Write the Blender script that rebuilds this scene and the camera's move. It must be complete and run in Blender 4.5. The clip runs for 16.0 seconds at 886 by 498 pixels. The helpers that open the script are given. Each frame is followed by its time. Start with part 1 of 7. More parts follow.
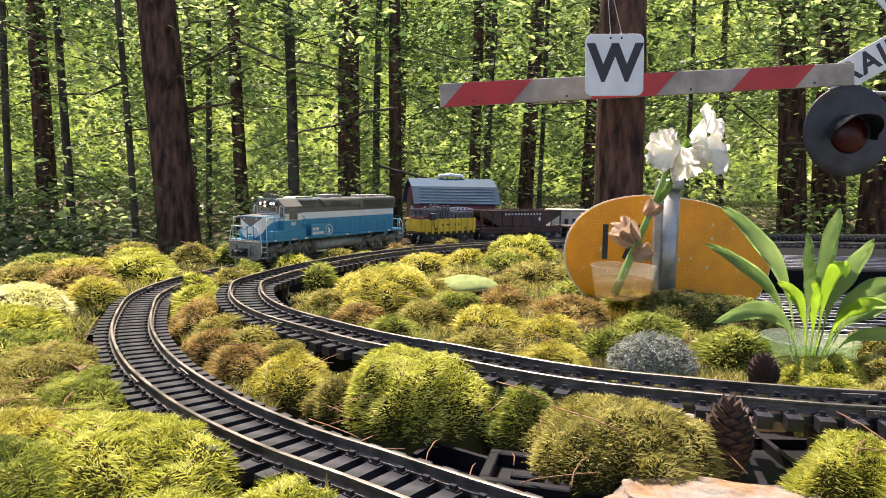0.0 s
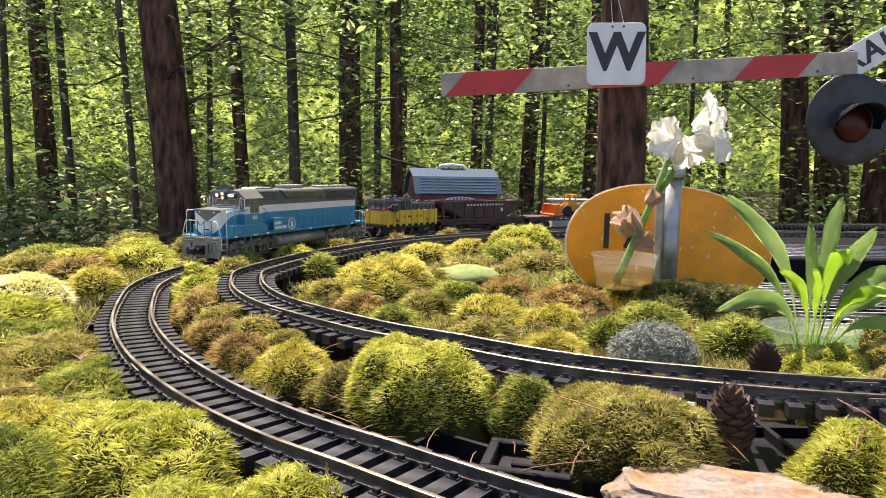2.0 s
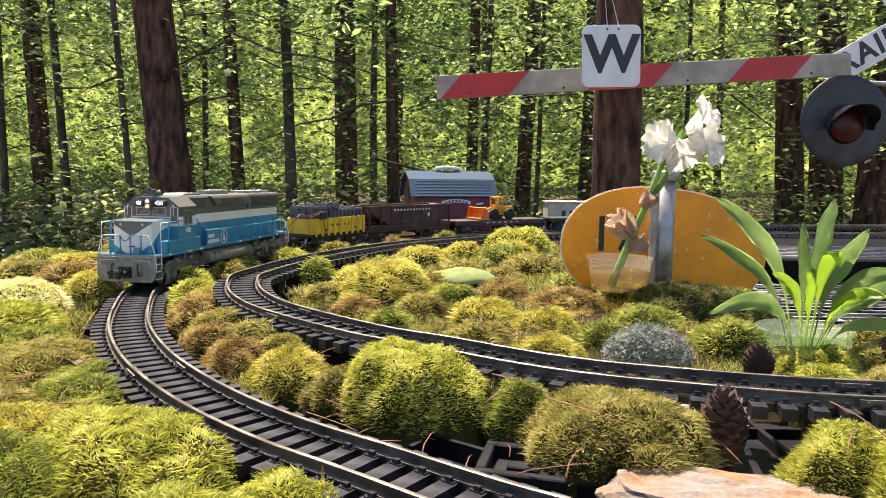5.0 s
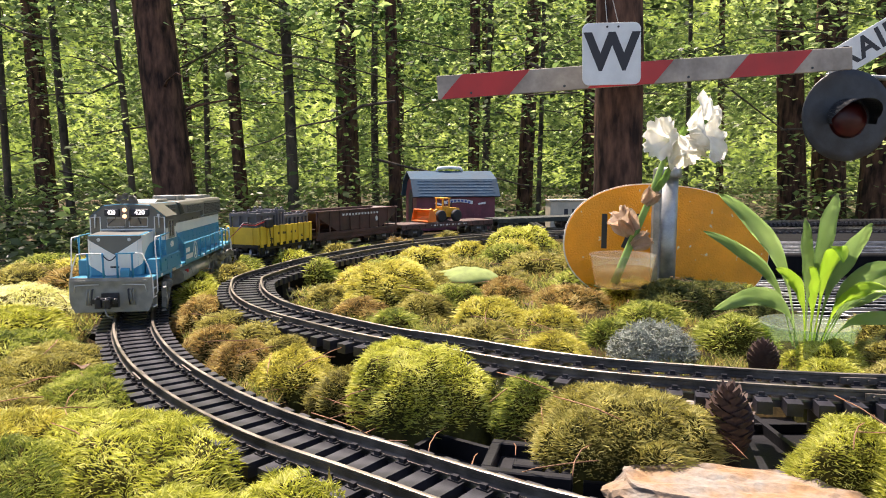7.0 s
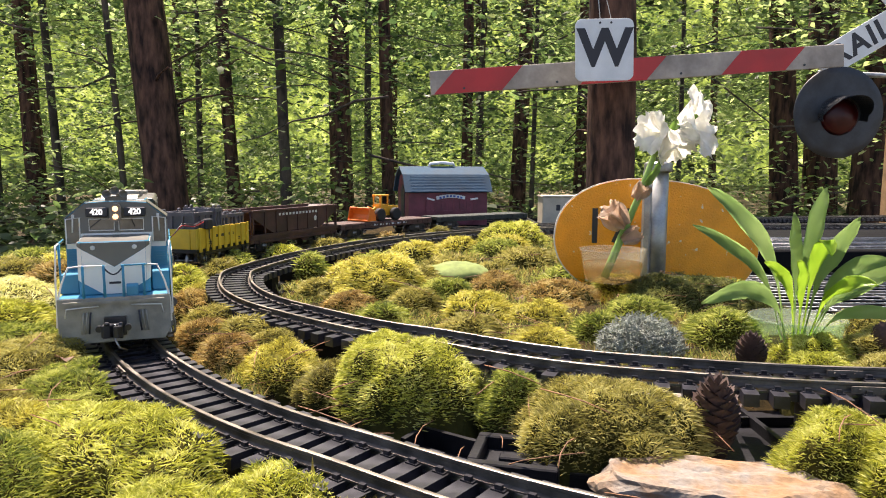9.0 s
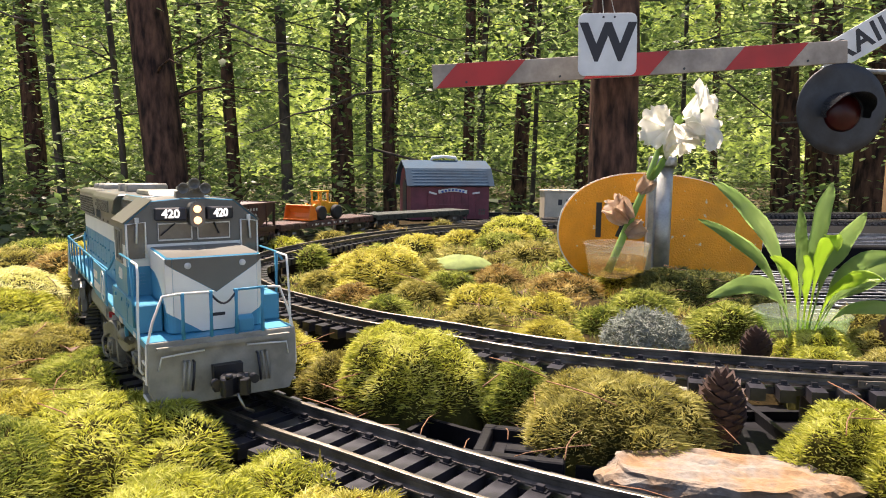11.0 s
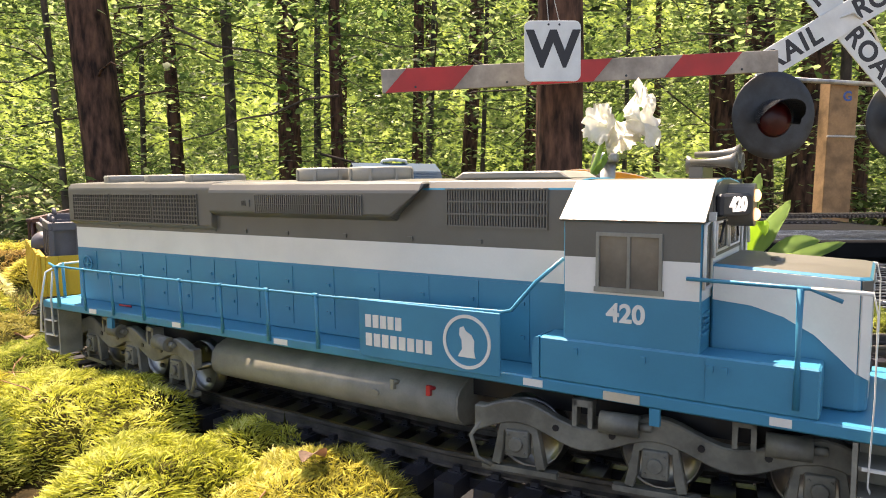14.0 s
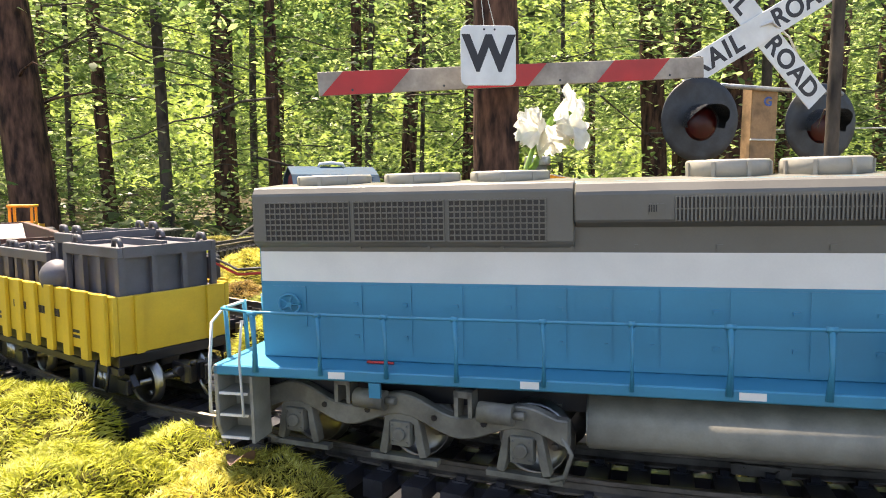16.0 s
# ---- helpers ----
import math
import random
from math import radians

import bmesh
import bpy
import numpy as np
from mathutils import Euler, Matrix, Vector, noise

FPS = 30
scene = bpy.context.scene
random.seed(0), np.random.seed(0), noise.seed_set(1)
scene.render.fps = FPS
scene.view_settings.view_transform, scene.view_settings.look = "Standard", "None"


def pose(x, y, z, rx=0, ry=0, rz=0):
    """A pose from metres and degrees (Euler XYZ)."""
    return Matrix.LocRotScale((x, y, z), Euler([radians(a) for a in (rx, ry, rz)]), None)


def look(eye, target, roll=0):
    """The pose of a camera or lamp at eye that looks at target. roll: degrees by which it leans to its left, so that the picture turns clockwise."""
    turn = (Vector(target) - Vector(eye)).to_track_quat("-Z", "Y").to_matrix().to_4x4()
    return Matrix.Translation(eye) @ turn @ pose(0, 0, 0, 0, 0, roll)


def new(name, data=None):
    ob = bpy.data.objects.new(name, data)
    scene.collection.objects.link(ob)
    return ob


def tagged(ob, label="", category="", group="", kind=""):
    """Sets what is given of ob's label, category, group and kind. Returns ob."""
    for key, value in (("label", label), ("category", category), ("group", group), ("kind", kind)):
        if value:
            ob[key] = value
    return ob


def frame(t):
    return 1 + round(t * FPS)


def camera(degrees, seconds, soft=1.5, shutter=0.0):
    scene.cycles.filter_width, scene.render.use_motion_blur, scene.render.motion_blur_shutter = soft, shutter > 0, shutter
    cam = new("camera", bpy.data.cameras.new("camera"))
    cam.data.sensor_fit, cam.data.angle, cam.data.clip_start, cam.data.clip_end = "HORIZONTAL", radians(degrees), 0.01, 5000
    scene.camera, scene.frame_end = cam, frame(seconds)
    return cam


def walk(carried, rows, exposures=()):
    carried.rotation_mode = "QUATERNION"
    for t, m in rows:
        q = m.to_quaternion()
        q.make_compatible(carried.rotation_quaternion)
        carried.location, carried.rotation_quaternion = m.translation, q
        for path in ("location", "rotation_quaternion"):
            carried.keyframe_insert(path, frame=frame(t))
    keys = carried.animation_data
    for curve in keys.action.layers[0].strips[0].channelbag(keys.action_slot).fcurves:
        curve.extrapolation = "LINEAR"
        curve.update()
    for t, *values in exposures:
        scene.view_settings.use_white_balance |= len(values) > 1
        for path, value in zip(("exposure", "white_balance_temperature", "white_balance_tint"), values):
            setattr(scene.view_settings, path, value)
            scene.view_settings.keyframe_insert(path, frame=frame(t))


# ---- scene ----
cam = camera(64.9, 16.0, soft=1.0)
PATH = [
    (0, (-0.002, 0.002, 0.196), (0.004, 1.992, -0.004), 1.1),
    (0.5, (-0.002, 0.002, 0.196), (0.0, 1.991, -0.013), 1.0),
    (1, (-0.002, 0.003, 0.196), (-0.002, 1.991, -0.021), 0.9),
    (1.5, (-0.002, 0.004, 0.194), (-0.002, 1.991, -0.028), 0.9),
    (2, (-0.001, 0.004, 0.194), (0.001, 1.991, -0.033), 1.0),
    (2.5, (-0.003, 0.005, 0.197), (0.003, 1.992, -0.031), 1.0),
    (3, (-0.001, 0.004, 0.196), (0.011, 1.991, -0.03), 1.1),
    (3.5, (0.002, 0.002, 0.197), (0.017, 1.99, -0.028), 1.1),
    (4, (0.001, 0.003, 0.196), (0.018, 1.99, -0.027), 1.1),
    (6.5, (0.0, -0.002, 0.197), (0.002, 1.986, -0.024), 0.1),
    (7, (0.0, 0.0, 0.196), (0.004, 1.988, -0.025), 0.0),
    (7.5, (0.008, 0.001, 0.197), (0.017, 1.988, -0.026), -0.0),
    (8, (0.008, 0.001, 0.196), (0.024, 1.988, -0.03), 0.0),
    (8.5, (0.006, 0.003, 0.194), (0.027, 1.99, -0.035), 0.1),
    (9, (0.005, 0.003, 0.192), (0.028, 1.989, -0.039), 0.2),
    (11.5, (-0.002, 0.004, 0.188), (0.024, 1.988, -0.06), 0.7),
    (12, (-0.005, 0.0, 0.181), (0.031, 1.984, -0.067), 0.8),
    (12.5, (-0.01, -0.01, 0.182), (0.044, 1.974, -0.062), 0.8),
    (13, (-0.012, -0.015, 0.18), (0.071, 1.969, -0.059), 0.8),
    (13.5, (-0.008, -0.018, 0.17), (0.113, 1.965, -0.059), 0.7),
    (14, (-0.005, -0.025, 0.172), (0.161, 1.956, -0.052), 0.5),
    (14.5, (-0.003, -0.025, 0.17), (0.213, 1.95, -0.052), 0.3),
    (15, (0.002, -0.031, 0.17), (0.263, 1.94, -0.051), 0.3),
    (15.5, (0.002, -0.033, 0.172), (0.306, 1.932, -0.045), 0.3),
    (16, (0.002, -0.034, 0.172), (0.336, 1.926, -0.042), 0.3),
]
walk(cam, [(t, look(e, g, r)) for t, e, g, r in PATH], [(0, 1.45, 6850, 20), (9.5, 1.45, 6850, 20), (12.5, 1.48, 7500, 22), (14, 1.76, 7600, 20), (14.5, 1.94, 7450, 18), (16, 2.0, 7300, 17)])

# world, sun, exposure
world = bpy.data.worlds.new("sky")
scene.world = world
world.use_nodes = True
wn = world.node_tree
sky = wn.nodes.new("ShaderNodeTexSky")
sky.sky_type, sky.sun_disc = "NISHITA", False
sky.sun_elevation, sky.sun_rotation = radians(64.2), radians(-23)
wn.links.new(sky.outputs[0], wn.nodes["Background"].inputs[0])
wn.nodes["Background"].inputs[1].default_value = 0.10
sun = new("sun", bpy.data.lights.new("sun", "SUN"))
sun.data.energy, sun.data.angle, sun.data.color = 5.0, radians(0.6), (1.0, 0.92, 0.80)
SUN_FROM = Vector((-0.17, 0.40, 0.90)).normalized()
sun.matrix_world = look(SUN_FROM * 30, (0, 0, 0))


# ---- materials ----
def mat(name, col, rough=0.6, metal=0.0, var=0.25, scale=40.0, bump=0.15, col2=None, fine=300.0, rand=0.0, spec=0.5, trans=0.0, coat=0.0, tall=1.0):
    """A surface with broad patches, fine grain and relief, at real size."""
    m = bpy.data.materials.new(name)
    m.use_nodes = True
    t = m.node_tree
    b = t.nodes["Principled BSDF"]
    co = t.nodes.new("ShaderNodeTexCoord")
    n1, n2 = t.nodes.new("ShaderNodeTexNoise"), t.nodes.new("ShaderNodeTexNoise")
    n1.inputs["Scale"].default_value, n1.inputs["Detail"].default_value = scale, 5
    n2.inputs["Scale"].default_value, n2.inputs["Detail"].default_value = fine, 4
    mp = t.nodes.new("ShaderNodeMapping")
    mp.inputs["Scale"].default_value = (1, 1, tall)
    t.links.new(co.outputs["Object"], mp.inputs["Vector"])
    for n in (n1, n2):
        t.links.new(mp.outputs[0], n.inputs["Vector"])
    c2 = col2 or tuple(c * (1 - var * 1.6) for c in col)
    ramp = t.nodes.new("ShaderNodeValToRGB")
    ramp.color_ramp.elements[0].position, ramp.color_ramp.elements[1].position = 0.36, 0.64
    ramp.color_ramp.elements[0].color, ramp.color_ramp.elements[1].color = (*c2, 1), (*col, 1)
    t.links.new(n1.outputs["Fac"], ramp.inputs[0])
    hsv = t.nodes.new("ShaderNodeHueSaturation")
    mul = t.nodes.new("ShaderNodeMath")
    mul.operation = "MULTIPLY_ADD"
    mul.inputs[1].default_value, mul.inputs[2].default_value = var * 1.2, 1 - var * 0.6
    t.links.new(n2.outputs["Fac"], mul.inputs[0])
    last = mul.outputs[0]
    if rand:
        info = t.nodes.new("ShaderNodeObjectInfo")
        m2 = t.nodes.new("ShaderNodeMath")
        m2.operation = "MULTIPLY_ADD"
        m2.inputs[1].default_value = rand
        t.links.new(info.outputs["Random"], m2.inputs[0])
        t.links.new(last, m2.inputs[2])
        last = m2.outputs[0]
    t.links.new(last, hsv.inputs["Value"])
    t.links.new(ramp.outputs[0], hsv.inputs["Color"])
    t.links.new(hsv.outputs[0], b.inputs["Base Color"])
    b.inputs["Metallic"].default_value = metal
    rr = t.nodes.new("ShaderNodeMapRange")
    rr.inputs["To Min"].default_value, rr.inputs["To Max"].default_value = max(rough - 0.12, 0.03), min(rough + 0.12, 1)
    t.links.new(n1.outputs["Fac"], rr.inputs["Value"])
    t.links.new(rr.outputs[0], b.inputs["Roughness"])
    b.inputs["Specular IOR Level"].default_value = spec
    b.inputs["Coat Weight"].default_value = coat
    b.inputs["Transmission Weight"].default_value = trans
    if bump:
        bn = t.nodes.new("ShaderNodeBump")
        bn.inputs["Strength"].default_value = bump
        bn.inputs["Distance"].default_value = 0.3 / fine
        t.links.new(n2.outputs["Fac"], bn.inputs["Height"])
        t.links.new(bn.outputs[0], b.inputs["Normal"])
    return m


def leafy(name, c1, c2, c3, scale=8.0, through_light=0.45, rough=0.55, gloss=0.3, island=True):
    """Leaf, needle or petal tissue: lets light through; colour runs from dark to pale by place and from blade to blade.
    """
    m = bpy.data.materials.new(name)
    m.use_nodes = True
    t = m.node_tree
    b = t.nodes["Principled BSDF"]
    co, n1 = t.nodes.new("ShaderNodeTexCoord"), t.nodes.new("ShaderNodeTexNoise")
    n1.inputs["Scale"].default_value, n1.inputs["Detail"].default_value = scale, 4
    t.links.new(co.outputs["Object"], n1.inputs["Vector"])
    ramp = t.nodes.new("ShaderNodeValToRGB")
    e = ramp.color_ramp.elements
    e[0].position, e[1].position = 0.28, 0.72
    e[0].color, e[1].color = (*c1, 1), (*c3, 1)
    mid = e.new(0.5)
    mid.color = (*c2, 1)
    if island:
        geo = t.nodes.new("ShaderNodeNewGeometry")
        add = t.nodes.new("ShaderNodeMath")
        add.operation = "MULTIPLY_ADD"
        add.inputs[1].default_value = 0.34
        t.links.new(geo.outputs["Random Per Island"], add.inputs[0])
        sub = t.nodes.new("ShaderNodeMath")
        sub.inputs[1].default_value = -0.17
        t.links.new(n1.outputs["Fac"], sub.inputs[0])
        t.links.new(sub.outputs[0], add.inputs[2])
        t.links.new(add.outputs[0], ramp.inputs[0])
    else:
        t.links.new(n1.outputs["Fac"], ramp.inputs[0])
    t.links.new(ramp.outputs[0], b.inputs["Base Color"])
    b.inputs["Roughness"].default_value = rough
    b.inputs["Specular IOR Level"].default_value = gloss
    tr, mix = t.nodes.new("ShaderNodeBsdfTranslucent"), t.nodes.new("ShaderNodeMixShader")
    hsv = t.nodes.new("ShaderNodeHueSaturation")
    hsv.inputs["Saturation"].default_value, hsv.inputs["Value"].default_value = 1.05, 1.5
    t.links.new(ramp.outputs[0], hsv.inputs["Color"])
    t.links.new(hsv.outputs[0], tr.inputs["Color"])
    mix.inputs[0].default_value = through_light
    t.links.new(b.outputs[0], mix.inputs[1])
    t.links.new(tr.outputs[0], mix.inputs[2])
    t.links.new(mix.outputs[0], t.nodes["Material Output"].inputs["Surface"])
    return m


def glow(name, col, strength):
    m = bpy.data.materials.new(name)
    m.use_nodes = True
    b = m.node_tree.nodes["Principled BSDF"]
    b.inputs["Base Color"].default_value = (*col, 1)
    b.inputs["Emission Color"].default_value = (*col, 1)
    b.inputs["Emission Strength"].default_value = strength
    return m


def clear(name, col, rough=0.05, alpha=0.3):
    """Thin clear plastic or glass."""
    m = bpy.data.materials.new(name)
    m.use_nodes = True
    t = m.node_tree
    b = t.nodes["Principled BSDF"]
    b.inputs["Base Color"].default_value = (*col, 1)
    b.inputs["Roughness"].default_value = rough
    tr, mix = t.nodes.new("ShaderNodeBsdfTransparent"), t.nodes.new("ShaderNodeMixShader")
    tr.inputs[0].default_value = (*[min(1, c * 1.15) for c in col], 1)
    mix.inputs[0].default_value = alpha
    t.links.new(tr.outputs[0], mix.inputs[1])
    t.links.new(b.outputs[0], mix.inputs[2])
    t.links.new(mix.outputs[0], t.nodes["Material Output"].inputs["Surface"])
    return m


BLUE = mat("blue_paint", (0.031, 0.235, 0.365), 0.42, var=0.08, scale=25, bump=0.05, fine=900)
LGREY = mat("grey_green_paint", (0.140, 0.133, 0.112), 0.36, var=0.1, scale=25, bump=0.05, fine=900)
TRUCKGREY = mat("truck_grey", (0.185, 0.175, 0.14), 0.5, var=0.3, scale=70, bump=0.2, fine=600)
# Lighter copy of LGREY; sun on the roof is put into its colour.
FANLIT = mat("roof_grey_sunlit", (0.30, 0.285, 0.24), 0.45, var=0.12, scale=40, bump=0.06, fine=800)
WHITE = mat("off_white_paint", (0.76, 0.73, 0.66), 0.45, var=0.06, scale=30, bump=0.04, fine=900)
UGREY = mat("underframe_grey", (0.28, 0.265, 0.215), 0.5, var=0.2, scale=60, bump=0.15, fine=700)
BLACK = mat("black_plastic", (0.014, 0.014, 0.017), 0.38, var=0.3, scale=60, bump=0.1, fine=600)
TIE = mat("tie_plastic", (0.027, 0.026, 0.032), 0.36, var=0.35, scale=90, bump=0.25, fine=900, rand=0.3)
DECK = mat("deck_plastic", (0.014, 0.014, 0.017), 0.5, var=0.4, scale=20, bump=0.2, fine=250, spec=0.18)
DECKB = mat("matt_black_deck", (0.006, 0.006, 0.007), 0.7, var=0.4, scale=20, bump=0.2, fine=250, spec=0.1)
RAIL = mat("rail_metal", (0.27, 0.24, 0.20), 0.46, metal=1.0, var=0.3, scale=35, bump=0.1, fine=500)
RAILSIDE = mat("rail_tarnish", (0.15, 0.13, 0.11), 0.6, metal=0.6, var=0.4, scale=50, bump=0.2, fine=500)
STEEL = mat("wheel_steel", (0.35, 0.34, 0.32), 0.35, metal=1.0, var=0.2, scale=60)
YELLOW = mat("yellow_paint", (0.66, 0.44, 0.03), 0.5, var=0.12, scale=25, bump=0.06, fine=600)
CRATE = mat("crate_plastic", (0.105, 0.10, 0.115), 0.55, var=0.2, scale=40, bump=0.12, fine=700)
BROWN = mat("oxide_brown", (0.085, 0.035, 0.028), 0.6, var=0.35, scale=30, bump=0.2, fine=400)
DARKCAR = mat("dark_green_car", (0.02, 0.028, 0.022), 0.6, var=0.3, scale=30, bump=0.15)
ORANGE = mat("orange_plastic", (0.78, 0.17, 0.012), 0.45, var=0.1, scale=30, bump=0.05)
LOADY = mat("loader_yellow", (0.72, 0.33, 0.015), 0.45, var=0.1, scale=30, bump=0.05)
TYRE = mat("black_rubber", (0.018, 0.018, 0.018), 0.8, var=0.2, scale=60)
GLASS = mat("dark_window", (0.17, 0.155, 0.125), 0.12, var=0.3, scale=25, bump=0.0, spec=0.8)
# Faint glow added to the numerals, assumed lit from inside the boards.
NUMERAL = glow("lit_numeral", (0.95, 0.93, 0.88), 0.45)
LAMPON = glow("headlight_glow", (1.0, 0.55, 0.24), 1.1)
BARNRED = mat("barn_red", (0.17, 0.035, 0.05), 0.6, var=0.25, scale=20, bump=0.15, fine=200)
BARNBLUE = mat("barn_roof_blue", (0.020, 0.062, 0.105), 0.85, var=0.2, scale=15, bump=0.2, fine=120)
CRATEW = mat("pale_wood", (0.56, 0.48, 0.35), 0.7, var=0.15, scale=20, bump=0.2, fine=200)
BARK = mat("pine_bark", (0.125, 0.068, 0.047), 0.95, var=0.75, scale=22, bump=1.0, col2=(0.022, 0.014, 0.012), fine=60, tall=0.28, spec=0.15)
BARK2 = mat("grey_bark", (0.105, 0.085, 0.066), 0.95, var=0.5, scale=14, bump=0.8, col2=(0.035, 0.03, 0.026), fine=60, tall=0.35, spec=0.15)
LITTER = mat("forest_litter", (0.16, 0.10, 0.06), 0.95, var=0.5, scale=1.5, bump=0.8, col2=(0.05, 0.06, 0.02), fine=14)
SOIL = mat("dark_humus", (0.05, 0.034, 0.014), 1.0, var=0.6, scale=60, bump=1.0, col2=(0.015, 0.012, 0.006), fine=400, spec=0.05)
LICHEN = mat("grey_lichen", (0.32, 0.345, 0.28), 0.9, var=0.25, scale=60, bump=0.3)
PIN = mat("pincushion_moss", (0.20, 0.26, 0.07), 0.9, var=0.2, scale=60, bump=0.6, fine=800)
NEEDLE = mat("dry_needle", (0.26, 0.125, 0.06), 0.7, var=0.3, scale=60, rand=0.5)
DRYLEAF = mat("dry_leaf", (0.34, 0.22, 0.15), 0.8, var=0.35, scale=40, bump=0.3, rand=0.3)
CONE = mat("pine_cone", (0.075, 0.04, 0.028), 0.75, var=0.4, scale=90, bump=0.3, rand=0.25)
ROCK = mat("tan_slate", (0.235, 0.14, 0.07), 0.9, var=0.65, scale=45, bump=1.0, col2=(0.20, 0.185, 0.16), fine=220)
ROCKG = mat("grey_stone", (0.38, 0.35, 0.31), 0.85, var=0.3, scale=25, bump=0.5, fine=180)
GALV = mat("galvanised_steel", (0.40, 0.41, 0.41), 0.45, metal=0.75, var=0.3, scale=30, bump=0.1)


def amber_sheet():
    """Amber reflective sheeting: fine cells, chips and scratches."""
    m = mat("amber_sheeting", (0.95, 0.36, 0.006), 0.33, var=0.14, scale=15, bump=0.0)
    t = m.node_tree
    b = t.nodes["Principled BSDF"]
    co, vo, ch = t.nodes.new("ShaderNodeTexCoord"), t.nodes.new("ShaderNodeTexVoronoi"), t.nodes.new("ShaderNodeTexNoise")
    vo.feature = "DISTANCE_TO_EDGE"
    vo.inputs["Scale"].default_value, ch.inputs["Scale"].default_value, ch.inputs["Detail"].default_value = 230, 85, 8
    for n in (vo, ch):
        t.links.new(co.outputs["Object"], n.inputs["Vector"])
    ramp, mix = t.nodes.new("ShaderNodeValToRGB"), t.nodes.new("ShaderNodeMixRGB")
    ramp.color_ramp.elements[0].position, ramp.color_ramp.elements[1].position = 0.665, 0.70
    t.links.new(ch.outputs["Fac"], ramp.inputs[0])
    old = b.inputs["Base Color"].links[0].from_socket
    t.links.new(old, mix.inputs[1])
    mix.inputs[2].default_value = (0.75, 0.62, 0.42, 1)
    t.links.new(ramp.outputs[0], mix.inputs[0])
    t.links.new(mix.outputs[0], b.inputs["Base Color"])
    bn = t.nodes.new("ShaderNodeBump")
    bn.inputs["Strength"].default_value, bn.inputs["Distance"].default_value = 0.8, 0.0015
    t.links.new(vo.outputs["Distance"], bn.inputs["Height"])
    t.links.new(bn.outputs[0], b.inputs["Normal"])
    return m


SIGNY = amber_sheet()
INK = mat("black_ink", (0.02, 0.02, 0.025), 0.5, var=0.1)
SIGNW = mat("white_enamel", (0.72, 0.74, 0.72), 0.4, var=0.1, scale=9, bump=0.05)
GATEW = mat("weathered_white", (0.42, 0.37, 0.31), 0.7, var=0.3, scale=6, bump=0.2, fine=60)
GATER = mat("red_sheeting", (0.50, 0.03, 0.03), 0.5, var=0.15, scale=6, bump=0.05)
DISC = mat("black_disc", (0.035, 0.042, 0.05), 0.55, var=0.4, scale=9, bump=0.1, fine=90)
REDLENS = mat("red_lens", (0.05, 0.004, 0.005), 0.35, var=0.2, scale=20, bump=0.0, spec=0.3)
POSTW = mat("post_timber", (0.36, 0.22, 0.11), 0.8, var=0.3, scale=12, bump=0.3, fine=90)
PALEB = mat("pale_paint", (0.6, 0.6, 0.56), 0.6, var=0.1)
BLUEINK = mat("blue_ink", (0.05, 0.12, 0.4), 0.6)
REDC = mat("red_plastic", (0.55, 0.03, 0.03), 0.5, var=0.1)
CUP = clear("clear_cup", (0.88, 0.86, 0.80), 0.06, 0.09)
POT = clear("green_tinged_cup", (0.72, 0.80, 0.66), 0.06, 0.13)
PETAL = leafy("white_petal", (0.72, 0.71, 0.65), (0.80, 0.79, 0.75), (0.84, 0.83, 0.80), 60, 0.42, island=False)
WILT = leafy("wilted_petal", (0.40, 0.29, 0.21), (0.54, 0.42, 0.32), (0.66, 0.55, 0.45), 60, 0.35, island=False)
STEM = leafy("flower_stem", (0.18, 0.30, 0.07), (0.24, 0.37, 0.10), (0.30, 0.42, 0.14), 30, 0.2, island=False)
HOSTA = leafy("broad_leaf", (0.17, 0.27, 0.09), (0.25, 0.36, 0.13), (0.36, 0.46, 0.19), 14, 0.5, 0.35, 0.5, island=False)
# Brighter copy of HOSTA; light coming through the leaf is put into its colour.
HOSTALIT = leafy("backlit_leaf", (0.28, 0.43, 0.05), (0.34, 0.48, 0.07), (0.42, 0.54, 0.10), 14, 0.5, 0.35, 0.5, island=False)
# Shoot colours; their pale ends also stand in for sun on the tips.
MOSS = {
    "bright": leafy("moss_bright", (0.19, 0.20, 0.030), (0.44, 0.45, 0.075), (0.68, 0.66, 0.24), 34, 0.4),
    "green": leafy("moss_green", (0.09, 0.12, 0.024), (0.28, 0.31, 0.060), (0.54, 0.54, 0.17), 34, 0.4),
    "olive": leafy("moss_olive", (0.12, 0.105, 0.030), (0.34, 0.305, 0.078), (0.55, 0.50, 0.19), 38, 0.35),
    "yellow": leafy("moss_yellow", (0.22, 0.19, 0.035), (0.50, 0.46, 0.090), (0.70, 0.65, 0.25), 34, 0.4),
    "brown": leafy("moss_brown", (0.13, 0.08, 0.030), (0.38, 0.26, 0.085), (0.58, 0.48, 0.20), 38, 0.3),
    "dark": leafy("moss_dark", (0.035, 0.045, 0.014), (0.095, 0.105, 0.030), (0.25, 0.25, 0.08), 34, 0.35),
    "pale": leafy("moss_pale", (0.45, 0.45, 0.15), (0.68, 0.66, 0.32), (0.80, 0.78, 0.50), 34, 0.4),
}
# Dead lower moss; its dark tone also stands in for shade under the shoots.
MOSSBASE = mat("old_moss_shaded", (0.075, 0.065, 0.016), 1.0, var=0.5, scale=60, bump=1.0, col2=(0.025, 0.025, 0.008), fine=500, spec=0.05)
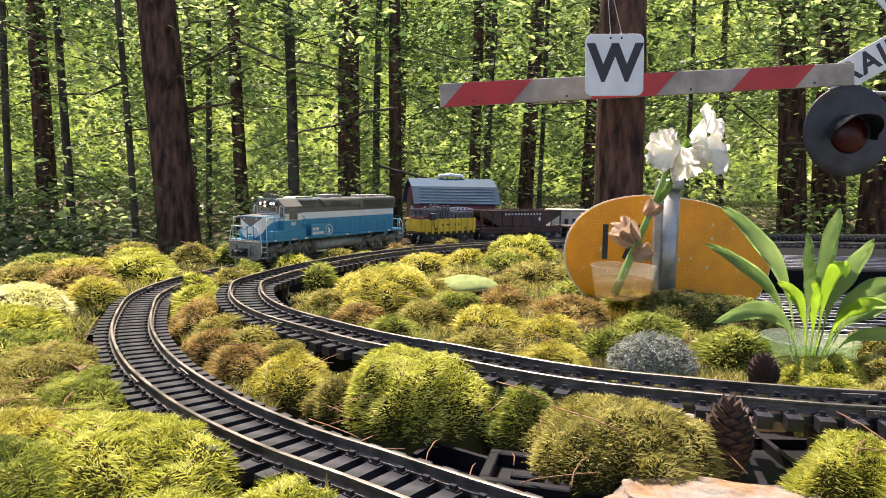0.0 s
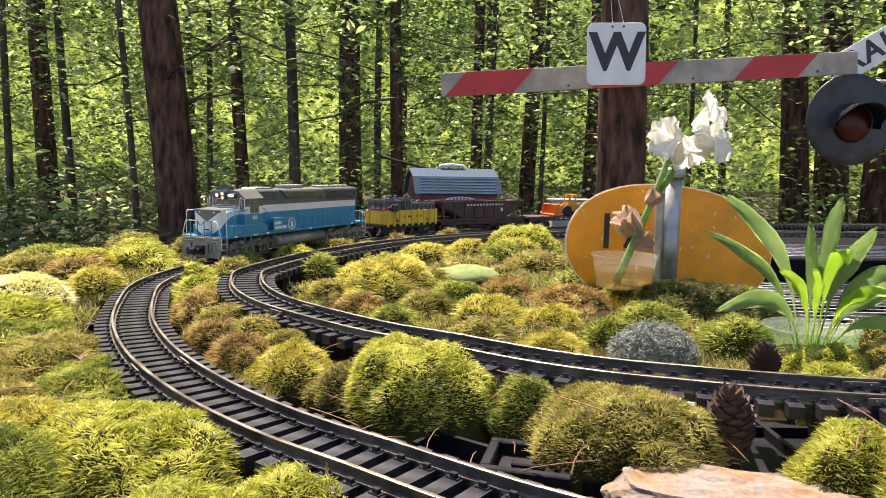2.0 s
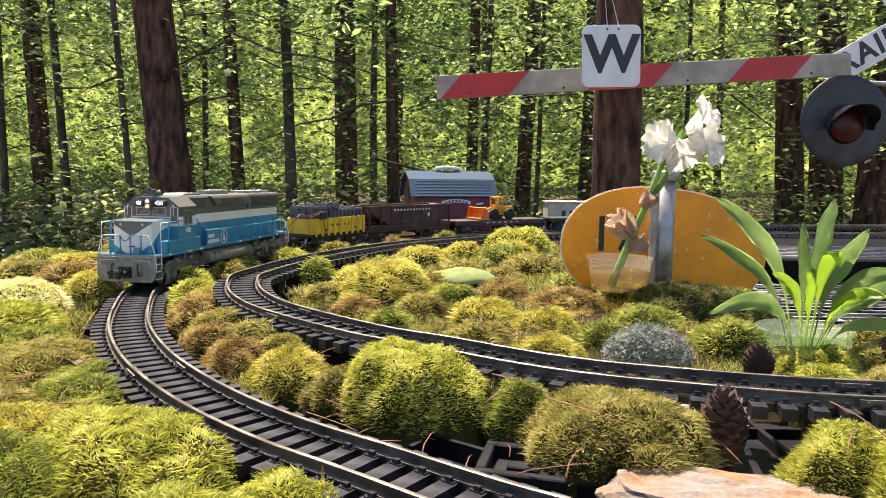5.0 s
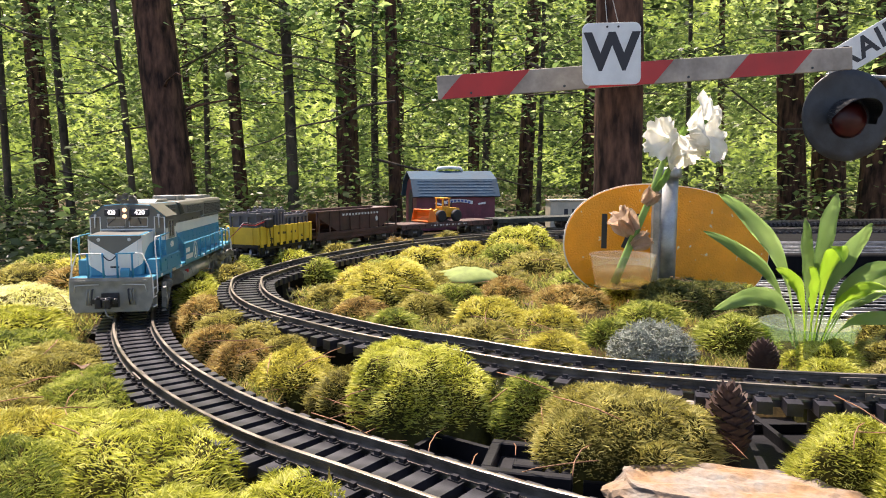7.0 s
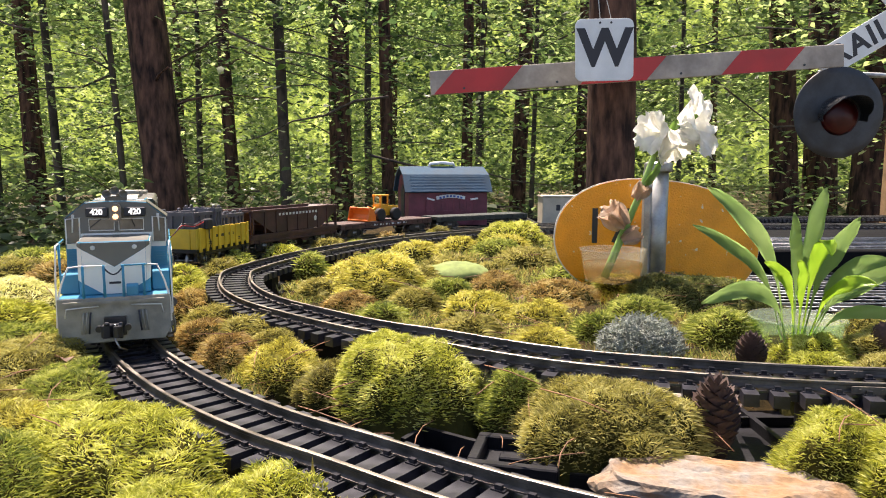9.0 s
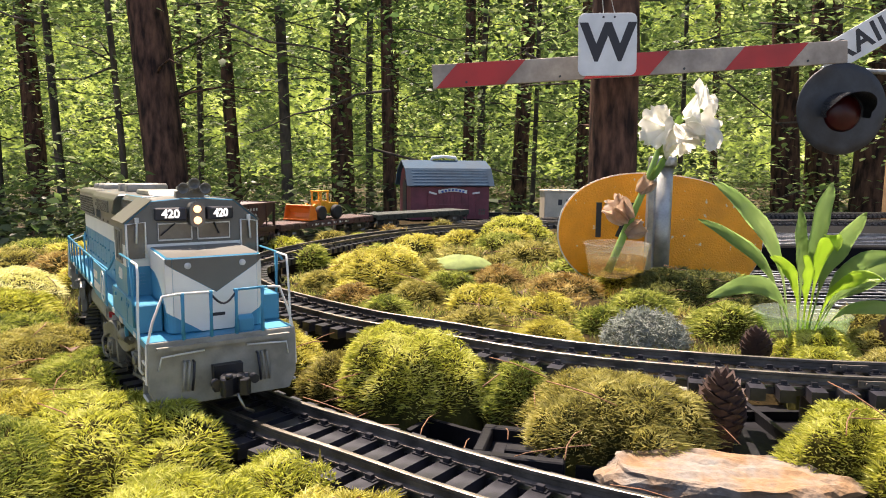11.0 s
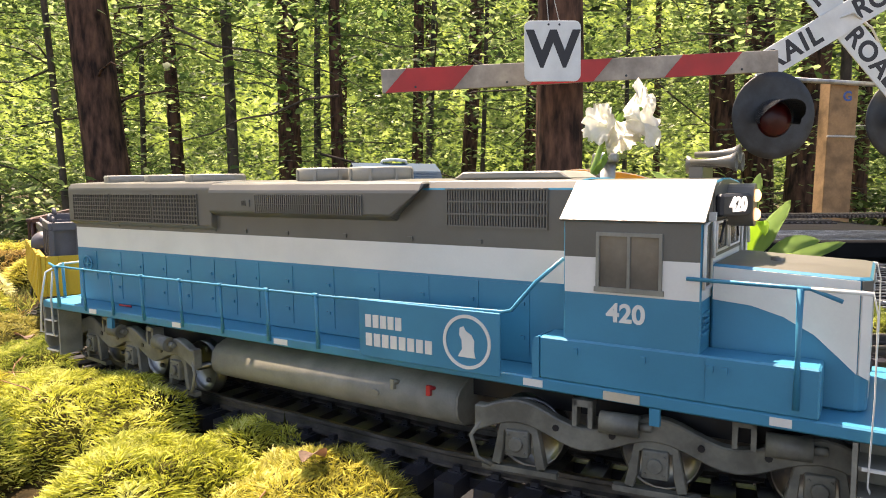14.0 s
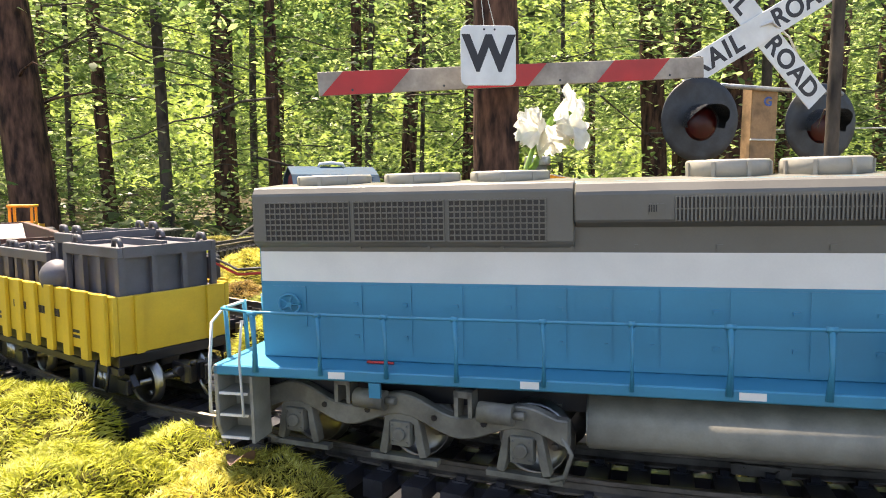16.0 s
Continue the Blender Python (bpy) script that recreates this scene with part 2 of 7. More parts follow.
# Wide dark-to-pale ramp; the pale end stands in for sunlit leaves.
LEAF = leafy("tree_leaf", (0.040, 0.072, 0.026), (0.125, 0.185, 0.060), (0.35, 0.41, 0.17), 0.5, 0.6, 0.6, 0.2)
# Darker copy of LEAF, with the shade of the wood put into its colour.
LEAFSHADE = leafy("leaf_shade_copy", (0.025, 0.04, 0.018), (0.065, 0.095, 0.036), (0.15, 0.185, 0.075), 0.6, 0.45, 0.45, 0.4)


# ---- mesh helpers ----
def box(bm, x0, x1, y0, y1, z0, z1, mi=0, m=None):
    v = [bm.verts.new((x, y, z)) for x in (x0, x1) for y in (y0, y1) for z in (z0, z1)]
    fs = [bm.faces.new([v[i] for i in q]) for q in ((0, 1, 3, 2), (4, 6, 7, 5), (0, 4, 5, 1), (2, 3, 7, 6), (0, 2, 6, 4), (1, 5, 7, 3))]
    for f in fs:
        f.material_index = mi
    if m is not None:
        bmesh.ops.transform(bm, matrix=m, verts=v)
    return fs


def rod(bm, p0, p1, r0, r1=None, seg=10, mi=0, caps=True):
    """A round bar from p0 to p1."""
    p0, p1 = Vector(p0), Vector(p1)
    r1 = r0 if r1 is None else r1
    q = (p1 - p0).to_track_quat("Z", "Y").to_matrix()
    rings = []
    for p, r in ((p0, r0), (p1, r1)):
        rings.append([bm.verts.new(p + q @ Vector((r * math.cos(a), r * math.sin(a), 0))) for a in (2 * math.pi * i / seg for i in range(seg))])
    for i in range(seg):
        f = bm.faces.new((rings[0][i], rings[0][(i + 1) % seg], rings[1][(i + 1) % seg], rings[1][i]))
        f.smooth, f.material_index = True, mi
    if caps:
        bm.faces.new(rings[0][::-1]).material_index = mi
        bm.faces.new(rings[1]).material_index = mi


def pipe(bm, pts, r, seg=6, mi=0):
    """A bent round wire through pts; r a number or one radius for each point."""
    pts = [Vector(p) for p in pts]
    rs = r if isinstance(r, (list, tuple)) else [r] * len(pts)
    rings, side = [], None
    for i, p in enumerate(pts):
        d = (pts[min(i + 1, len(pts) - 1)] - pts[max(i - 1, 0)]).normalized()
        if side is None:
            side = d.orthogonal().normalized()
        side = (side - d * side.dot(d)).normalized()
        up = d.cross(side)
        rings.append([bm.verts.new(p + (side * math.cos(a) + up * math.sin(a)) * rs[i]) for a in (2 * math.pi * k / seg for k in range(seg))])
    for a, b in zip(rings, rings[1:]):
        for k in range(seg):
            f = bm.faces.new((a[k], a[(k + 1) % seg], b[(k + 1) % seg], b[k]))
            f.smooth, f.material_index = True, mi
    bm.faces.new(rings[0][::-1]).material_index = mi
    bm.faces.new(rings[-1]).material_index = mi


def prism(bm, prof, axis, a0, a1, mi=0):
    """A profile (pairs) pulled along an axis from a0 to a1; the pairs are the other two coordinates in order."""
    def at(p, a):
        return {"x": (a, p[0], p[1]), "y": (p[0], a, p[1]), "z": (p[0], p[1], a)}[axis]
    lo, hi = [bm.verts.new(at(p, a0)) for p in prof], [bm.verts.new(at(p, a1)) for p in prof]
    fs = [bm.faces.new(lo), bm.faces.new(hi[::-1])]
    n = len(prof)
    for i in range(n):
        fs.append(bm.faces.new((lo[i], hi[i], hi[(i + 1) % n], lo[(i + 1) % n])))
    for f in fs:
        f.material_index = mi
    return fs


def lathe(bm, prof, seg=24, m=None, mi=0, smooth=True):
    """A profile of (radius, height) turned round z."""
    rings = []
    for r, z in prof:
        rings.append([bm.verts.new((r * math.cos(a), r * math.sin(a), z)) for a in (2 * math.pi * k / seg for k in range(seg))])
    for a, b in zip(rings, rings[1:]):
        for k in range(seg):
            f = bm.faces.new((a[k], a[(k + 1) % seg], b[(k + 1) % seg], b[k]))
            f.smooth, f.material_index = smooth, mi
    if prof[0][0] > 1e-6:
        bm.faces.new(rings[0][::-1]).material_index = mi
    if prof[-1][0] > 1e-6:
        bm.faces.new(rings[-1]).material_index = mi
    if m is not None:
        bmesh.ops.transform(bm, matrix=m, verts=[v for r in rings for v in r])


def finish(bm, mats, name="mesh", bevel=0.0, seg=1):
    bmesh.ops.recalc_face_normals(bm, faces=bm.faces)
    if bevel:
        es = [e for e in bm.edges if len(e.link_faces) == 2 and e.calc_face_angle(0) > 0.6]
        bmesh.ops.bevel(bm, geom=es, offset=bevel, segments=seg, affect="EDGES", clamp_overlap=True)
    me = bpy.data.meshes.new(name)
    bm.to_mesh(me)
    bm.free()
    for k in (mats if isinstance(mats, (list, tuple)) else [mats]):
        me.materials.append(k)
    return me


def part(name, bm, material, parent=None, label="", bevel=0.0, seg=1, at=None):
    """Links a bmesh as one mesh object under a thing or a part."""
    ob = new(name, finish(bm, material, name, bevel, seg))
    if parent is not None:
        ob.parent = parent
    if at is not None:
        ob.matrix_basis = at
    return tagged(ob, label) if label else ob


def thing(name, label, category, group="", at=None, kind=""):
    ob = new(name)
    ob.empty_display_size = 0.05
    if at is not None:
        ob.matrix_basis = at
    return tagged(ob, label, category, group, kind)


def letters(text, size, material, parent, m, name="lettering", depth=0.0006, space=1.0, bold=0.03):
    """Raised letters centred on the local origin of m, facing its +z."""
    cu = bpy.data.curves.new(name, "FONT")
    cu.body, cu.size, cu.extrude, cu.align_x, cu.align_y, cu.space_character = text, size, depth, "CENTER", "CENTER", space
    cu.offset = bold * size
    tmp = bpy.data.objects.new(name, cu)
    scene.collection.objects.link(tmp)
    me = bpy.data.meshes.new_from_object(tmp.evaluated_get(bpy.context.evaluated_depsgraph_get()))
    bpy.data.objects.remove(tmp)
    me.materials.clear()
    me.materials.append(material)
    ob = new(name, me)
    ob.parent, ob.matrix_basis = parent, m
    return ob


def bars(bm, count, width, height, gap, m, depth=0.0006, mi=0):
    """A row of plain bars in place of lettering, centred on m, facing its +z."""
    w = (width - gap * (count - 1)) / count
    for i in range(count):
        x = -width / 2 + i * (w + gap)
        box(bm, x, x + w, -height / 2, height / 2, 0, depth, mi, m)


def from_arrays(name, verts, tris, mats, mi=None, smooth=False):
    me = bpy.data.meshes.new(name)
    nv, nt = len(verts), len(tris)
    me.vertices.add(nv)
    me.vertices.foreach_set("co", np.asarray(verts, np.float32).ravel())
    me.loops.add(nt * 3)
    me.loops.foreach_set("vertex_index", np.asarray(tris, np.int32).ravel())
    me.polygons.add(nt)
    me.polygons.foreach_set("loop_start", np.arange(0, nt * 3, 3, dtype=np.int32))
    if mi is not None:
        me.polygons.foreach_set("material_index", np.asarray(mi, np.int32))
    if smooth:
        me.polygons.foreach_set("use_smooth", np.ones(nt, bool))
    for k in (mats if isinstance(mats, (list, tuple)) else [mats]):
        me.materials.append(k)
    me.update(calc_edges=True)
    me.validate()
    return me


# ---- the rail lines ----
class Line:
    """A smooth line through a few nodes, by length."""

    def __init__(self, nodes):
        p = [Vector(n) for n in nodes]
        p = [p[0] * 2 - p[1]] + p + [p[-1] * 2 - p[-2]]
        out = []
        for a, b, c, d in zip(p, p[1:], p[2:], p[3:]):
            for k in range(24):
                u = k / 24
                out.append(0.5 * (2 * b + (c - a) * u + (2 * a - 5 * b + 4 * c - d) * u * u + (3 * b - a - 3 * c + d) * u ** 3))
        out.append(p[-2])
        self.q = np.array([tuple(v) for v in out])
        for _ in range(40):
            self.q[1:-1] = 0.5 * self.q[1:-1] + 0.25 * (self.q[:-2] + self.q[2:])
        self.p = self.q[:, :2]
        self.s = np.concatenate([[0], np.cumsum(np.hypot(*np.diff(self.p, axis=0).T))])
        self.length = self.s[-1]

    def at(self, s):
        return Vector((np.interp(s, self.s, self.p[:, 0]), np.interp(s, self.s, self.p[:, 1]), np.interp(s, self.s, self.q[:, 2])))

    def way(self, s):
        return (self.at(s + 0.004) - self.at(s - 0.004)).normalized()

    def near(self, x, y):
        return self.s[np.argmin(np.hypot(self.p[:, 0] - x, self.p[:, 1] - y))]


OUTER = Line([(2.6, 3.0, 0), (1.6, 2.85, 0), (0.9, 2.65, 0), (0.42, 2.45, 0), (0.11, 2.27, 0), (-0.14, 2.05, 0), (-0.3, 1.82, 0),
              (-0.41, 1.6, 0), (-0.466, 1.387, 0.0018), (-0.48, 1.221, 0.0047), (-0.468, 1.091, 0.0069), (-0.431, 0.974, 0.009), (-0.382, 0.848, 0.0114), (-0.336, 0.756, 0.0132), (-0.286, 0.672, 0.015), (-0.238, 0.605, 0.0166), (-0.191, 0.548, 0.018), (-0.147, 0.503, 0.0185), (-0.097, 0.4575, 0.0198), (-0.044, 0.417, 0.0212), (0.011, 0.373, 0.0225), (0.06, 0.338, 0.0238), (0.135, 0.292, 0.0265), (0.2, 0.259, 0.029), (0.264, 0.23, 0.0315), (0.33, 0.208, 0.0335), (0.398, 0.186, 0.035), (0.52, 0.15, 0.036), (0.787, 0.08, 0.036), (1.2, -0.02, 0.036), (1.7, -0.12, 0.036)])
INNER = Line([(1.6, 2.1, 0.03), (0.9, 2.05, 0.03), (0.42, 1.98, 0.03), (0.12, 1.84, 0.03), (-0.1, 1.62, 0.03), (-0.24, 1.36, 0.03), (-0.302, 1.14, 0.03), (-0.3, 1.06, 0.03), (-0.264, 0.95, 0.03), (-0.21, 0.86, 0.03), (-0.143, 0.789, 0.03), (-0.065, 0.718, 0.03), (0.0, 0.678, 0.03), (0.075, 0.624, 0.03), (0.14, 0.59, 0.03), (0.2, 0.571, 0.03), (0.262, 0.554, 0.03), (0.352, 0.538, 0.03), (0.55, 0.525, 0.03), (0.9, 0.52, 0.03)])
HALF = 0.0218
TABLE_Z = -0.024


def track(line, s0, s1, label, tie_label):
    tr = thing("track", label, "railway track", "garden railway tracks")
    prof = [(-0.0034, -0.0083), (0.0034, -0.0083), (0.0034, -0.0072), (0.0008, -0.0062), (0.0008, -0.0032), (0.0016, -0.0022), (0.0016, -0.0003), (0.0010, 0), (-0.0010, 0),
            (-0.0016, -0.0003), (-0.0016, -0.0022), (-0.0008, -0.0032), (-0.0008, -0.0062), (-0.0034, -0.0072)]
    for side in (-1, 1):
        bm, rings = bmesh.new(), []
        for s in np.arange(s0, s1, 0.012):
            p, w = line.at(s), line.way(s)
            n = Vector((-w.y, w.x, 0))
            rings.append([bm.verts.new(p + n * (side * HALF + a) + Vector((0, 0, b))) for a, b in prof])
        k = len(prof)
        for a, b in zip(rings, rings[1:]):
            for i in range(k):
                f = bm.faces.new((a[i], a[(i + 1) % k], b[(i + 1) % k], b[i]))
                f.material_index = 0 if 5 <= i <= 8 else 1
        part("rail", bm, [RAIL, RAILSIDE], tr)
        # joiners where sections meet
        for s in np.arange(s0 + 0.11, s1, 0.6):
            p, w = line.at(s), line.way(s)
            bm = bmesh.new()
            for q in (-1, 1):
                box(bm, -0.014, 0.014, q * 0.0036 - 0.0008, q * 0.0036 + 0.0008, -0.0082, -0.0026)
                rod(bm, (-0.008, q * 0.0044, -0.005), (-0.008, q * 0.0058, -0.005), 0.0012, seg=6)
                rod(bm, (0.008, q * 0.0044, -0.005), (0.008, q * 0.0058, -0.005), 0.0012, seg=6)
            part("rail_joiner", bm, RAILSIDE, tr, at=Matrix.Translation(p + Vector((-w.y, w.x, 0)) * side * HALF) @ pose(0, 0, 0, 0, 0, math.degrees(math.atan2(w.y, w.x))))
    bm = bmesh.new()
    box(bm, -0.0058, 0.0058, -0.0415, 0.0415, -0.0185, -0.0087)
    for y in (-HALF, HALF):
        box(bm, -0.0042, 0.0042, y - 0.0075, y + 0.0075, -0.0087, -0.0078)
        for q in (-1, 1):
            box(bm, -0.0022, 0.0022, y + q * 0.0052 - 0.0015, y + q * 0.0052 + 0.0015, -0.0078, -0.0052)
    tie = finish(bm, TIE, "tie")
    bm = bmesh.new()
    for s in np.arange(s0, s1, 0.021):
        p, w = line.at(s), line.way(s)
        ob = new("tie", tie)
        ob.parent = tr
        ob.matrix_basis = Matrix.Translation(p) @ pose(0, 0, 0, 0, 0, math.degrees(math.atan2(w.y, w.x)) + random.uniform(-0.6, 0.6))
    for side in (-1, 1):
        bm, rings = bmesh.new(), []
        for s in np.arange(s0, s1, 0.02):
            p, w = line.at(s), line.way(s)
            n = Vector((-w.y, w.x, 0))
            rings.append([bm.verts.new(p + n * (side * HALF + a) + Vector((0, 0, b))) for a, b in ((-0.003, -0.0175), (0.003, -0.0175), (0.003, -0.0118), (-0.003, -0.0118))])
        for a, b in zip(rings, rings[1:]):
            for i in range(4):
                bm.faces.new((a[i], a[(i + 1) % 4], b[(i + 1) % 4], b[i]))
        part("tie_web", bm, TIE, tr)
    # packing pieces that carry the line on the table
    for s in np.arange(s0 + 0.05, s1, 0.16):
        bm = bmesh.new()
        p, w = line.at(s), line.way(s)
        box(bm, -0.012, 0.012, -0.035, 0.035, TABLE_Z - p.z, -0.0185, 0, Matrix.Translation(p) @ pose(0, 0, 0, 0, 0, math.degrees(math.atan2(w.y, w.x))))
        part("support_block", bm, DECK, tr)
    return tr


# ---- ground, table ----
def ground():
    bm = bmesh.new()
    bmesh.ops.create_grid(bm, x_segments=120, y_segments=120, size=40)
    for v in bm.verts:
        d = math.hypot(v.co.x, v.co.y - 1)
        v.co.z = -0.82 + 0.10 * noise.noise(v.co * 0.35) + 0.05 * noise.noise(v.co * 1.3) + max(0, d - 8) * 0.012
    for f in bm.faces:
        f.smooth = True
    ob = part("ground", bm, LITTER)
    tagged(ob, "brown leaf litter and low green growth of a woodland floor", "ground", kind="structure")


def table():
    tb = thing("railway_table", "black moulded plastic table deck under moss and tracks", "table")
    x0, x1, y0, y1 = -0.95, 1.75, -0.45, 3.05
    bm = bmesh.new()
    nx, ny = 4, 5
    for i in range(nx):
        for j in range(ny):
            ax, bx = x0 + (x1 - x0) * i / nx, x0 + (x1 - x0) * (i + 1) / nx
            ay, by = y0 + (y1 - y0) * j / ny, y0 + (y1 - y0) * (j + 1) / ny
            if (ax + bx) / 2 < -0.35 and (ay + by) / 2 > 1.7:
                continue
            bm = bmesh.new()
            box(bm, ax + 0.003, bx - 0.003, ay + 0.003, by - 0.003, TABLE_Z - 0.03, TABLE_Z - 0.012)
            panel = part("deck_panel", bm, DECK, tb)
            for q in (ax + 0.010, bx - 0.010):
                bm = bmesh.new()
                box(bm, q - 0.006, q + 0.006, ay + 0.004, by - 0.004, TABLE_Z - 0.012, TABLE_Z)
                part("rib", bm, DECK, panel)
            for q in (ay + 0.010, by - 0.010):
                bm = bmesh.new()
                box(bm, ax + 0.017, bx - 0.017, q - 0.006, q + 0.006, TABLE_Z - 0.012, TABLE_Z)
                part("rib", bm, DECK, panel)
            for k in range(1, 6):
                q = ax + (bx - ax) * k / 6
                bm = bmesh.new()
                box(bm, q - 0.0025, q + 0.0025, ay + 0.017, by - 0.017, TABLE_Z - 0.012, TABLE_Z - 0.003)
                part("rib", bm, DECK, panel)
            for k in range(1, 6):
                q = ay + (by - ay) * k / 6
                bm = bmesh.new()
                box(bm, ax + 0.017, bx - 0.017, q - 0.002, q + 0.002, TABLE_Z - 0.0117, TABLE_Z - 0.0035)
                part("rib", bm, DECK, panel)
    for x in (x0 + 0.1, (x0 + x1) / 2, x1 - 0.1):
        for y in (y0 + 0.1, (y0 + y1) / 2, y1 - 0.1):
            if x < -0.5 and y > 2:
                continue
            bm = bmesh.new()
            rod(bm, (x, y, TABLE_Z - 0.03), (x, y, -0.85), 0.03, 0.025, 12)
            part("leg", bm, DECK, tb)
    # the moulded corner socket that shows beside the front line
    bm = bmesh.new()
    box(bm, -0.033, 0.033, -0.004, 0.004, -0.012, 0.004)
    box(bm, -0.033, 0.033, -0.056, -0.048, -0.012, 0.004)
    box(bm, -0.033, -0.025, -0.048, -0.004, -0.012, 0.004)
    box(bm, 0.025, 0.033, -0.048, -0.004, -0.012, 0.004)
    box(bm, -0.025, 0.025, -0.048, -0.004, -0.012, -0.006)
    box(bm, -0.012, 0.012, -0.034, -0.022, -0.0061, 0.0005)
    rod(bm, (0.018, -0.04, -0.006), (0.018, -0.04, 0.002), 0.005, seg=12)
    part("corner_socket", bm, DECK, tb, "moulded black corner socket", bevel=0.001, at=pose(0.072, 0.525, TABLE_Z + 0.004, 0, 0, -14))
    for a, b in (((-0.06, 0.60), (0.045, 0.525)), ((-0.075, 0.545), (-0.05, 0.60)), ((0.10, 0.47), (0.22, 0.445)), ((-0.02, 0.535), (0.005, 0.575))):
        bm = bmesh.new()
        v = Vector((b[0] - a[0], b[1] - a[1], 0))
        box(bm, 0, v.length, -0.0022, 0.0022, -0.012, 0.003, 0, Matrix.Translation((*a, TABLE_Z)) @ pose(0, 0, 0, 0, 0, math.degrees(math.atan2(v.y, v.x))))
        part("rib", bm, DECK, tb)
    return tb


def backdrop():
    m = bpy.data.materials.new("far_woods_glow")
    m.use_nodes = True
    t = m.node_tree
    t.nodes.remove(t.nodes["Principled BSDF"])
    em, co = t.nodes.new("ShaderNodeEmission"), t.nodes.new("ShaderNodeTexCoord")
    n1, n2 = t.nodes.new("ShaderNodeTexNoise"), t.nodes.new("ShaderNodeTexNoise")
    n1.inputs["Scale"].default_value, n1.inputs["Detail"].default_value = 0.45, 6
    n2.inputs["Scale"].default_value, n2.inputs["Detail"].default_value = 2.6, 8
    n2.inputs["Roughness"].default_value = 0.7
    mx = t.nodes.new("ShaderNodeMath")
    mx.operation = "MULTIPLY_ADD"
    mx.inputs[1].default_value = 0.45
    sc = t.nodes.new("ShaderNodeMath")
    sc.operation = "MULTIPLY"
    sc.inputs[1].default_value = 0.55
    for n in (n1, n2):
        t.links.new(co.outputs["Object"], n.inputs["Vector"])
    t.links.new(n2.outputs["Fac"], sc.inputs[0])
    t.links.new(n1.outputs["Fac"], mx.inputs[0])
    t.links.new(sc.outputs[0], mx.inputs[2])
    # Glowing surface: dark gaps, sunlit leaves and sky holes are put in as colour.
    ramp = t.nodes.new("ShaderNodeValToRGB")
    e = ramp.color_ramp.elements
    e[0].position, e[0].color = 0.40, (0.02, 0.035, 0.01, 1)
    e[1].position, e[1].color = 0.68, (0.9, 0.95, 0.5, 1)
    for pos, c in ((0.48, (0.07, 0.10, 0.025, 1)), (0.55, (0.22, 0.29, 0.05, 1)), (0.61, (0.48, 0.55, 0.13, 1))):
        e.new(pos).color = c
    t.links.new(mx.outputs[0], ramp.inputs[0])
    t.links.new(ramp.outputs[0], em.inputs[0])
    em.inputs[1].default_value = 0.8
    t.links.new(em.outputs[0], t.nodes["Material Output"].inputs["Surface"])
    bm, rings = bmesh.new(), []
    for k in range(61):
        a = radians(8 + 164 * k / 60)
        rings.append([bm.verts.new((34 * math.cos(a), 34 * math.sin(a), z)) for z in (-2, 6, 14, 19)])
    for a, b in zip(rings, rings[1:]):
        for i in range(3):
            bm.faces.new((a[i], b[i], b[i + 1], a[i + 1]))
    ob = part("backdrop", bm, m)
    tagged(ob, "glowing far woods backdrop with light and shade put into its colour", "woods", kind="structure")


# ---- woods ----
def tree(x, y, r, lean=(0.0, 0.0), bark=None, label="", limbs=5, height=11.0, seed=0):
    """A tapered trunk with rough bark, dead stubs and limbs; its unseen crown is added in foliage()."""
    rnd = random.Random(seed)
    bark = bark or BARK
    tr = thing("tree", label or "tall straight pine tree with rough reddish-brown bark", "tree", "trees of the wood", at=pose(x, y, -0.85))
    bm, rings = bmesh.new(), []
    seg = 28 if r > 0.1 else 14
    steps = 60 if r > 0.1 else 30
    for i in range(steps + 1):
        h = height * i / steps
        rr = r * (1 - 0.55 * h / height) * (1 + 0.35 * math.exp(-h * 4))
        cx, cy = lean[0] * h + 0.03 * math.sin(h * 0.7 + seed), lean[1] * h
        ring = []
        for k in range(seg):
            a = 2 * math.pi * k / seg
            n = noise.noise(Vector((math.cos(a) * 2.2 + seed * 3, math.sin(a) * 2.2, h * 0.9))) + 0.7 * noise.noise(Vector((math.cos(a) * 6 + seed, math.sin(a) * 6, h * 5)))
            q = rr * (1 + 0.07 * n)
            ring.append(bm.verts.new((cx + q * math.cos(a), cy + q * math.sin(a), h)))
        rings.append(ring)
    for a, b in zip(rings, rings[1:]):
        for k in range(seg):
            f = bm.faces.new((a[k], a[(k + 1) % seg], b[(k + 1) % seg], b[k]))
            f.smooth = True
    part("trunk", bm, bark, tr)
    for k in range(limbs):
        h = rnd.uniform(1.0, height * 0.6)
        a = rnd.uniform(0, 6.28)
        ln = rnd.uniform(0.25, 1.1) * (0.5 + r * 2)
        p = Vector((lean[0] * h, lean[1] * h, h))
        d = Vector((math.cos(a), math.sin(a), rnd.uniform(-0.1, 0.5)))
        pts = [p + d * ln * u + Vector((0, 0, 0.1 * math.sin(u * 3))) for u in (0, 0.3, 0.65, 1)]
        bm = bmesh.new()
        pipe(bm, pts, [0.016 * (0.5 + r * 2), 0.012 * (0.5 + r * 2), 0.007 * (0.5 + r * 2), 0.002], 6)
        part("limb", bm, bark, tr)
    return tr


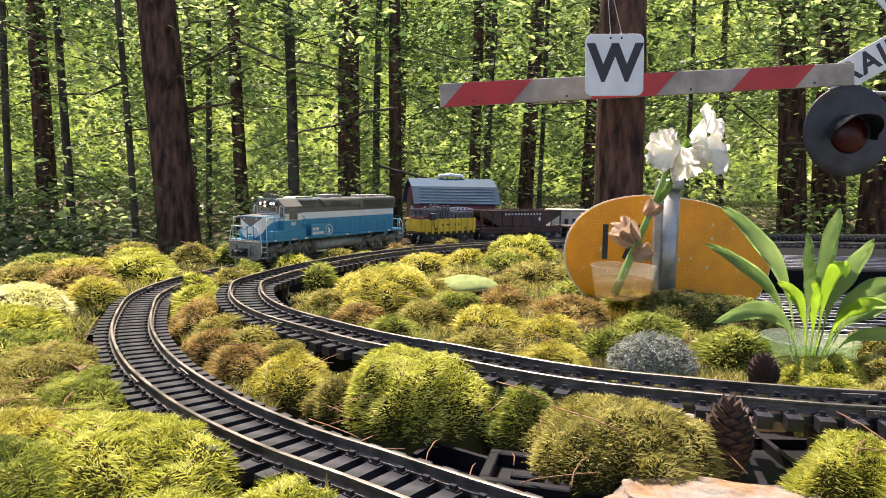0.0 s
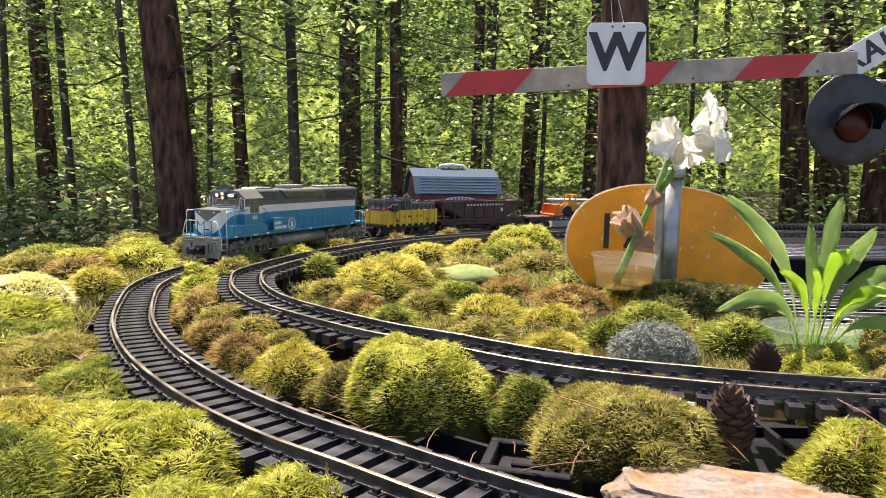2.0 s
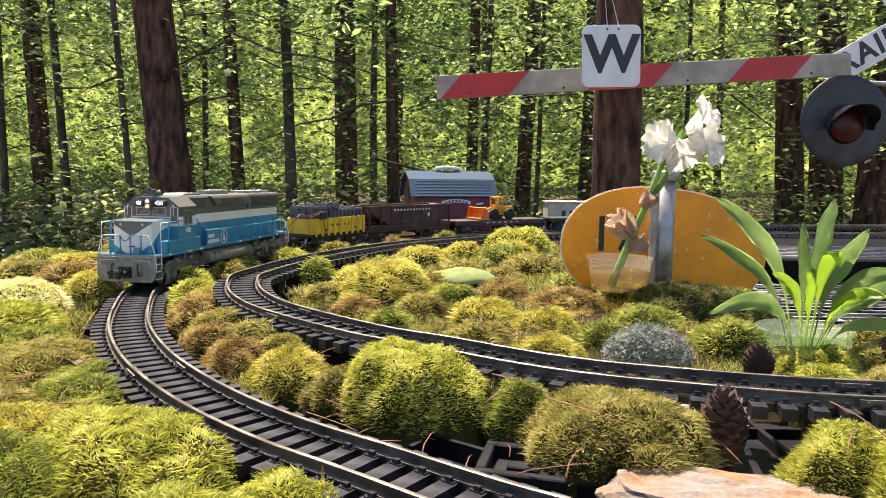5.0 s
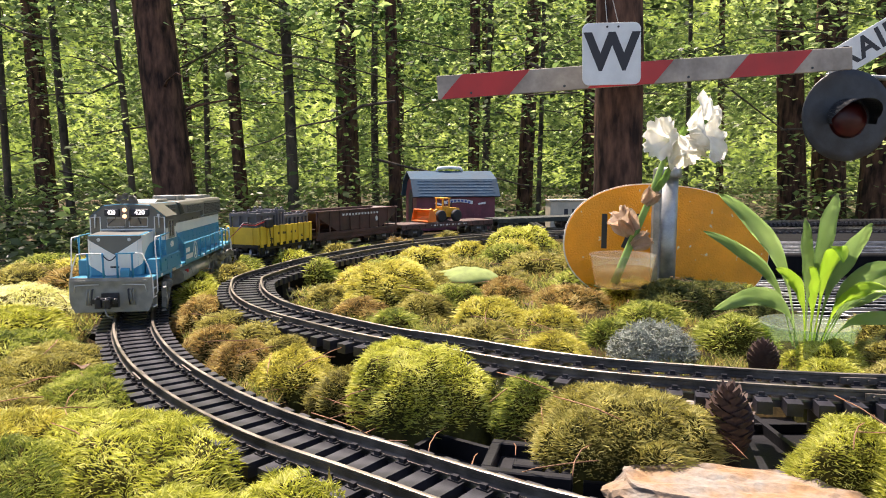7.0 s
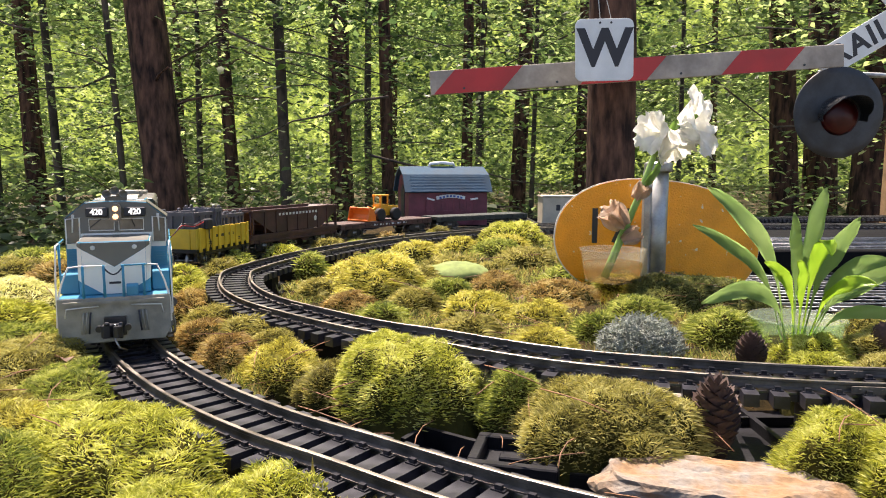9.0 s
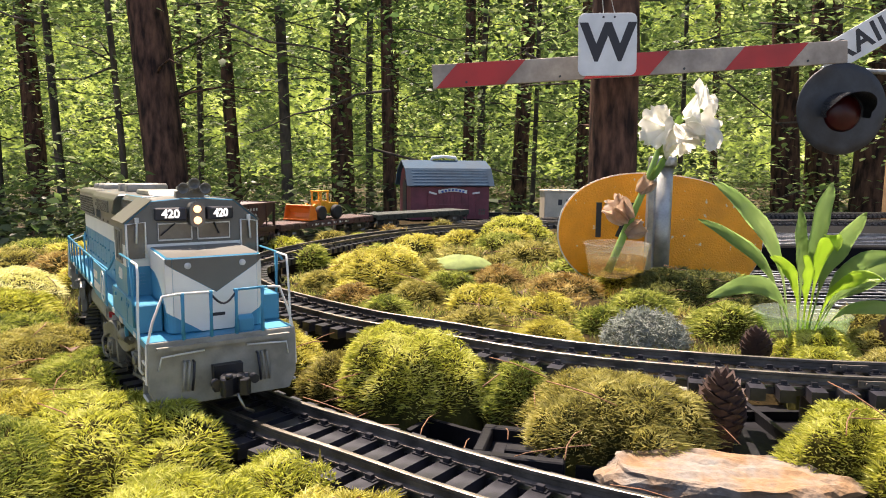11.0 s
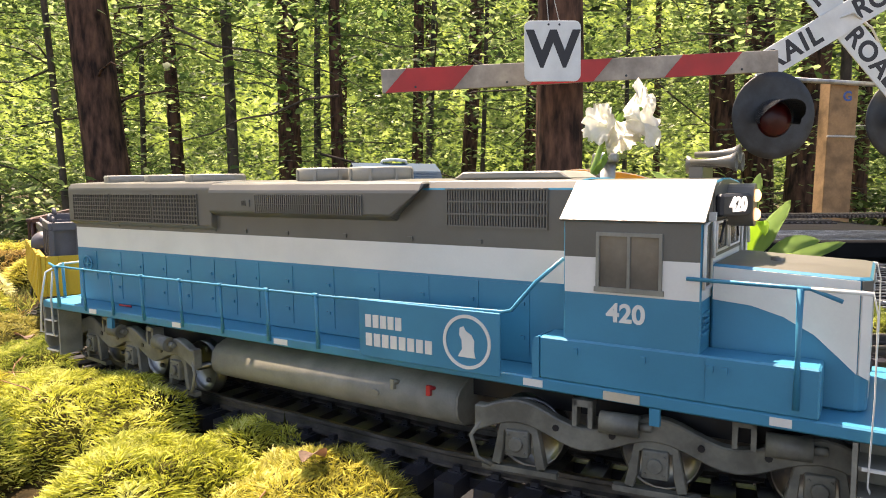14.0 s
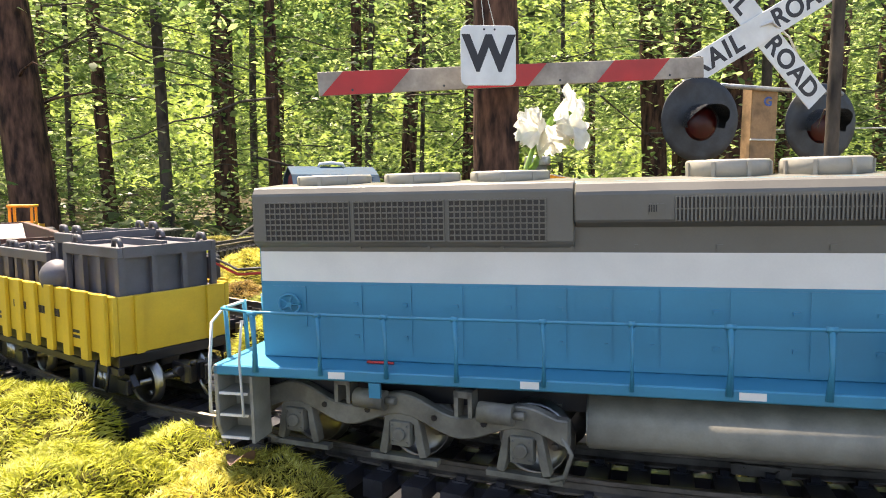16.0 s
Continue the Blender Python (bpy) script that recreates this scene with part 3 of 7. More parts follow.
def leaf_cloud(name, sprays, mat_, seed, leaf, label):
    """Many small bent leaves in flat layered sprays. sprays: centre, radius, count."""
    g = np.random.default_rng(seed)
    V, T = [], []
    base = 0
    shape = np.array([(-0.5, 0, 0), (-0.12, 0.30, 0.05), (-0.12, -0.30, 0.05), (0.5, 0, -0.06), (0.18, 0.22, 0.03), (0.18, -0.22, 0.03)])
    tri = np.array([(0, 2, 1), (1, 2, 4), (2, 5, 4), (4, 5, 3)])
    for c, rad, n in sprays:
        n = int(n)
        u = g.normal(size=(n, 3)) * np.array([rad, rad, rad * 0.32]) * 0.6
        tilt = g.normal(size=2) * 0.25
        u[:, 2] += u[:, 0] * tilt[0] + u[:, 1] * tilt[1]
        size = leaf * g.uniform(0.6, 1.25, n)
        yaw, pit, rol = g.uniform(0, 6.283, n), g.normal(0, 0.33, n), g.normal(0, 0.33, n)
        cy, sy, cp, sp, cr, sr = np.cos(yaw), np.sin(yaw), np.cos(pit), np.sin(pit), np.cos(rol), np.sin(rol)
        R = np.empty((n, 3, 3))
        R[:, 0, 0], R[:, 0, 1], R[:, 0, 2] = cy * cp, cy * sp * sr - sy * cr, cy * sp * cr + sy * sr
        R[:, 1, 0], R[:, 1, 1], R[:, 1, 2] = sy * cp, sy * sp * sr + cy * cr, sy * sp * cr - cy * sr
        R[:, 2, 0], R[:, 2, 1], R[:, 2, 2] = -sp, cp * sr, cp * cr
        P = np.einsum("nij,kj->nki", R, shape) * size[:, None, None] + (u + np.array(c))[:, None, :]
        V.append(P.reshape(-1, 3))
        T.append((tri[None] + (base + np.arange(n) * 6)[:, None, None]).reshape(-1, 3))
        base += n * 6
    ob = new(name, from_arrays(name, np.concatenate(V), np.concatenate(T), mat_))
    return tagged(ob, label, "foliage", kind="stuff")


def foliage():
    g = np.random.default_rng(5)
    near, far, low, shade = [], [], [], []
    # layered sprays of the understorey, thinner near, dense far
    for k in range(3000):
        y = 5.5 + 24 * g.random() ** 0.9
        x = g.uniform(-0.80, 1.02) * y + g.normal() * 0.4
        z = -0.7 + (0.50 * y + 0.6) * g.random()
        dens = 1.3 * noise.noise(Vector((x * 0.28, y * 0.22, z * 0.42))) + 0.22
        if g.random() > 0.30 + 1.5 * dens:
            continue
        (near if y < 12 else far).append(((x, y, z), g.uniform(0.3, 0.75) * (1 + y / 30), g.integers(45, 110)))
    # loose sprays of sapling leaves that hang in front of the trunks
    for k in range(900):
        y = 4.6 + 4.4 * g.random()
        x = g.uniform(-0.80, 1.02) * y
        z = -0.6 + (0.42 * y + 0.6) * g.random()
        if noise.noise(Vector((x * 0.5, y * 0.4 + 7, z * 0.8))) < 0.06:
            continue
        near.append(((x, y, z), g.uniform(0.18, 0.42), g.integers(22, 60)))
    for k in range(520):
        y = 6 + 22 * g.random()
        x = g.uniform(-0.80, 1.02) * y
        low.append(((x, y, -0.62 + 0.35 * g.random() + max(0, y - 8) * 0.012), g.uniform(0.3, 0.7), g.integers(25, 60)))
    for k in range(170):
        y = g.uniform(3.6, 7.5)
        x = g.uniform(-0.8, 0.9) * y
        shade.append(((x, y, -0.72 + 0.42 * g.random()), g.uniform(0.25, 0.5), g.integers(40, 80)))
    for k in range(500):
        y = 7 + 22 * g.random()
        x = g.uniform(-0.80, 1.02) * y
        shade.append(((x, y, -0.5 + 0.42 * y * g.random()), g.uniform(0.4, 0.9), g.integers(40, 80)))
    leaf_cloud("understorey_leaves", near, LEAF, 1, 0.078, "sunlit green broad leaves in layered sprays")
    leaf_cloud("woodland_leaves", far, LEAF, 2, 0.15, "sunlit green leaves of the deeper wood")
    # these two take the darker leaf copy
    leaf_cloud("undergrowth", low, LEAFSHADE, 3, 0.08, "low green bushes and seedlings on the woodland floor")
    leaf_cloud("shaded_leaves", shade, LEAFSHADE, 4, 0.11, "leaves among the trunks with shade put into their dark colour")
    # unseen canopy above the view, added to dapple the light on the wood
    crown = []
    for k in range(620):
        y = 6.5 + 22 * g.random()
        x = g.uniform(-0.85, 1.05) * y
        z = 6.0 + 3.0 * g.random()
        if noise.noise(Vector((x * 0.45, y * 0.45, 3))) > -0.05:
            crown.append(((x, y, z), g.uniform(0.5, 1.1), g.integers(40, 80)))
    leaf_cloud("crown_leaves", crown, LEAF, 6, 0.22, "unseen leaf canopy added to dapple the light below")
    # thin twigs that carry the near sprays
    rnd = random.Random(3)
    bm = bmesh.new()
    for c, r, n in near[::2]:
        p = Vector(c)
        a = rnd.uniform(0, 6.28)
        d = Vector((math.cos(a), math.sin(a), rnd.uniform(-0.3, 0.3)))
        pipe(bm, [p - d * r * 1.2, p - d * r * 0.3 + Vector((0, 0, 0.05)), p + d * r * 0.8], [0.008, 0.006, 0.002], 4)
    tagged(part("twigs", bm, BARK2), "thin grey twigs carrying the leaves", "twigs", kind="stuff")


def woods():
    # x at the ground, distance, radius, lean
    for k, (px, w, d, lx) in enumerate(((322, 78, 5.2, -0.07), (88, 36, 9, -0.01), (437, 26, 8, -0.03), (628, 44, 8.5, -0.02), (712, 25, 7, -0.04), (838, 22, 10, 0.0),
                                        (1092, 92, 3.78, -0.02), (1405, 52, 7.2, -0.05), (1468, 62, 8.4, -0.02), (1556, 70, 6.2, 0.02), (932, 30, 10.5, 0.02), (1038, 22, 11.5, 0),
                                        (1745, 60, 6.4, 0.03), (1660, 30, 8.2, 0.0), (1890, 60, 8.8, 0.01))):
        tree((px - 784) / 1231 * d, d, w / 1231 * d / 2 * 0.94, (lx, 0.0), BARK, seed=k + 1, limbs=4, height=9 if d < 9 else 11)
    for k, (px, w, d, lx) in enumerate(((528, 21, 6.5, -0.04), (243, 12, 6.2, -0.05), (128, 15, 8, -0.02), (20, 13, 7, 0.02), (376, 9, 9, 0.01), (862, 12, 9, 0.01), (955, 9, 8, 0.0),
                                        (1210, 9, 10, 0.0), (1620, 22, 5.5, 0.0), (-40, 30, 8, 0.0),
                                        (670, 14, 13, 0.0))):
        tree((px - 784) / 1231 * d, d, w / 1231 * d / 2, (lx, 0.0), BARK2, "slender young tree with smooth grey bark", 6, 8, seed=50 + k)
    # far trunks as one mass
    rnd = random.Random(11)
    for k in range(14):
        y = rnd.uniform(14, 26)
        x = rnd.uniform(-0.75, 0.98) * y
        tree(x, y, rnd.uniform(0.06, 0.16), (rnd.uniform(-0.03, 0.03), 0), BARK, "dark straight trunk far back in the wood", 3, 13, seed=200 + k)
    # bare hanging branch lines in front of the woods
    for k in range(14):
        y = rnd.uniform(4.6, 7)
        x = rnd.uniform(-0.6, 0.55) * y
        z = rnd.uniform(0.1, 0.42) * y * 0.55
        pts = [Vector((x, y, z))]
        d = Vector((rnd.choice((-1, 1)) * rnd.uniform(0.6, 1), 0.2, rnd.uniform(-0.3, 0.35)))
        for i in range(5):
            pts.append(pts[-1] + d * 0.28 + Vector((0, 0, rnd.uniform(-0.06, 0.06))))
        bm = bmesh.new()
        pipe(bm, pts, [0.010, 0.009, 0.008, 0.006, 0.005, 0.003], 5)
        tagged(part("bare_branch", bm, BARK2), "thin bare dead branch among the trees", "branch", "bare branches")


# ---- moss ----
def clear_of_track(x, y):
    return min(np.min(np.hypot(OUTER.p[::3, 0] - x, OUTER.p[::3, 1] - y)), np.min(np.hypot(INNER.p[::3, 0] - x, INNER.p[::3, 1] - y)))


MOUNDS = []


def mound(x, y, r, h, kind, z0=TABLE_Z, aspect=0.85, label=""):
    """A cushion of moss: an uneven dome covered with small leaning shoots."""
    g = np.random.default_rng(int(abs(x * 7919 + y * 104729) * 1000) % 99991)
    seed = Vector((x * 9, y * 9, 0))
    na, nr = 48, 18
    V, T = [(0, 0, h)], []

    lumps = [(0.0, 0.0, 0.88, 0.95)]
    for k in range(int(6 + r * 60)):
        a, q = g.uniform(0, 6.28), g.uniform(0.40, 0.85)
        lumps.append((q * math.cos(a), q * math.sin(a), g.uniform(0.28, 0.48), g.uniform(0.5, 1.0) * (1.15 - 0.5 * q)))

    def shape(px, py):
        u, v = px / r, py / (r * aspect)
        wob = 0.10 * noise.noise(Vector((u * 2.3, v * 2.3, 0)) + seed)
        top = 0.0
        for cx, cy, rr, hh in lumps:
            q2 = ((u - cx + wob) ** 2 + (v - cy - wob) ** 2) / (rr * rr)
            if q2 < 1:
                t = hh * (1 - q2 ** 1.25) ** 0.55
                top = max(top, t) + 0.06 * min(top, t)
        if top <= 0.0:
            return -0.02
        return h * (top + 0.13 * noise.noise(Vector((px * 55, py * 55, 4)) + seed))

    for i in range(1, nr + 1):
        q = (i / nr) ** 0.8 * 1.25
        for k in range(na):
            a = 2 * math.pi * k / na
            px, py = q * r * math.cos(a), q * r * aspect * math.sin(a)
            zz = max(shape(px * 1.07, py * 1.07) * 0.96 - 0.003, -0.018)
            if clear_of_track(x + px, y + py) < 0.045:
                zz = min(zz, -0.018)
            V.append((px, py, zz))
    for k in range(na):
        T.append((0, 1 + k, 1 + (k + 1) % na))
    for i in range(nr - 1):
        for k in range(na):
            a, b = 1 + i * na + k, 1 + i * na + (k + 1) % na
            T += [(a, a + na, b), (b, a + na, b + na)]
    near = y < 0.75
    mid = y < 1.15
    dens, ln, wd = (820000, 0.0070, 0.0010) if near else ((330000, 0.0105, 0.0016) if mid else (130000, 0.013, 0.0026))
    n = int(min(24000, dens * math.pi * r * r * aspect * (1 + h / r)))
    n *= 2
    rad, ang = np.sqrt(g.random(n)) * 1.28, g.uniform(0, 6.2832, n)
    px, py = rad * r * np.cos(ang), rad * r * aspect * np.sin(ang)
    pz = np.array([shape(a, b) for a, b in zip(px, py)])
    e = 0.004
    nx = -(np.array([shape(a + e, b) for a, b in zip(px, py)]) - pz) / e
    ny = -(np.array([shape(a, b + e) for a, b in zip(px, py)]) - pz) / e
    steep = np.minimum(np.sqrt(1 + nx * nx + ny * ny), 4.0)
    keep = (pz > -0.004) & (g.random(n) < steep * 0.42)
    px, py, pz, nx, ny = px[keep], py[keep], pz[keep], nx[keep], ny[keep]
    W2 = np.stack([px + x, py + y], 1)
    far = np.ones(len(px), bool)
    for ln_ in (OUTER, INNER):
        q = ln_.p[(np.abs(ln_.p[:, 0] - x) < r + 0.15) & (np.abs(ln_.p[:, 1] - y) < r + 0.15)]
        if len(q):
            far &= np.min(np.hypot(W2[:, None, 0] - q[None, :, 0], W2[:, None, 1] - q[None, :, 1]), 1) > 0.045
    px, py, pz, nx, ny = px[far], py[far], pz[far], nx[far], ny[far]
    n = len(px)
    # shoots lean together in tufts
    tx = np.array([noise.noise(Vector((a * 90, b * 90, 1.7)) + seed) for a, b in zip(px, py)])
    ty = np.array([noise.noise(Vector((a * 90, b * 90, 8.3)) + seed) for a, b in zip(px, py)])
    d = np.stack([np.clip(nx, -2, 2) + tx * 1.8 + g.normal(0, 0.45, n), np.clip(ny, -2, 2) + ty * 1.8 + g.normal(0, 0.45, n), np.full(n, 1.0)], 1)
    d /= np.linalg.norm(d, axis=1)[:, None]
    s = np.stack([g.normal(size=n), g.normal(size=n), g.normal(size=n) * 0.3], 1)
    s = np.cross(d, s)
    s /= np.linalg.norm(s, axis=1)[:, None] + 1e-9
    L = ln * g.uniform(0.5, 1.25, n) * (1 + 0.3 * tx)
    W = wd * g.uniform(0.6, 1.2, n)
    p0 = np.stack([px, py, pz], 1) - d * L[:, None] * 0.35
    bend = np.stack([g.normal(0, 0.25, n), g.normal(0, 0.25, n), np.full(n, -0.15)], 1)
    p1 = p0 + d * L[:, None] * 0.5
    p2 = p0 + (d + bend) * L[:, None] * 1.1
    B = np.stack([p0, p1 - s * W[:, None] * 0.5, p1 + s * W[:, None] * 0.5, p2], 1).reshape(-1, 3)
    off = len(V)
    bt = (np.array([(0, 2, 1), (1, 2, 3)])[None] + (off + np.arange(n) * 4)[:, None, None]).reshape(-1, 3)
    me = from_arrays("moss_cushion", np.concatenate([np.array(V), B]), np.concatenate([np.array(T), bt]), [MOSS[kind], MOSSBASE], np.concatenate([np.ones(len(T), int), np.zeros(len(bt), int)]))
    ob = new("moss_cushion", me)
    ob.matrix_basis = pose(x, y, z0 + 0.002)
    words = {"bright": "bright yellow-green feathery moss cushion", "green": "fresh green shaggy moss cushion", "olive": "olive green dense moss cushion",
             "yellow": "yellow-green moss cushion with pale tips", "brown": "golden brown drying moss cushion", "dark": "dark green moss mat", "pale": "pale yellow-green moss cushion"}
    MOUNDS.append((x, y, r, h, z0))
    return tagged(ob, label or words[kind], "moss", "moss cushions of the railway garden")


def soil_bed():
    """Thin uneven humus that fills the table between the lines."""
    for name, label, inside in (("humus_bed", "dark humus with litter under the moss cushions", True),):
        bm = bmesh.new()
        bmesh.ops.create_grid(bm, x_segments=150, y_segments=190, size=1)
        drop = []
        for v in bm.verts:
            v.co.x, v.co.y = 0.15 + v.co.x * 1.15, 1.12 + v.co.y * 1.35
            p = np.array((v.co.x, v.co.y))
            do = np.min(np.hypot(*(OUTER.p - p).T))
            di = np.min(np.hypot(*(INNER.p - p).T))
            h = 0.010 * noise.noise(v.co * 9) + 0.004 * noise.noise(v.co * 40)
            lift = max(0.0, min(1, (do - 0.05) / 0.04)) * max(0.0, min(1, (di - 0.045) / 0.03))
            inner = di < do and v.co.x > -0.3
            v.co.z = TABLE_Z - 0.014 + lift * ((0.034 if inner else 0.022) + h)
            if (v.co.x > -0.15 and v.co.y < 0.64 and do < 0.5) or v.co.x > 0.58 - 0.1 * v.co.y:
                v.co.z = TABLE_Z - 0.02
        gone = [v for v in bm.verts if v.co.x < -0.92 or (v.co.y > 1.62 and v.co.x < -0.30 - 0.2 * (1.9 - v.co.y))]
        bmesh.ops.delete(bm, geom=gone, context="VERTS")
        for f in bm.faces:
            f.smooth = True
        tagged(part(name, bm, SOIL), label, "soil", kind="stuff")


def carpet():
    """Low sparse moss and litter that covers the humus between the cushions."""
    g = np.random.default_rng(77)
    for kind, n, name, label in (("dark", 60000, "moss_carpet", "thin dark moss growing between the cushions"), ("brown", 45000, "dry_moss_carpet", "thin dry brown moss and litter between the cushions"),
                                 ("green", 60000, "green_moss_carpet", "thin green moss growing between the cushions")):
        y = 0.50 + 1.45 * g.random(n) ** 1.2
        x = g.uniform(-0.62, 0.62, n) * y + 0.02
        keep = []
        z = np.zeros(n)
        P = np.stack([x, y], 1)
        DO = np.concatenate([np.min(np.hypot(q[:, None, 0] - OUTER.p[None, ::6, 0], q[:, None, 1] - OUTER.p[None, ::6, 1]), 1) for q in np.array_split(P, 40)])
        DI = np.concatenate([np.min(np.hypot(q[:, None, 0] - INNER.p[None, ::6, 0], q[:, None, 1] - INNER.p[None, ::6, 1]), 1) for q in np.array_split(P, 40)])
        for i in range(n):
            do, di = DO[i], DI[i]
            inner = di < do and x[i] > -0.3
            front = x[i] > -0.15 and y[i] < 0.66 and di > 0.045
            w = noise.noise(Vector((x[i] * 11, y[i] * 11, len(kind))))
            keep.append(min(do, di) > 0.058 and not front and w > -0.15 and x[i] < 0.47 and not (y[i] > 1.6 and x[i] < -0.33))
            z[i] = TABLE_Z + (0.018 if inner else 0.006) + 0.010 * noise.noise(Vector((x[i] * 9, y[i] * 9, 0)))
        keep = np.array(keep)
        x, y, z = x[keep], y[keep], z[keep]
        n = len(x)
        d = np.stack([g.normal(0, 0.7, n), g.normal(0, 0.7, n), np.ones(n)], 1)
        d /= np.linalg.norm(d, axis=1)[:, None]
        s = np.cross(d, g.normal(size=(n, 3)))
        s /= np.linalg.norm(s, axis=1)[:, None]
        k = np.clip(y, 0.5, 2)[:, None]
        L, W = g.uniform(0.008, 0.019, n)[:, None] * k ** 0.4, g.uniform(0.0012, 0.0026, n)[:, None] * k
        p0 = np.stack([x, y, z], 1)
        V = np.stack([p0 - s * W * 0.5, p0 + s * W * 0.5, p0 + d * L], 1).reshape(-1, 3)
        T = np.arange(3 * n).reshape(-1, 3)
        tagged(new(name, from_arrays(name, V, T, MOSS[kind])), label, "moss", kind="stuff")


def top_at(x, y):
    z = TABLE_Z + 0.004
    for mx, my, r, h, z0 in MOUNDS:
        q = math.hypot(x - mx, (y - my) / 0.85) / r
        if q < 1:
            z = max(z, z0 + h * (1 - q ** 2.3) ** 0.7 + 0.003)
    return z


def moss_garden():
    # outside the outer line
    mound(-0.371, 0.645, 0.077, 0.050, "olive"); mound(-0.292, 0.579, 0.070, 0.044, "green"); mound(-0.349, 0.520, 0.062, 0.045, "olive")
    mound(-0.205, 0.455, 0.088, 0.052, "bright"); mound(-0.066, 0.392, 0.060, 0.048, "bright"); mound(-0.034, 0.322, 0.068, 0.045, "yellow", aspect=0.78); mound(-0.62, 1.012, 0.082, 0.050, "pale")
    mound(-0.545, 0.862, 0.075, 0.046, "bright"); mound(-0.470, 0.755, 0.061, 0.040, "green"); mound(-0.642, 1.206, 0.071, 0.050, "brown")
    mound(-0.744, 1.224, 0.070, 0.050, "olive"); mound(-0.610, 1.393, 0.078, 0.055, "bright"); mound(-0.60, 1.66, 0.050, 0.050, "olive"); mound(-0.53, 1.76, 0.050, 0.045, "green"); mound(-0.68, 1.55, 0.06, 0.05, "bright"); mound(-0.74, 1.68, 0.06, 0.05, "olive"); mound(-0.86, 1.25, 0.06, 0.05, "brown")
    mound(-0.70, 0.93, 0.07, 0.05, "bright"); mound(-0.66, 0.80, 0.07, 0.045, "olive"); mound(-0.50, 0.66, 0.06, 0.045, "green"); mound(-0.47, 0.56, 0.06, 0.045, "bright")
    mound(-0.78, 1.05, 0.07, 0.05, "olive"); mound(-0.80, 1.40, 0.08, 0.05, "green"); mound(-0.27, 0.40, 0.06, 0.05, "green"); mound(-0.13, 0.335, 0.06, 0.05, "bright")
    # between the lines
    mound(-0.42, 1.17, 0.040, 0.050, "bright"); mound(-0.373, 1.073, 0.046, 0.046, "bright"); mound(-0.425, 1.43, 0.058, 0.045, "green")
    mound(-0.305, 0.938, 0.058, 0.048, "brown"); mound(-0.205, 0.78, 0.055, 0.045, "olive"); mound(-0.265, 0.845, 0.046, 0.044, "olive"); mound(-0.209, 0.715, 0.042, 0.040, "brown")
    mound(-0.144, 0.672, 0.045, 0.040, "yellow"); mound(-0.018, 0.612, 0.078, 0.062, "bright"); mound(0.073, 0.565, 0.030, 0.045, "green")
    mound(0.138, 0.508, 0.080, 0.052, "olive", aspect=0.62); mound(0.283, 0.455, 0.042, 0.050, "bright"); mound(0.315, 0.415, 0.046, 0.056, "bright"); mound(0.40, 0.44, 0.05, 0.05, "green")
    mound(-0.335, 1.56, 0.045, 0.040, "bright"); mound(-0.255, 1.70, 0.05, 0.04, "olive")
    # inside the inner line
    mound(-0.225, 1.235, 0.046, 0.062, "green"); mound(-0.136, 1.150, 0.048, 0.060, "yellow"); mound(-0.082, 1.070, 0.075, 0.078, "yellow"); mound(-0.19, 1.45, 0.055, 0.055, "olive")
    mound(-0.07, 1.68, 0.08, 0.060, "brown"); mound(-0.025, 0.945, 0.045, 0.050, "olive"); mound(0.034, 1.80, 0.068, 0.062, "olive"); mound(0.196, 1.80, 0.105, 0.072, "bright")
    mound(0.063, 0.905, 0.052, 0.050, "yellow"); mound(0.138, 0.865, 0.040, 0.045, "yellow"); mound(0.188, 1.02, 0.065, 0.048, "brown"); mound(0.252, 1.18, 0.070, 0.050, "green")
    mound(0.363, 0.995, 0.095, 0.060, "dark"); mound(0.333, 0.775, 0.045, 0.056, "green"); mound(0.395, 0.695, 0.040, 0.045, "bright"); mound(0.465, 0.70, 0.044, 0.055, "olive")
    mound(0.191, 0.80, 0.034, 0.045, "green"); mound(0.185, 1.40, 0.070, 0.050, "olive"); mound(-0.046, 1.48, 0.068, 0.056, "yellow"); mound(0.14, 1.55, 0.067, 0.055, "green")
    mound(0.293, 1.33, 0.055, 0.046, "green"); mound(-0.175, 1.06, 0.040, 0.045, "olive"); mound(0.423, 0.87, 0.045, 0.045, "dark"); mound(0.105, 1.10, 0.05, 0.045, "brown")
    mound(0.03, 1.28, 0.06, 0.052, "olive"); mound(0.27, 0.90, 0.05, 0.046, "green"); mound(0.34, 1.60, 0.07, 0.05, "olive"); mound(-0.10, 1.30, 0.06, 0.055, "green")
    mound(0.11, 1.25, 0.05, 0.045, "olive"); mound(0.02, 1.02, 0.05, 0.05, "green"); mound(0.54, 0.74, 0.05, 0.05, "green"); mound(0.52, 0.82, 0.05, 0.045, "olive")
    mound(-0.115, 0.955, 0.04, 0.042, "brown"); mound(0.29, 1.07, 0.05, 0.052, "green"); mound(-0.16, 1.60, 0.06, 0.045, "green"); mound(0.06, 1.64, 0.06, 0.05, "yellow")
    mound(0.12, 0.745, 0.04, 0.045, "yellow"); mound(0.05, 0.80, 0.04, 0.045, "olive")
    mound(-0.06, 0.865, 0.04, 0.045, "green"); mound(0.36, 0.63, 0.036, 0.042, "bright"); mound(0.43, 0.625, 0.04, 0.045, "olive"); mound(0.50, 0.63, 0.04, 0.05, "green")
    mound(-0.255, 0.775, 0.04, 0.042, "brown"); mound(-0.09, 0.625, 0.03, 0.038, "olive"); mound(0.05, 0.60, 0.03, 0.04, "dark"); mound(-0.165, 0.73, 0.035, 0.04, "olive")
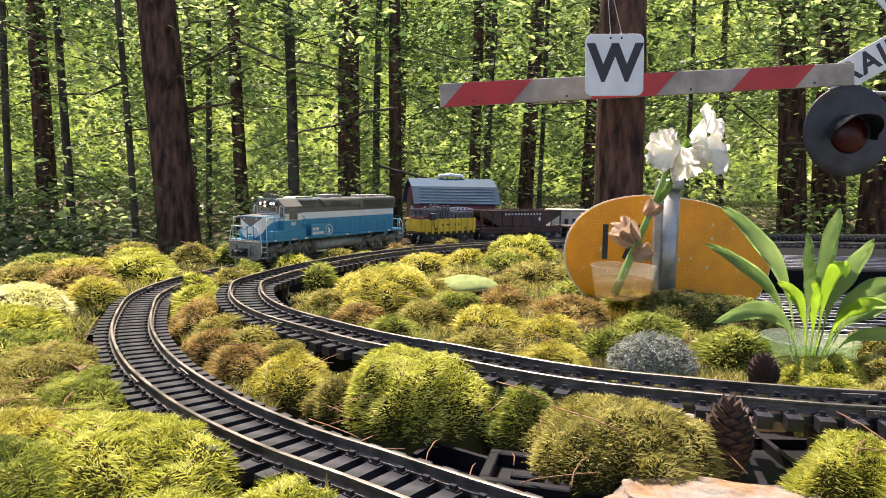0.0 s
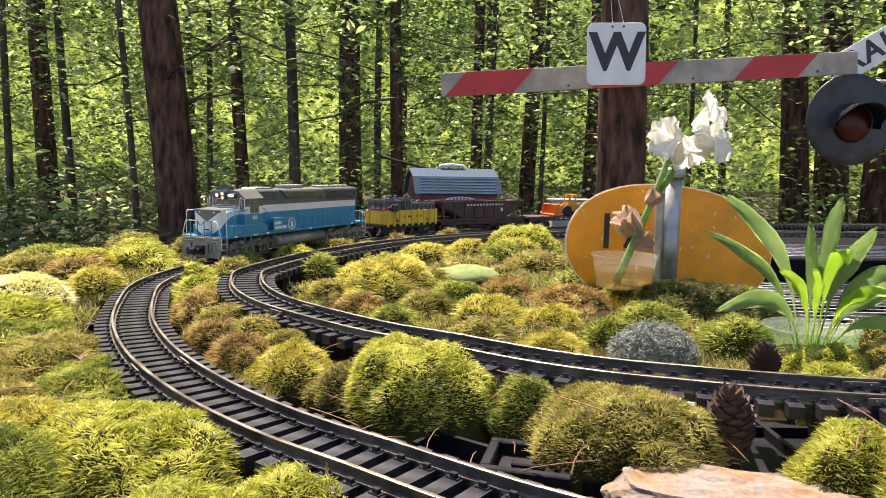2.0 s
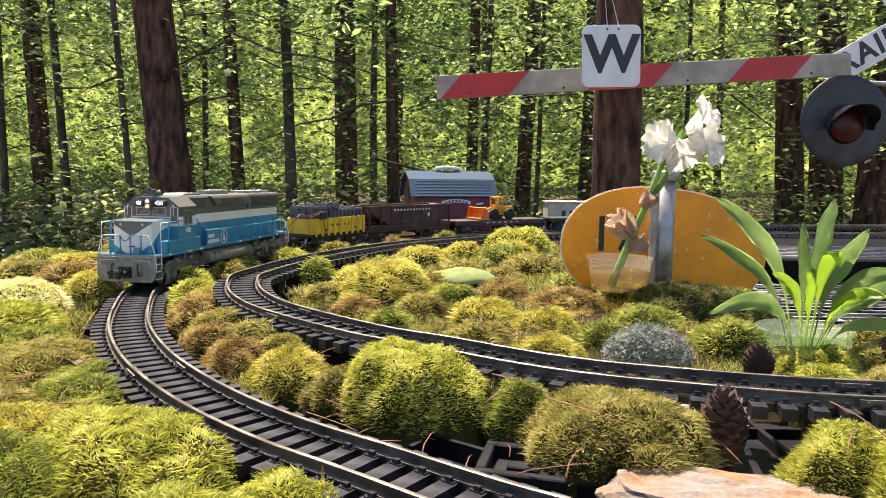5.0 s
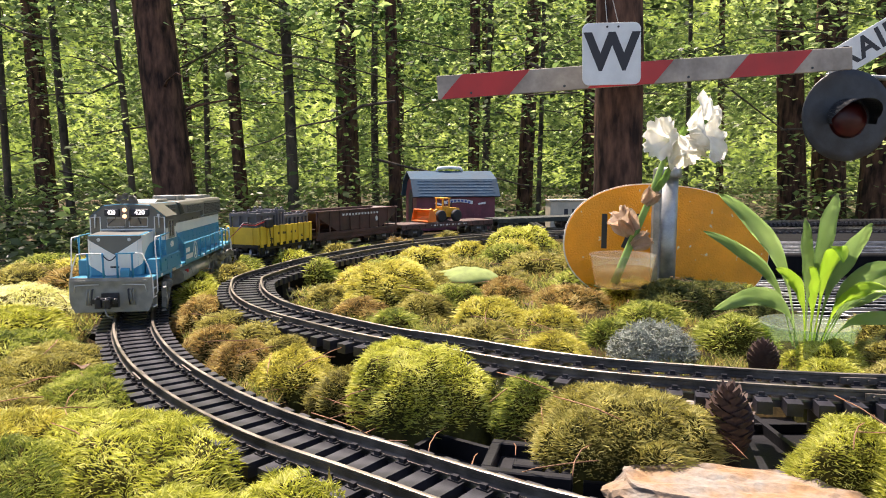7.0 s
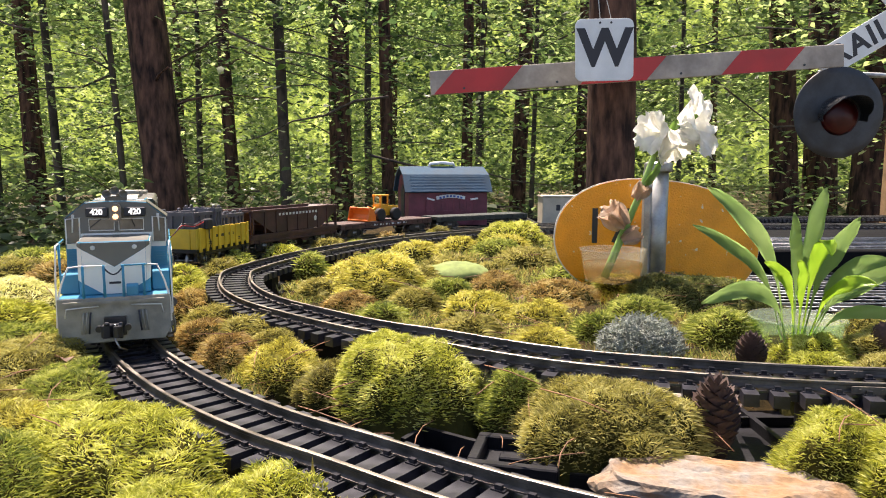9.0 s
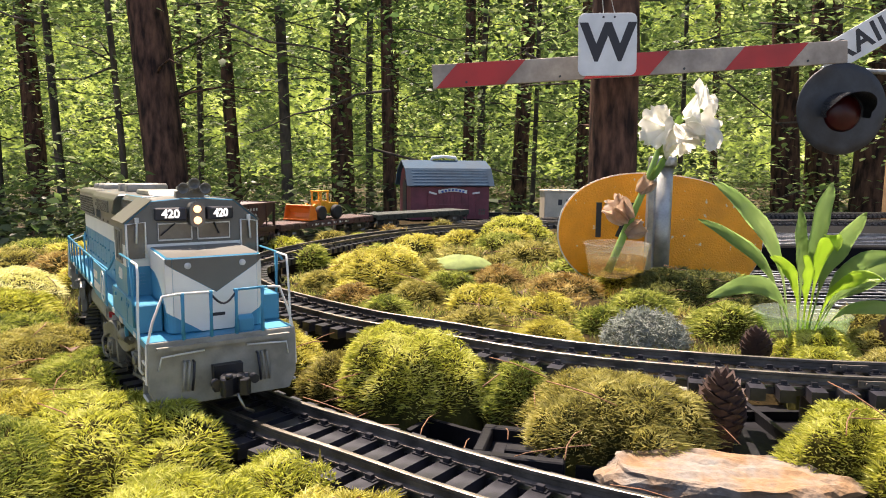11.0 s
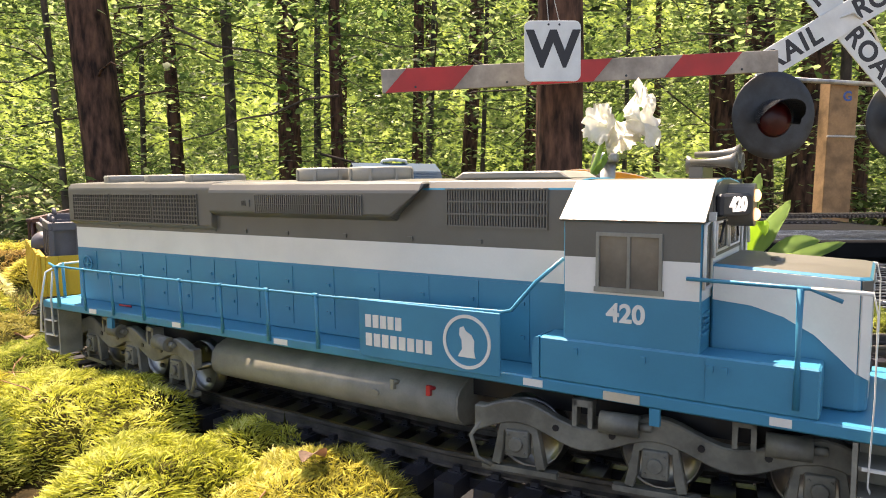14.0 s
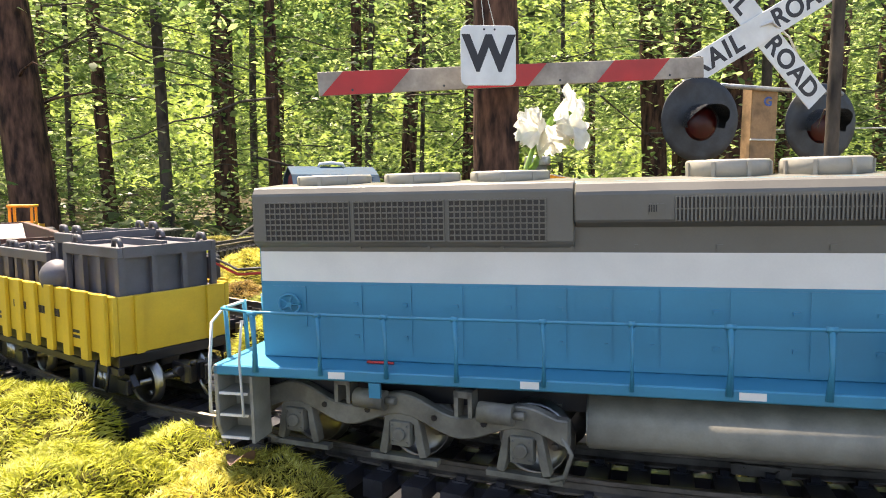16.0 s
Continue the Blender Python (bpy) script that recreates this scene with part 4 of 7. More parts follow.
    mound(-0.335, 1.0, 0.04, 0.045, "yellow"); mound(-0.395, 1.30, 0.045, 0.042, "olive"); mound(0.22, 0.545, 0.034, 0.036, "green"); mound(0.36, 0.36, 0.05, 0.05, "olive")
    mound(-0.30, 0.48, 0.06, 0.048, "yellow"); mound(-0.42, 0.47, 0.07, 0.05, "olive"); mound(-0.56, 1.12, 0.05, 0.045, "yellow"); mound(-0.70, 1.33, 0.07, 0.05, "yellow")
    mound(0.40, 1.20, 0.06, 0.05, "olive"); mound(0.45, 1.05, 0.05, 0.045, "green"); mound(0.18, 1.66, 0.06, 0.055, "yellow"); mound(-0.02, 1.15, 0.045, 0.05, "olive")
    # smooth pale pincushion
    bm = bmesh.new()
    lathe(bm, [(0.058 * math.cos(a), 0.022 * math.sin(a)) for a in (i * math.pi / 2 / 12 for i in range(12))] + [(0.0001, 0.022)], 32)
    for v in bm.verts:
        v.co.x *= 1 + 0.12 * noise.noise(v.co * 30)
        v.co.y *= 0.8 + 0.15 * noise.noise(v.co * 30 + Vector((4, 1, 0)))
        v.co.z += 0.002 * noise.noise(v.co * 90)
    tagged(part("pincushion_moss", bm, PIN, at=pose(0.045, 1.19, 0.010)), "smooth pale green pincushion moss among shaggy moss", "moss")
    # silvery lichen bush
    rnd = random.Random(8)
    bm = bmesh.new()
    for k in range(1500):
        a, q, hh = rnd.uniform(0, 6.28), math.sqrt(rnd.random()), rnd.random()
        p = Vector((0.047 * q * math.cos(a), 0.038 * q * math.sin(a), 0.012 + 0.040 * hh * math.sqrt(max(0.05, 1 - q * q))))
        for j in range(3):
            d = (Vector((rnd.gauss(0, 1), rnd.gauss(0, 1), rnd.gauss(0.5, 0.8)))).normalized() * rnd.uniform(0.004, 0.008)
            rod(bm, p, p + d, 0.0006, 0.0003, 4, caps=False)
    tagged(part("lichen", bm, LICHEN, at=pose(0.228, 0.735, TABLE_Z + 0.008)), "silvery grey branching lichen tuft beside the track", "lichen")


def litter():
    rnd = random.Random(21)
    g = rnd
    # dry needles and twigs lie on the moss
    meshes = []
    for k in range(5):
        bm = bmesh.new()
        ln = rnd.uniform(0.035, 0.075)
        b = rnd.uniform(-0.006, 0.006)
        pipe(bm, [(-ln / 2, 0, 0), (-ln / 6, b, 0.002), (ln / 6, b, 0.003), (ln / 2, 0, 0.001)], [0.0005, 0.0005, 0.0005, 0.0003], 4)
        meshes.append(finish(bm, NEEDLE, "pine_needle"))
    n = 0
    while n < 290:
        if rnd.random() < 0.45:
            m = rnd.choice(MOUNDS)
            x, y = m[0] + rnd.uniform(-1, 1) * m[2], m[1] + rnd.uniform(-1, 1) * m[2]
        else:
            y = rnd.uniform(0.4, 1.5)
            x = rnd.uniform(-0.6, 0.45) * y
        if min(np.min(np.hypot(*(OUTER.p - np.array((x, y))).T)), np.min(np.hypot(*(INNER.p - np.array((x, y))).T))) < 0.06:
            continue
        ob = new("pine_needle", rnd.choice(meshes))
        ob.matrix_basis = pose(x, y, top_at(x, y) + 0.001, rnd.uniform(-20, 20), rnd.uniform(-20, 20), rnd.uniform(0, 360))
        tagged(ob, "dry reddish pine needle lying on moss", "pine needle", "fallen pine needles")
        n += 1
    # a few curled dead leaves
    for x, y, s, a in ((0.115, 1.03, 0.030, 20), (-0.041, 0.318, 0.018, 60), (0.31, 0.435, 0.022, 10), (-0.33, 0.62, 0.02, 130), (-0.255, 0.475, 0.016, 70), (0.44, 0.745, 0.02, 30), (0.13, 1.02, 0.022, 100)):
        bm = bmesh.new()
        rows = []
        for i in range(7):
            u = i / 6
            w = s * 0.42 * math.sin(math.pi * min(0.98, max(0.03, u))) ** 0.8
            rows.append([bm.verts.new(((u - 0.5) * s, v * w, 0.35 * abs(v) * w + 0.12 * s * math.sin(u * 4))) for v in (-1, -0.5, 0, 0.5, 1)])
        for p, q in zip(rows, rows[1:]):
            for i in range(4):
                bm.faces.new((p[i], p[i + 1], q[i + 1], q[i]))
        r = bmesh.ops.solidify(bm, geom=bm.faces[:], thickness=0.0005)
        tagged(part("dead_leaf", bm, DRYLEAF, at=pose(x, y, top_at(x, y) + 0.003, rnd.uniform(-15, 15), rnd.uniform(-10, 10), a)), "curled brown dead leaf on the moss", "leaf", "fallen leaves")
    # stones
    for x, y, z, sx, sy, sz, a, mt, lb in ((0.193, 0.436, TABLE_Z + 0.007, 0.080, 0.033, 0.010, -14, ROCK, "flat rusty tan slab of layered stone beside the track"),
                                           (0.085, 0.615, TABLE_Z + 0.012, 0.038, 0.024, 0.020, -20, ROCKG, "grey rounded stone propping up the inner track"),
                                           (0.195, 0.545, TABLE_Z + 0.010, 0.045, 0.022, 0.022, -12, ROCKG, "grey rounded stone propping up the inner track")):
        bm = bmesh.new()
        bmesh.ops.create_icosphere(bm, subdivisions=4, radius=1)
        for v in bm.verts:
            p = v.co.copy()
            flat = max(-0.8, min(0.8, p.z * 1.7)) / 0.8
            f = 1 + 0.22 * noise.noise(p * 1.4 + Vector((x * 50, 0, 0))) + 0.07 * noise.noise(p * 5)
            layer = 0.14 * noise.noise(Vector((p.x * 3, p.y * 3, 9))) + 0.07 * round(4 * noise.noise(Vector((p.x * 5, p.y * 4, 2))))
            v.co = Vector((p.x * f * sx, p.y * f * sy, (flat + layer) * sz))
        for f in bm.faces:
            f.smooth = mt is not ROCK
        tagged(part("stone", bm, mt, at=pose(x, y, z, 2, 0, a)), lb, "stone", "garden stones")


def pine_cone(x, y, z, length, r, rx, rz, label):
    pc = thing("pine_cone", label, "pine cone", "pine cones", at=pose(x, y, z, rx, 0, rz))
    bm = bmesh.new()
    lathe(bm, [(0.0001, 0), (r * 0.5, length * 0.06), (r * 0.55, length * 0.4), (r * 0.3, length * 0.85), (0.0001, length)], 12)
    part("core", bm, CONE, pc)
    bm = bmesh.new()
    w = 0.34 * r
    v = [bm.verts.new(p) for p in ((0, -w * 0.5, 0), (0, w * 0.5, 0), (r * 0.62, w, r * 0.22), (r * 0.62, -w, r * 0.22), (r * 0.78, 0, r * 0.40), (r * 0.55, 0, r * 0.02))]
    for q in ((0, 1, 2), (0, 2, 4), (0, 4, 3), (1, 0, 5), (1, 5, 2), (0, 3, 5), (2, 5, 4), (4, 5, 3)):
        bm.faces.new([v[i] for i in q])
    me = finish(bm, CONE, "scale")
    n = 90
    for i in range(n):
        u = i / n
        a = i * 2.39996
        k = math.sin(math.pi * (0.12 + 0.84 * u)) ** 0.7
        ob = new("scale", me)
        ob.parent = pc
        ob.matrix_basis = pose(0, 0, length * (0.03 + 0.92 * u), 0, 0, math.degrees(a)) @ Matrix.Diagonal((k * 1.25, k * 1.25, 1.2, 1))
    return pc


# ---- things round the railway ----
def blade_leaf(parent, pts, width, material, name="leaf", fold=0.35, label="", stalk=0.0):
    """A broad leaf along a bent midrib, folded a little along it."""
    P = [Vector(p) for p in pts]
    fine = []
    for i in range(13):
        u = i / 12 * (len(P) - 1)
        k = min(int(u), len(P) - 2)
        f = u - k
        a, b, c, d = P[max(k - 1, 0)], P[k], P[k + 1], P[min(k + 2, len(P) - 1)]
        fine.append(0.5 * (2 * b + (c - a) * f + (2 * a - 5 * b + 4 * c - d) * f * f + (3 * b - a - 3 * c + d) * f ** 3))
    bm, rows = bmesh.new(), []
    for i, p in enumerate(fine):
        u = i / 12
        t = (fine[min(i + 1, 12)] - fine[max(i - 1, 0)]).normalized()
        side = t.cross(Vector((0.25, -1.0, 0.25))).normalized()
        up = side.cross(t)
        if u < stalk:
            w = width * 0.055
        else:
            q = (u - stalk) / (1 - stalk)
            w = width / 2 * max(0.03, math.sin(math.pi * min(1.0, q ** 0.8 * 0.97 + 0.03)) ** 0.75)
        rows.append([bm.verts.new(p + side * w * v + up * w * fold * (abs(v) ** 1.3) + up * 0.0012 * math.sin(i * 1.7 + v * 3)) for v in (-1, -0.66, -0.33, 0, 0.33, 0.66, 1)])
    for a, b in zip(rows, rows[1:]):
        for i in range(6):
            bm.faces.new((a[i], a[i + 1], b[i + 1], b[i])).smooth = True
    bmesh.ops.solidify(bm, geom=bm.faces[:], thickness=0.0006)
    return part(name, bm, material, parent, label)


def petal_cup(parent, centre, axis, size, material, count=6, name="petal", flare=1.0, seed=0):
    rnd = random.Random(seed)
    q = Vector(axis).normalized().to_track_quat("Z", "Y").to_matrix().to_4x4()
    for k in range(count):
        bm, rows = bmesh.new(), []
        big = 1 if k % 2 else 0.85
        ph = rnd.uniform(0, 6)
        for i in range(9):
            u = i / 8
            w = size * 0.40 * big * (0.15 + math.sin(math.pi * min(0.93, 0.10 + 0.78 * u)) ** 0.9)
            r = size * (0.06 + 0.62 * flare * u ** 1.5)
            h = size * (0.95 * u - 0.42 * flare * u ** 3)
            row = []
            for v in (-1, -0.6, -0.2, 0.2, 0.6, 1):
                ruf = 0.07 * size * u * u * math.sin(v * 5 + ph + i * 0.9)
                row.append(bm.verts.new((r - 0.10 * size * (1 - v * v) * 0 + 0.14 * size * v * v * (1 - u) + ruf, v * w, h + 0.10 * size * v * v * u + ruf * 0.6)))
            rows.append(row)
        for a, b in zip(rows, rows[1:]):
            for i in range(5):
                bm.faces.new((a[i], a[i + 1], b[i + 1], b[i])).smooth = True
        bmesh.ops.solidify(bm, geom=bm.faces[:], thickness=0.0004)
        part(name, bm, material, parent, at=Matrix.Translation(centre) @ q @ pose(0, 0, 0, 0, 0, 360 / count * k + rnd.uniform(-8, 8)))


def flower_cup():
    cup = thing("plastic_cup", "clear plastic cup of cloudy water on moss", "cup", at=pose(0.27, 1.03, 0.026))
    bm = bmesh.new()
    lathe(bm, [(0.0385, 0.0015), (0.0395, 0.0), (0.0475, 0.044), (0.0495, 0.045), (0.0495, 0.0475), (0.0468, 0.0475), (0.0462, 0.044), (0.0382, 0.003)], 40)
    part("cup_wall", bm, CUP, cup)
    bm = bmesh.new()
    lathe(bm, [(0.0001, 0.001), (0.0378, 0.001), (0.0432, 0.027), (0.0001, 0.027)], 32)
    part("water", bm, clear("cloudy_water", (0.72, 0.62, 0.44), 0.05, 0.08), cup, "murky brownish water")
    fl = thing("gladiolus", "white gladiolus stem with open and wilted blooms in a cup", "flower", at=pose(0, 0, 0))
    bm = bmesh.new()
    pipe(bm, [(0.258, 1.03, 0.030), (0.268, 1.03, 0.055), (0.284, 1.03, 0.097), (0.306, 1.03, 0.152), (0.327, 1.03, 0.215), (0.345, 1.03, 0.246), (0.372, 1.028, 0.262)],
         [0.0062, 0.006, 0.0056, 0.005, 0.0042, 0.0035, 0.002], 10)
    part("stem", bm, STEM, fl)
    for base, tip, w in (((0.312, 1.03, 0.165), (0.332, 1.02, 0.205), 0.012), ((0.336, 1.03, 0.235), (0.352, 1.02, 0.262), 0.011), ((0.355, 1.03, 0.255), (0.385, 1.02, 0.268), 0.010)):
        a, b = Vector(base), Vector(tip)
        blade_leaf(fl, [a, a.lerp(b, 0.5) + Vector((0.003, -0.004, 0.003)), b], w, STEM, "sepal", 0.6)
    petal_cup(fl, (0.335, 1.028, 0.243), (-0.75, -0.45, 0.05), 0.042, PETAL, seed=1, flare=1.1)
    petal_cup(fl, (0.362, 1.025, 0.252), (0.78, -0.60, 0.22), 0.062, PETAL, seed=2, flare=1.25)
    petal_cup(fl, (0.345, 1.022, 0.244), (0.25, -0.45, -0.85), 0.050, PETAL, 4, seed=3, flare=0.7)
    petal_cup(fl, (0.300, 1.028, 0.148), (0.45, -0.3, 0.75), 0.030, WILT, 4, "wilted_petal", 0.35, 4)
    petal_cup(fl, (0.284, 1.026, 0.108), (-0.75, -0.2, 0.75), 0.046, WILT, 5, "wilted_petal", 0.45, 5)
    petal_cup(fl, (0.282, 1.026, 0.086), (0.85, -0.2, 0.5), 0.034, WILT, 4, "wilted_petal", 0.35, 6)


def hosta():
    pot = thing("clear_pot", "clear green-tinged plastic tub set into moss", "pot", at=pose(0.404, 0.752, -0.010))
    bm = bmesh.new()
    lathe(bm, [(0.041, 0.0), (0.047, 0.037), (0.0505, 0.038), (0.0505, 0.0405), (0.046, 0.0405), (0.040, 0.002)], 36)
    part("tub_wall", bm, POT, pot)
    bm = bmesh.new()
    lathe(bm, [(0.0001, 0.001), (0.0395, 0.001), (0.0412, 0.010), (0.0001, 0.012)], 24)
    part("damp_soil", bm, SOIL, pot)
    h = thing("hosta", "leafy green broad-leaved plant growing from a clear tub", "plant", at=pose(0.402, 0.748, 0.004))

    def sprout(dx, dy, dz, arch, w, young=False):
        """One leaf from the crown to a tip; arch lifts its middle, young picks the backlit colour."""
        dx *= 1.32
        w *= 0.82
        pts = [(dx * 0.12, dy * 0.2, 0.0), (dx * 0.30, dy * 0.4, dz * 0.42 + arch * 0.7 + 0.018), (dx * 0.62, dy * 0.7, dz * 0.74 + arch + 0.018), (dx, dy, dz + 0.018)]
        blade_leaf(h, pts, w, HOSTALIT if young else HOSTA, fold=0.25, stalk=0.30)

    sprout(-0.086, -0.02, 0.152, 0.004, 0.0272)
    sprout(0.026, 0.02, 0.150, 0.008, 0.0272)
    sprout(0.040, -0.015, 0.120, 0.0, 0.0281)
    sprout(0.006, -0.045, 0.082, 0.036, 0.0308, True)
    sprout(-0.098, -0.06, 0.036, 0.020, 0.0245)
    sprout(-0.082, 0.03, 0.108, 0.004, 0.0200)
    sprout(0.062, -0.03, 0.075, 0.014, 0.0245)
    sprout(0.090, -0.02, 0.072, 0.004, 0.0236)
    sprout(0.098, 0.02, 0.064, -0.006, 0.0181)
    sprout(-0.022, -0.05, 0.078, 0.004, 0.0245, True)
    sprout(-0.046, -0.045, 0.076, 0.006, 0.0200, True)
    sprout(0.004, 0.03, 0.122, 0.0, 0.0218)
    sprout(0.032, -0.07, 0.056, 0.014, 0.0200, True)
    sprout(0.088, -0.04, 0.008, 0.014, 0.0181)


def oval_sign():
    sg = thing("oval_sign", "amber reflective oval milepost sign with black numerals", "sign", at=pose(0.369, 1.135, 0.072))
    bm = bmesh.new()
    n = 72
    prof = [(0.168 * math.copysign(abs(math.cos(a)) ** 0.86, math.cos(a)), 0.101 * math.copysign(abs(math.sin(a)) ** 0.92, math.sin(a))) for a in (2 * math.pi * k / n for k in range(n))]
    prism(bm, prof, "y", -0.0015, 0.0015)
    part("plate", bm, SIGNY, sg, at=pose(0, 0, 0, 0, 6, 0))
    bm = bmesh.new()
    prism(bm, [(p[0] * 1.012, p[1] * 1.018) for p in prof], "y", 0.0016, 0.004)
    part("backing", bm, SIGNW, sg, "pale metal backing rim", at=pose(0, 0, 0, 0, 6, 0))
    letters("17", 0.082, INK, sg, pose(-0.083, -0.0016, 0.024, 90, 0, 0), "numeral", 0.0004, 1.0, 0.005)
    po = thing("sign_post", "galvanised steel pipe post with a flanged cap", "post", at=pose(0.352, 1.09, -0.03))
    bm = bmesh.new()
    rod(bm, (0, 0, 0), (0, 0, 0.226), 0.0165, seg=24)
    part("pipe", bm, GALV, po)
    bm = bmesh.new()
    lathe(bm, [(0.0205, 0.217), (0.0215, 0.219), (0.0215, 0.229), (0.019, 0.232), (0.012, 0.233), (0.0001, 0.2325)], 24)
    part("cap", bm, GALV, po)
    bm = bmesh.new()
    prism(bm, [(-0.0235, -0.012), (-0.0165, -0.017), (-0.012, -0.013), (-0.014, 0.006), (-0.0215, 0.006)], "z", 0.0, 0.219)
    part("channel", bm, GALV, po, "folded grey steel channel")


def rounded(w, h, r, n=6):
    out = []
    for cx, cy, a0 in ((w / 2 - r, h / 2 - r, 0), (-w / 2 + r, h / 2 - r, 90), (-w / 2 + r, -h / 2 + r, 180), (w / 2 - r, -h / 2 + r, 270)):
        out += [(cx + r * math.cos(radians(a0 + 90 * i / n)), cy + r * math.sin(radians(a0 + 90 * i / n))) for i in range(n + 1)]
    return out


def whistle_sign():
    sg = thing("whistle_sign", "white enamel square sign with a black letter, hung on string", "sign", at=pose(0.762, 3.2, 0.720, 0, -1.5, 0))
    bm = bmesh.new()
    prism(bm, rounded(0.262, 0.272, 0.03), "y", -0.004, 0.004)
    part("plate", bm, SIGNW, sg, bevel=0.001)
    letters("W", 0.225, INK, sg, pose(0.002, -0.0042, 0.002, 90, 0, 0), "letter", 0.0008, 1.0, 0.035)
    bm = bmesh.new()
    pipe(bm, [(-0.02, -0.004, 0.13), (0.004, 0.2, 0.45), (0.06, 0.46, 0.9)], 0.0018, 5)
    pipe(bm, [(0.03, -0.004, 0.13), (0.012, 0.2, 0.45), (0.062, 0.46, 0.9)], 0.0018, 5)
    part("string", bm, PALEB, sg)
    for x in (-0.02, 0.03):
        bm = bmesh.new()
        rod(bm, (x, -0.0065, 0.118), (x, -0.004, 0.118), 0.005, seg=10)
        part("eyelet", bm, INK, sg)


def crossing():
    """The full-size crossing gate, lamps and crossbuck behind the railway."""
    a, b = Vector((-0.02, 3.42, 0.595)), Vector((2.08, 3.62, 0.768))
    gt = thing("crossing_gate", "weathered crossing gate arm with red and white slanted stripes", "gate", at=Matrix.Translation(a) @ (b - a).to_track_quat("X", "Z").to_matrix().to_4x4())
    ln, h = (b - a).length, 0.112
    bm = bmesh.new()
    box(bm, 0, ln, -0.012, 0.012, -h / 2, h / 2)
    part("arm", bm, GATEW, gt, bevel=0.002)
    for s in (0.010, 0.735, 1.460):
        bm = bmesh.new()
        lo, hi = max(s, 0.012), s + 0.335
        prof = [(lo, -h / 2 + 0.001), (hi, -h / 2 + 0.001), (hi + 0.11, h / 2 - 0.001), (max(lo + 0.11, 0.012), h / 2 - 0.001)]
        prism(bm, prof, "y", -0.0145, -0.0118)
        part("red_stripe", bm, GATER, gt, "slanted red reflective sheeting")
    for s in (0.16, 0.62, 1.25, 1.9):
        bm = bmesh.new()
        rod(bm, (s, -0.0165, -0.035), (s, -0.0118, -0.035), 0.006, seg=8)
        part("bolt", bm, DISC, gt)
    sig = thing("crossing_signal", "timber post with two dark flasher lamps and a crossbuck", "railway signal", at=pose(2.60, 3.86, -0.85))
    bm = bmesh.new()
    box(bm, -0.085, 0.085, -0.05, 0.05, 0, 1.55)
    part("post", bm, POSTW, sig, bevel=0.004)
    bm = bmesh.new()
    rod(bm, (-0.55, -0.07, 1.555), (0.50, -0.07, 1.515), 0.014, seg=10)
    part("cross_bar", bm, GALV, sig)
    bm = bmesh.new()
    pipe(bm, [(-0.088, -0.053, 1.235), (0, -0.056, 1.235), (0.088, -0.053, 1.235)], 0.006, 6)
    part("tie_wire", bm, PALEB, sig)
    letters("G", 0.075, BLUEINK, sig, pose(0.02, -0.0505, 1.46, 90, 0, 0), "chalk_letter", 0.0006)
    for x, y, z in ((-0.475, -0.15, 1.338), (0.365, -0.06, 1.338)):
        bm = bmesh.new()
        lathe(bm, [(0.0001, 0.0), (0.235, 0.0), (0.238, 0.006), (0.235, 0.012), (0.20, 0.016), (0.125, 0.018), (0.0001, 0.018)], 48)
        at = pose(x, y, z, 90, 0, 0)
        disc = part("lamp_disc", bm, DISC, sig, "round matt black background disc", at=at)
        bm = bmesh.new()
        lathe(bm, [(0.0001, 0.055), (0.05, 0.05), (0.085, 0.038), (0.10, 0.0185)], 32)
        part("lens", bm, REDLENS, disc, "dark red glass lens", at=pose(0, -0.02, 0))
        bm, rings = bmesh.new(), []
        for i in range(25):
            t = radians(-18 + 216 * i / 24)
            reach = 0.175 * (0.35 + 0.65 * max(0, math.sin(t)) ** 0.8)
            rings.append([bm.verts.new((0.112 * math.cos(t), 0.10 * math.sin(t) - 0.012, 0.018)), bm.verts.new((0.118 * math.cos(t), 0.095 * math.sin(t) - 0.022, 0.018 + reach))])
        for p, q in zip(rings, rings[1:]):
            bm.faces.new((p[0], q[0], q[1], p[1])).smooth = True
        bmesh.ops.solidify(bm, geom=bm.faces[:], thickness=0.004)
        part("hood", bm, DISC, disc, "curved black visor")
        bm = bmesh.new()
        rod(bm, (x, y, z), (x, -0.05, z), 0.05, seg=16)
        part("lamp_housing", bm, DISC, sig)
    for k, (rot, words) in enumerate(((-31, ("RAIL", "ROAD")), (45, ("RAIL", "ROAD")))):
        at = pose(-0.10, -0.13 + 0.012 * k, 1.865, 0, rot, 0)
        bm = bmesh.new()
        prism(bm, [(-0.56, -0.078), (0.56, -0.078), (0.56, 0.078), (-0.56, 0.078)], "y", -0.004, 0.004)
        board = part("crossbuck_board", bm, SIGNW, sig, "white board with black capital letters", bevel=0.001, at=at)
        letters(words[0], 0.15, INK, board, pose(-0.31, -0.0042, 0, 90, 0, 0), "lettering", 0.0006, 1.15)
        letters(words[1], 0.15, INK, board, pose(0.30, -0.0042, 0, 90, 0, 0), "lettering", 0.0006, 1.05)
    bm = bmesh.new()
    pipe(bm, [(-0.42, -0.06, 1.73), (-0.2, -0.1, 1.84), (-0.05, -0.15, 1.90), (0.1, -0.1, 1.83), (0.2, -0.06, 1.72)], 0.007, 6)
    part("cable", bm, PALEB, sig, "pale loose cable")
    bm = bmesh.new()
    pipe(bm, [(0.085, 0, 1.30), (0.9, 0.1, 1.33), (2.2, 0.3, 1.36)], 0.004, 5)
    part("stay_wire", bm, PALEB, sig)


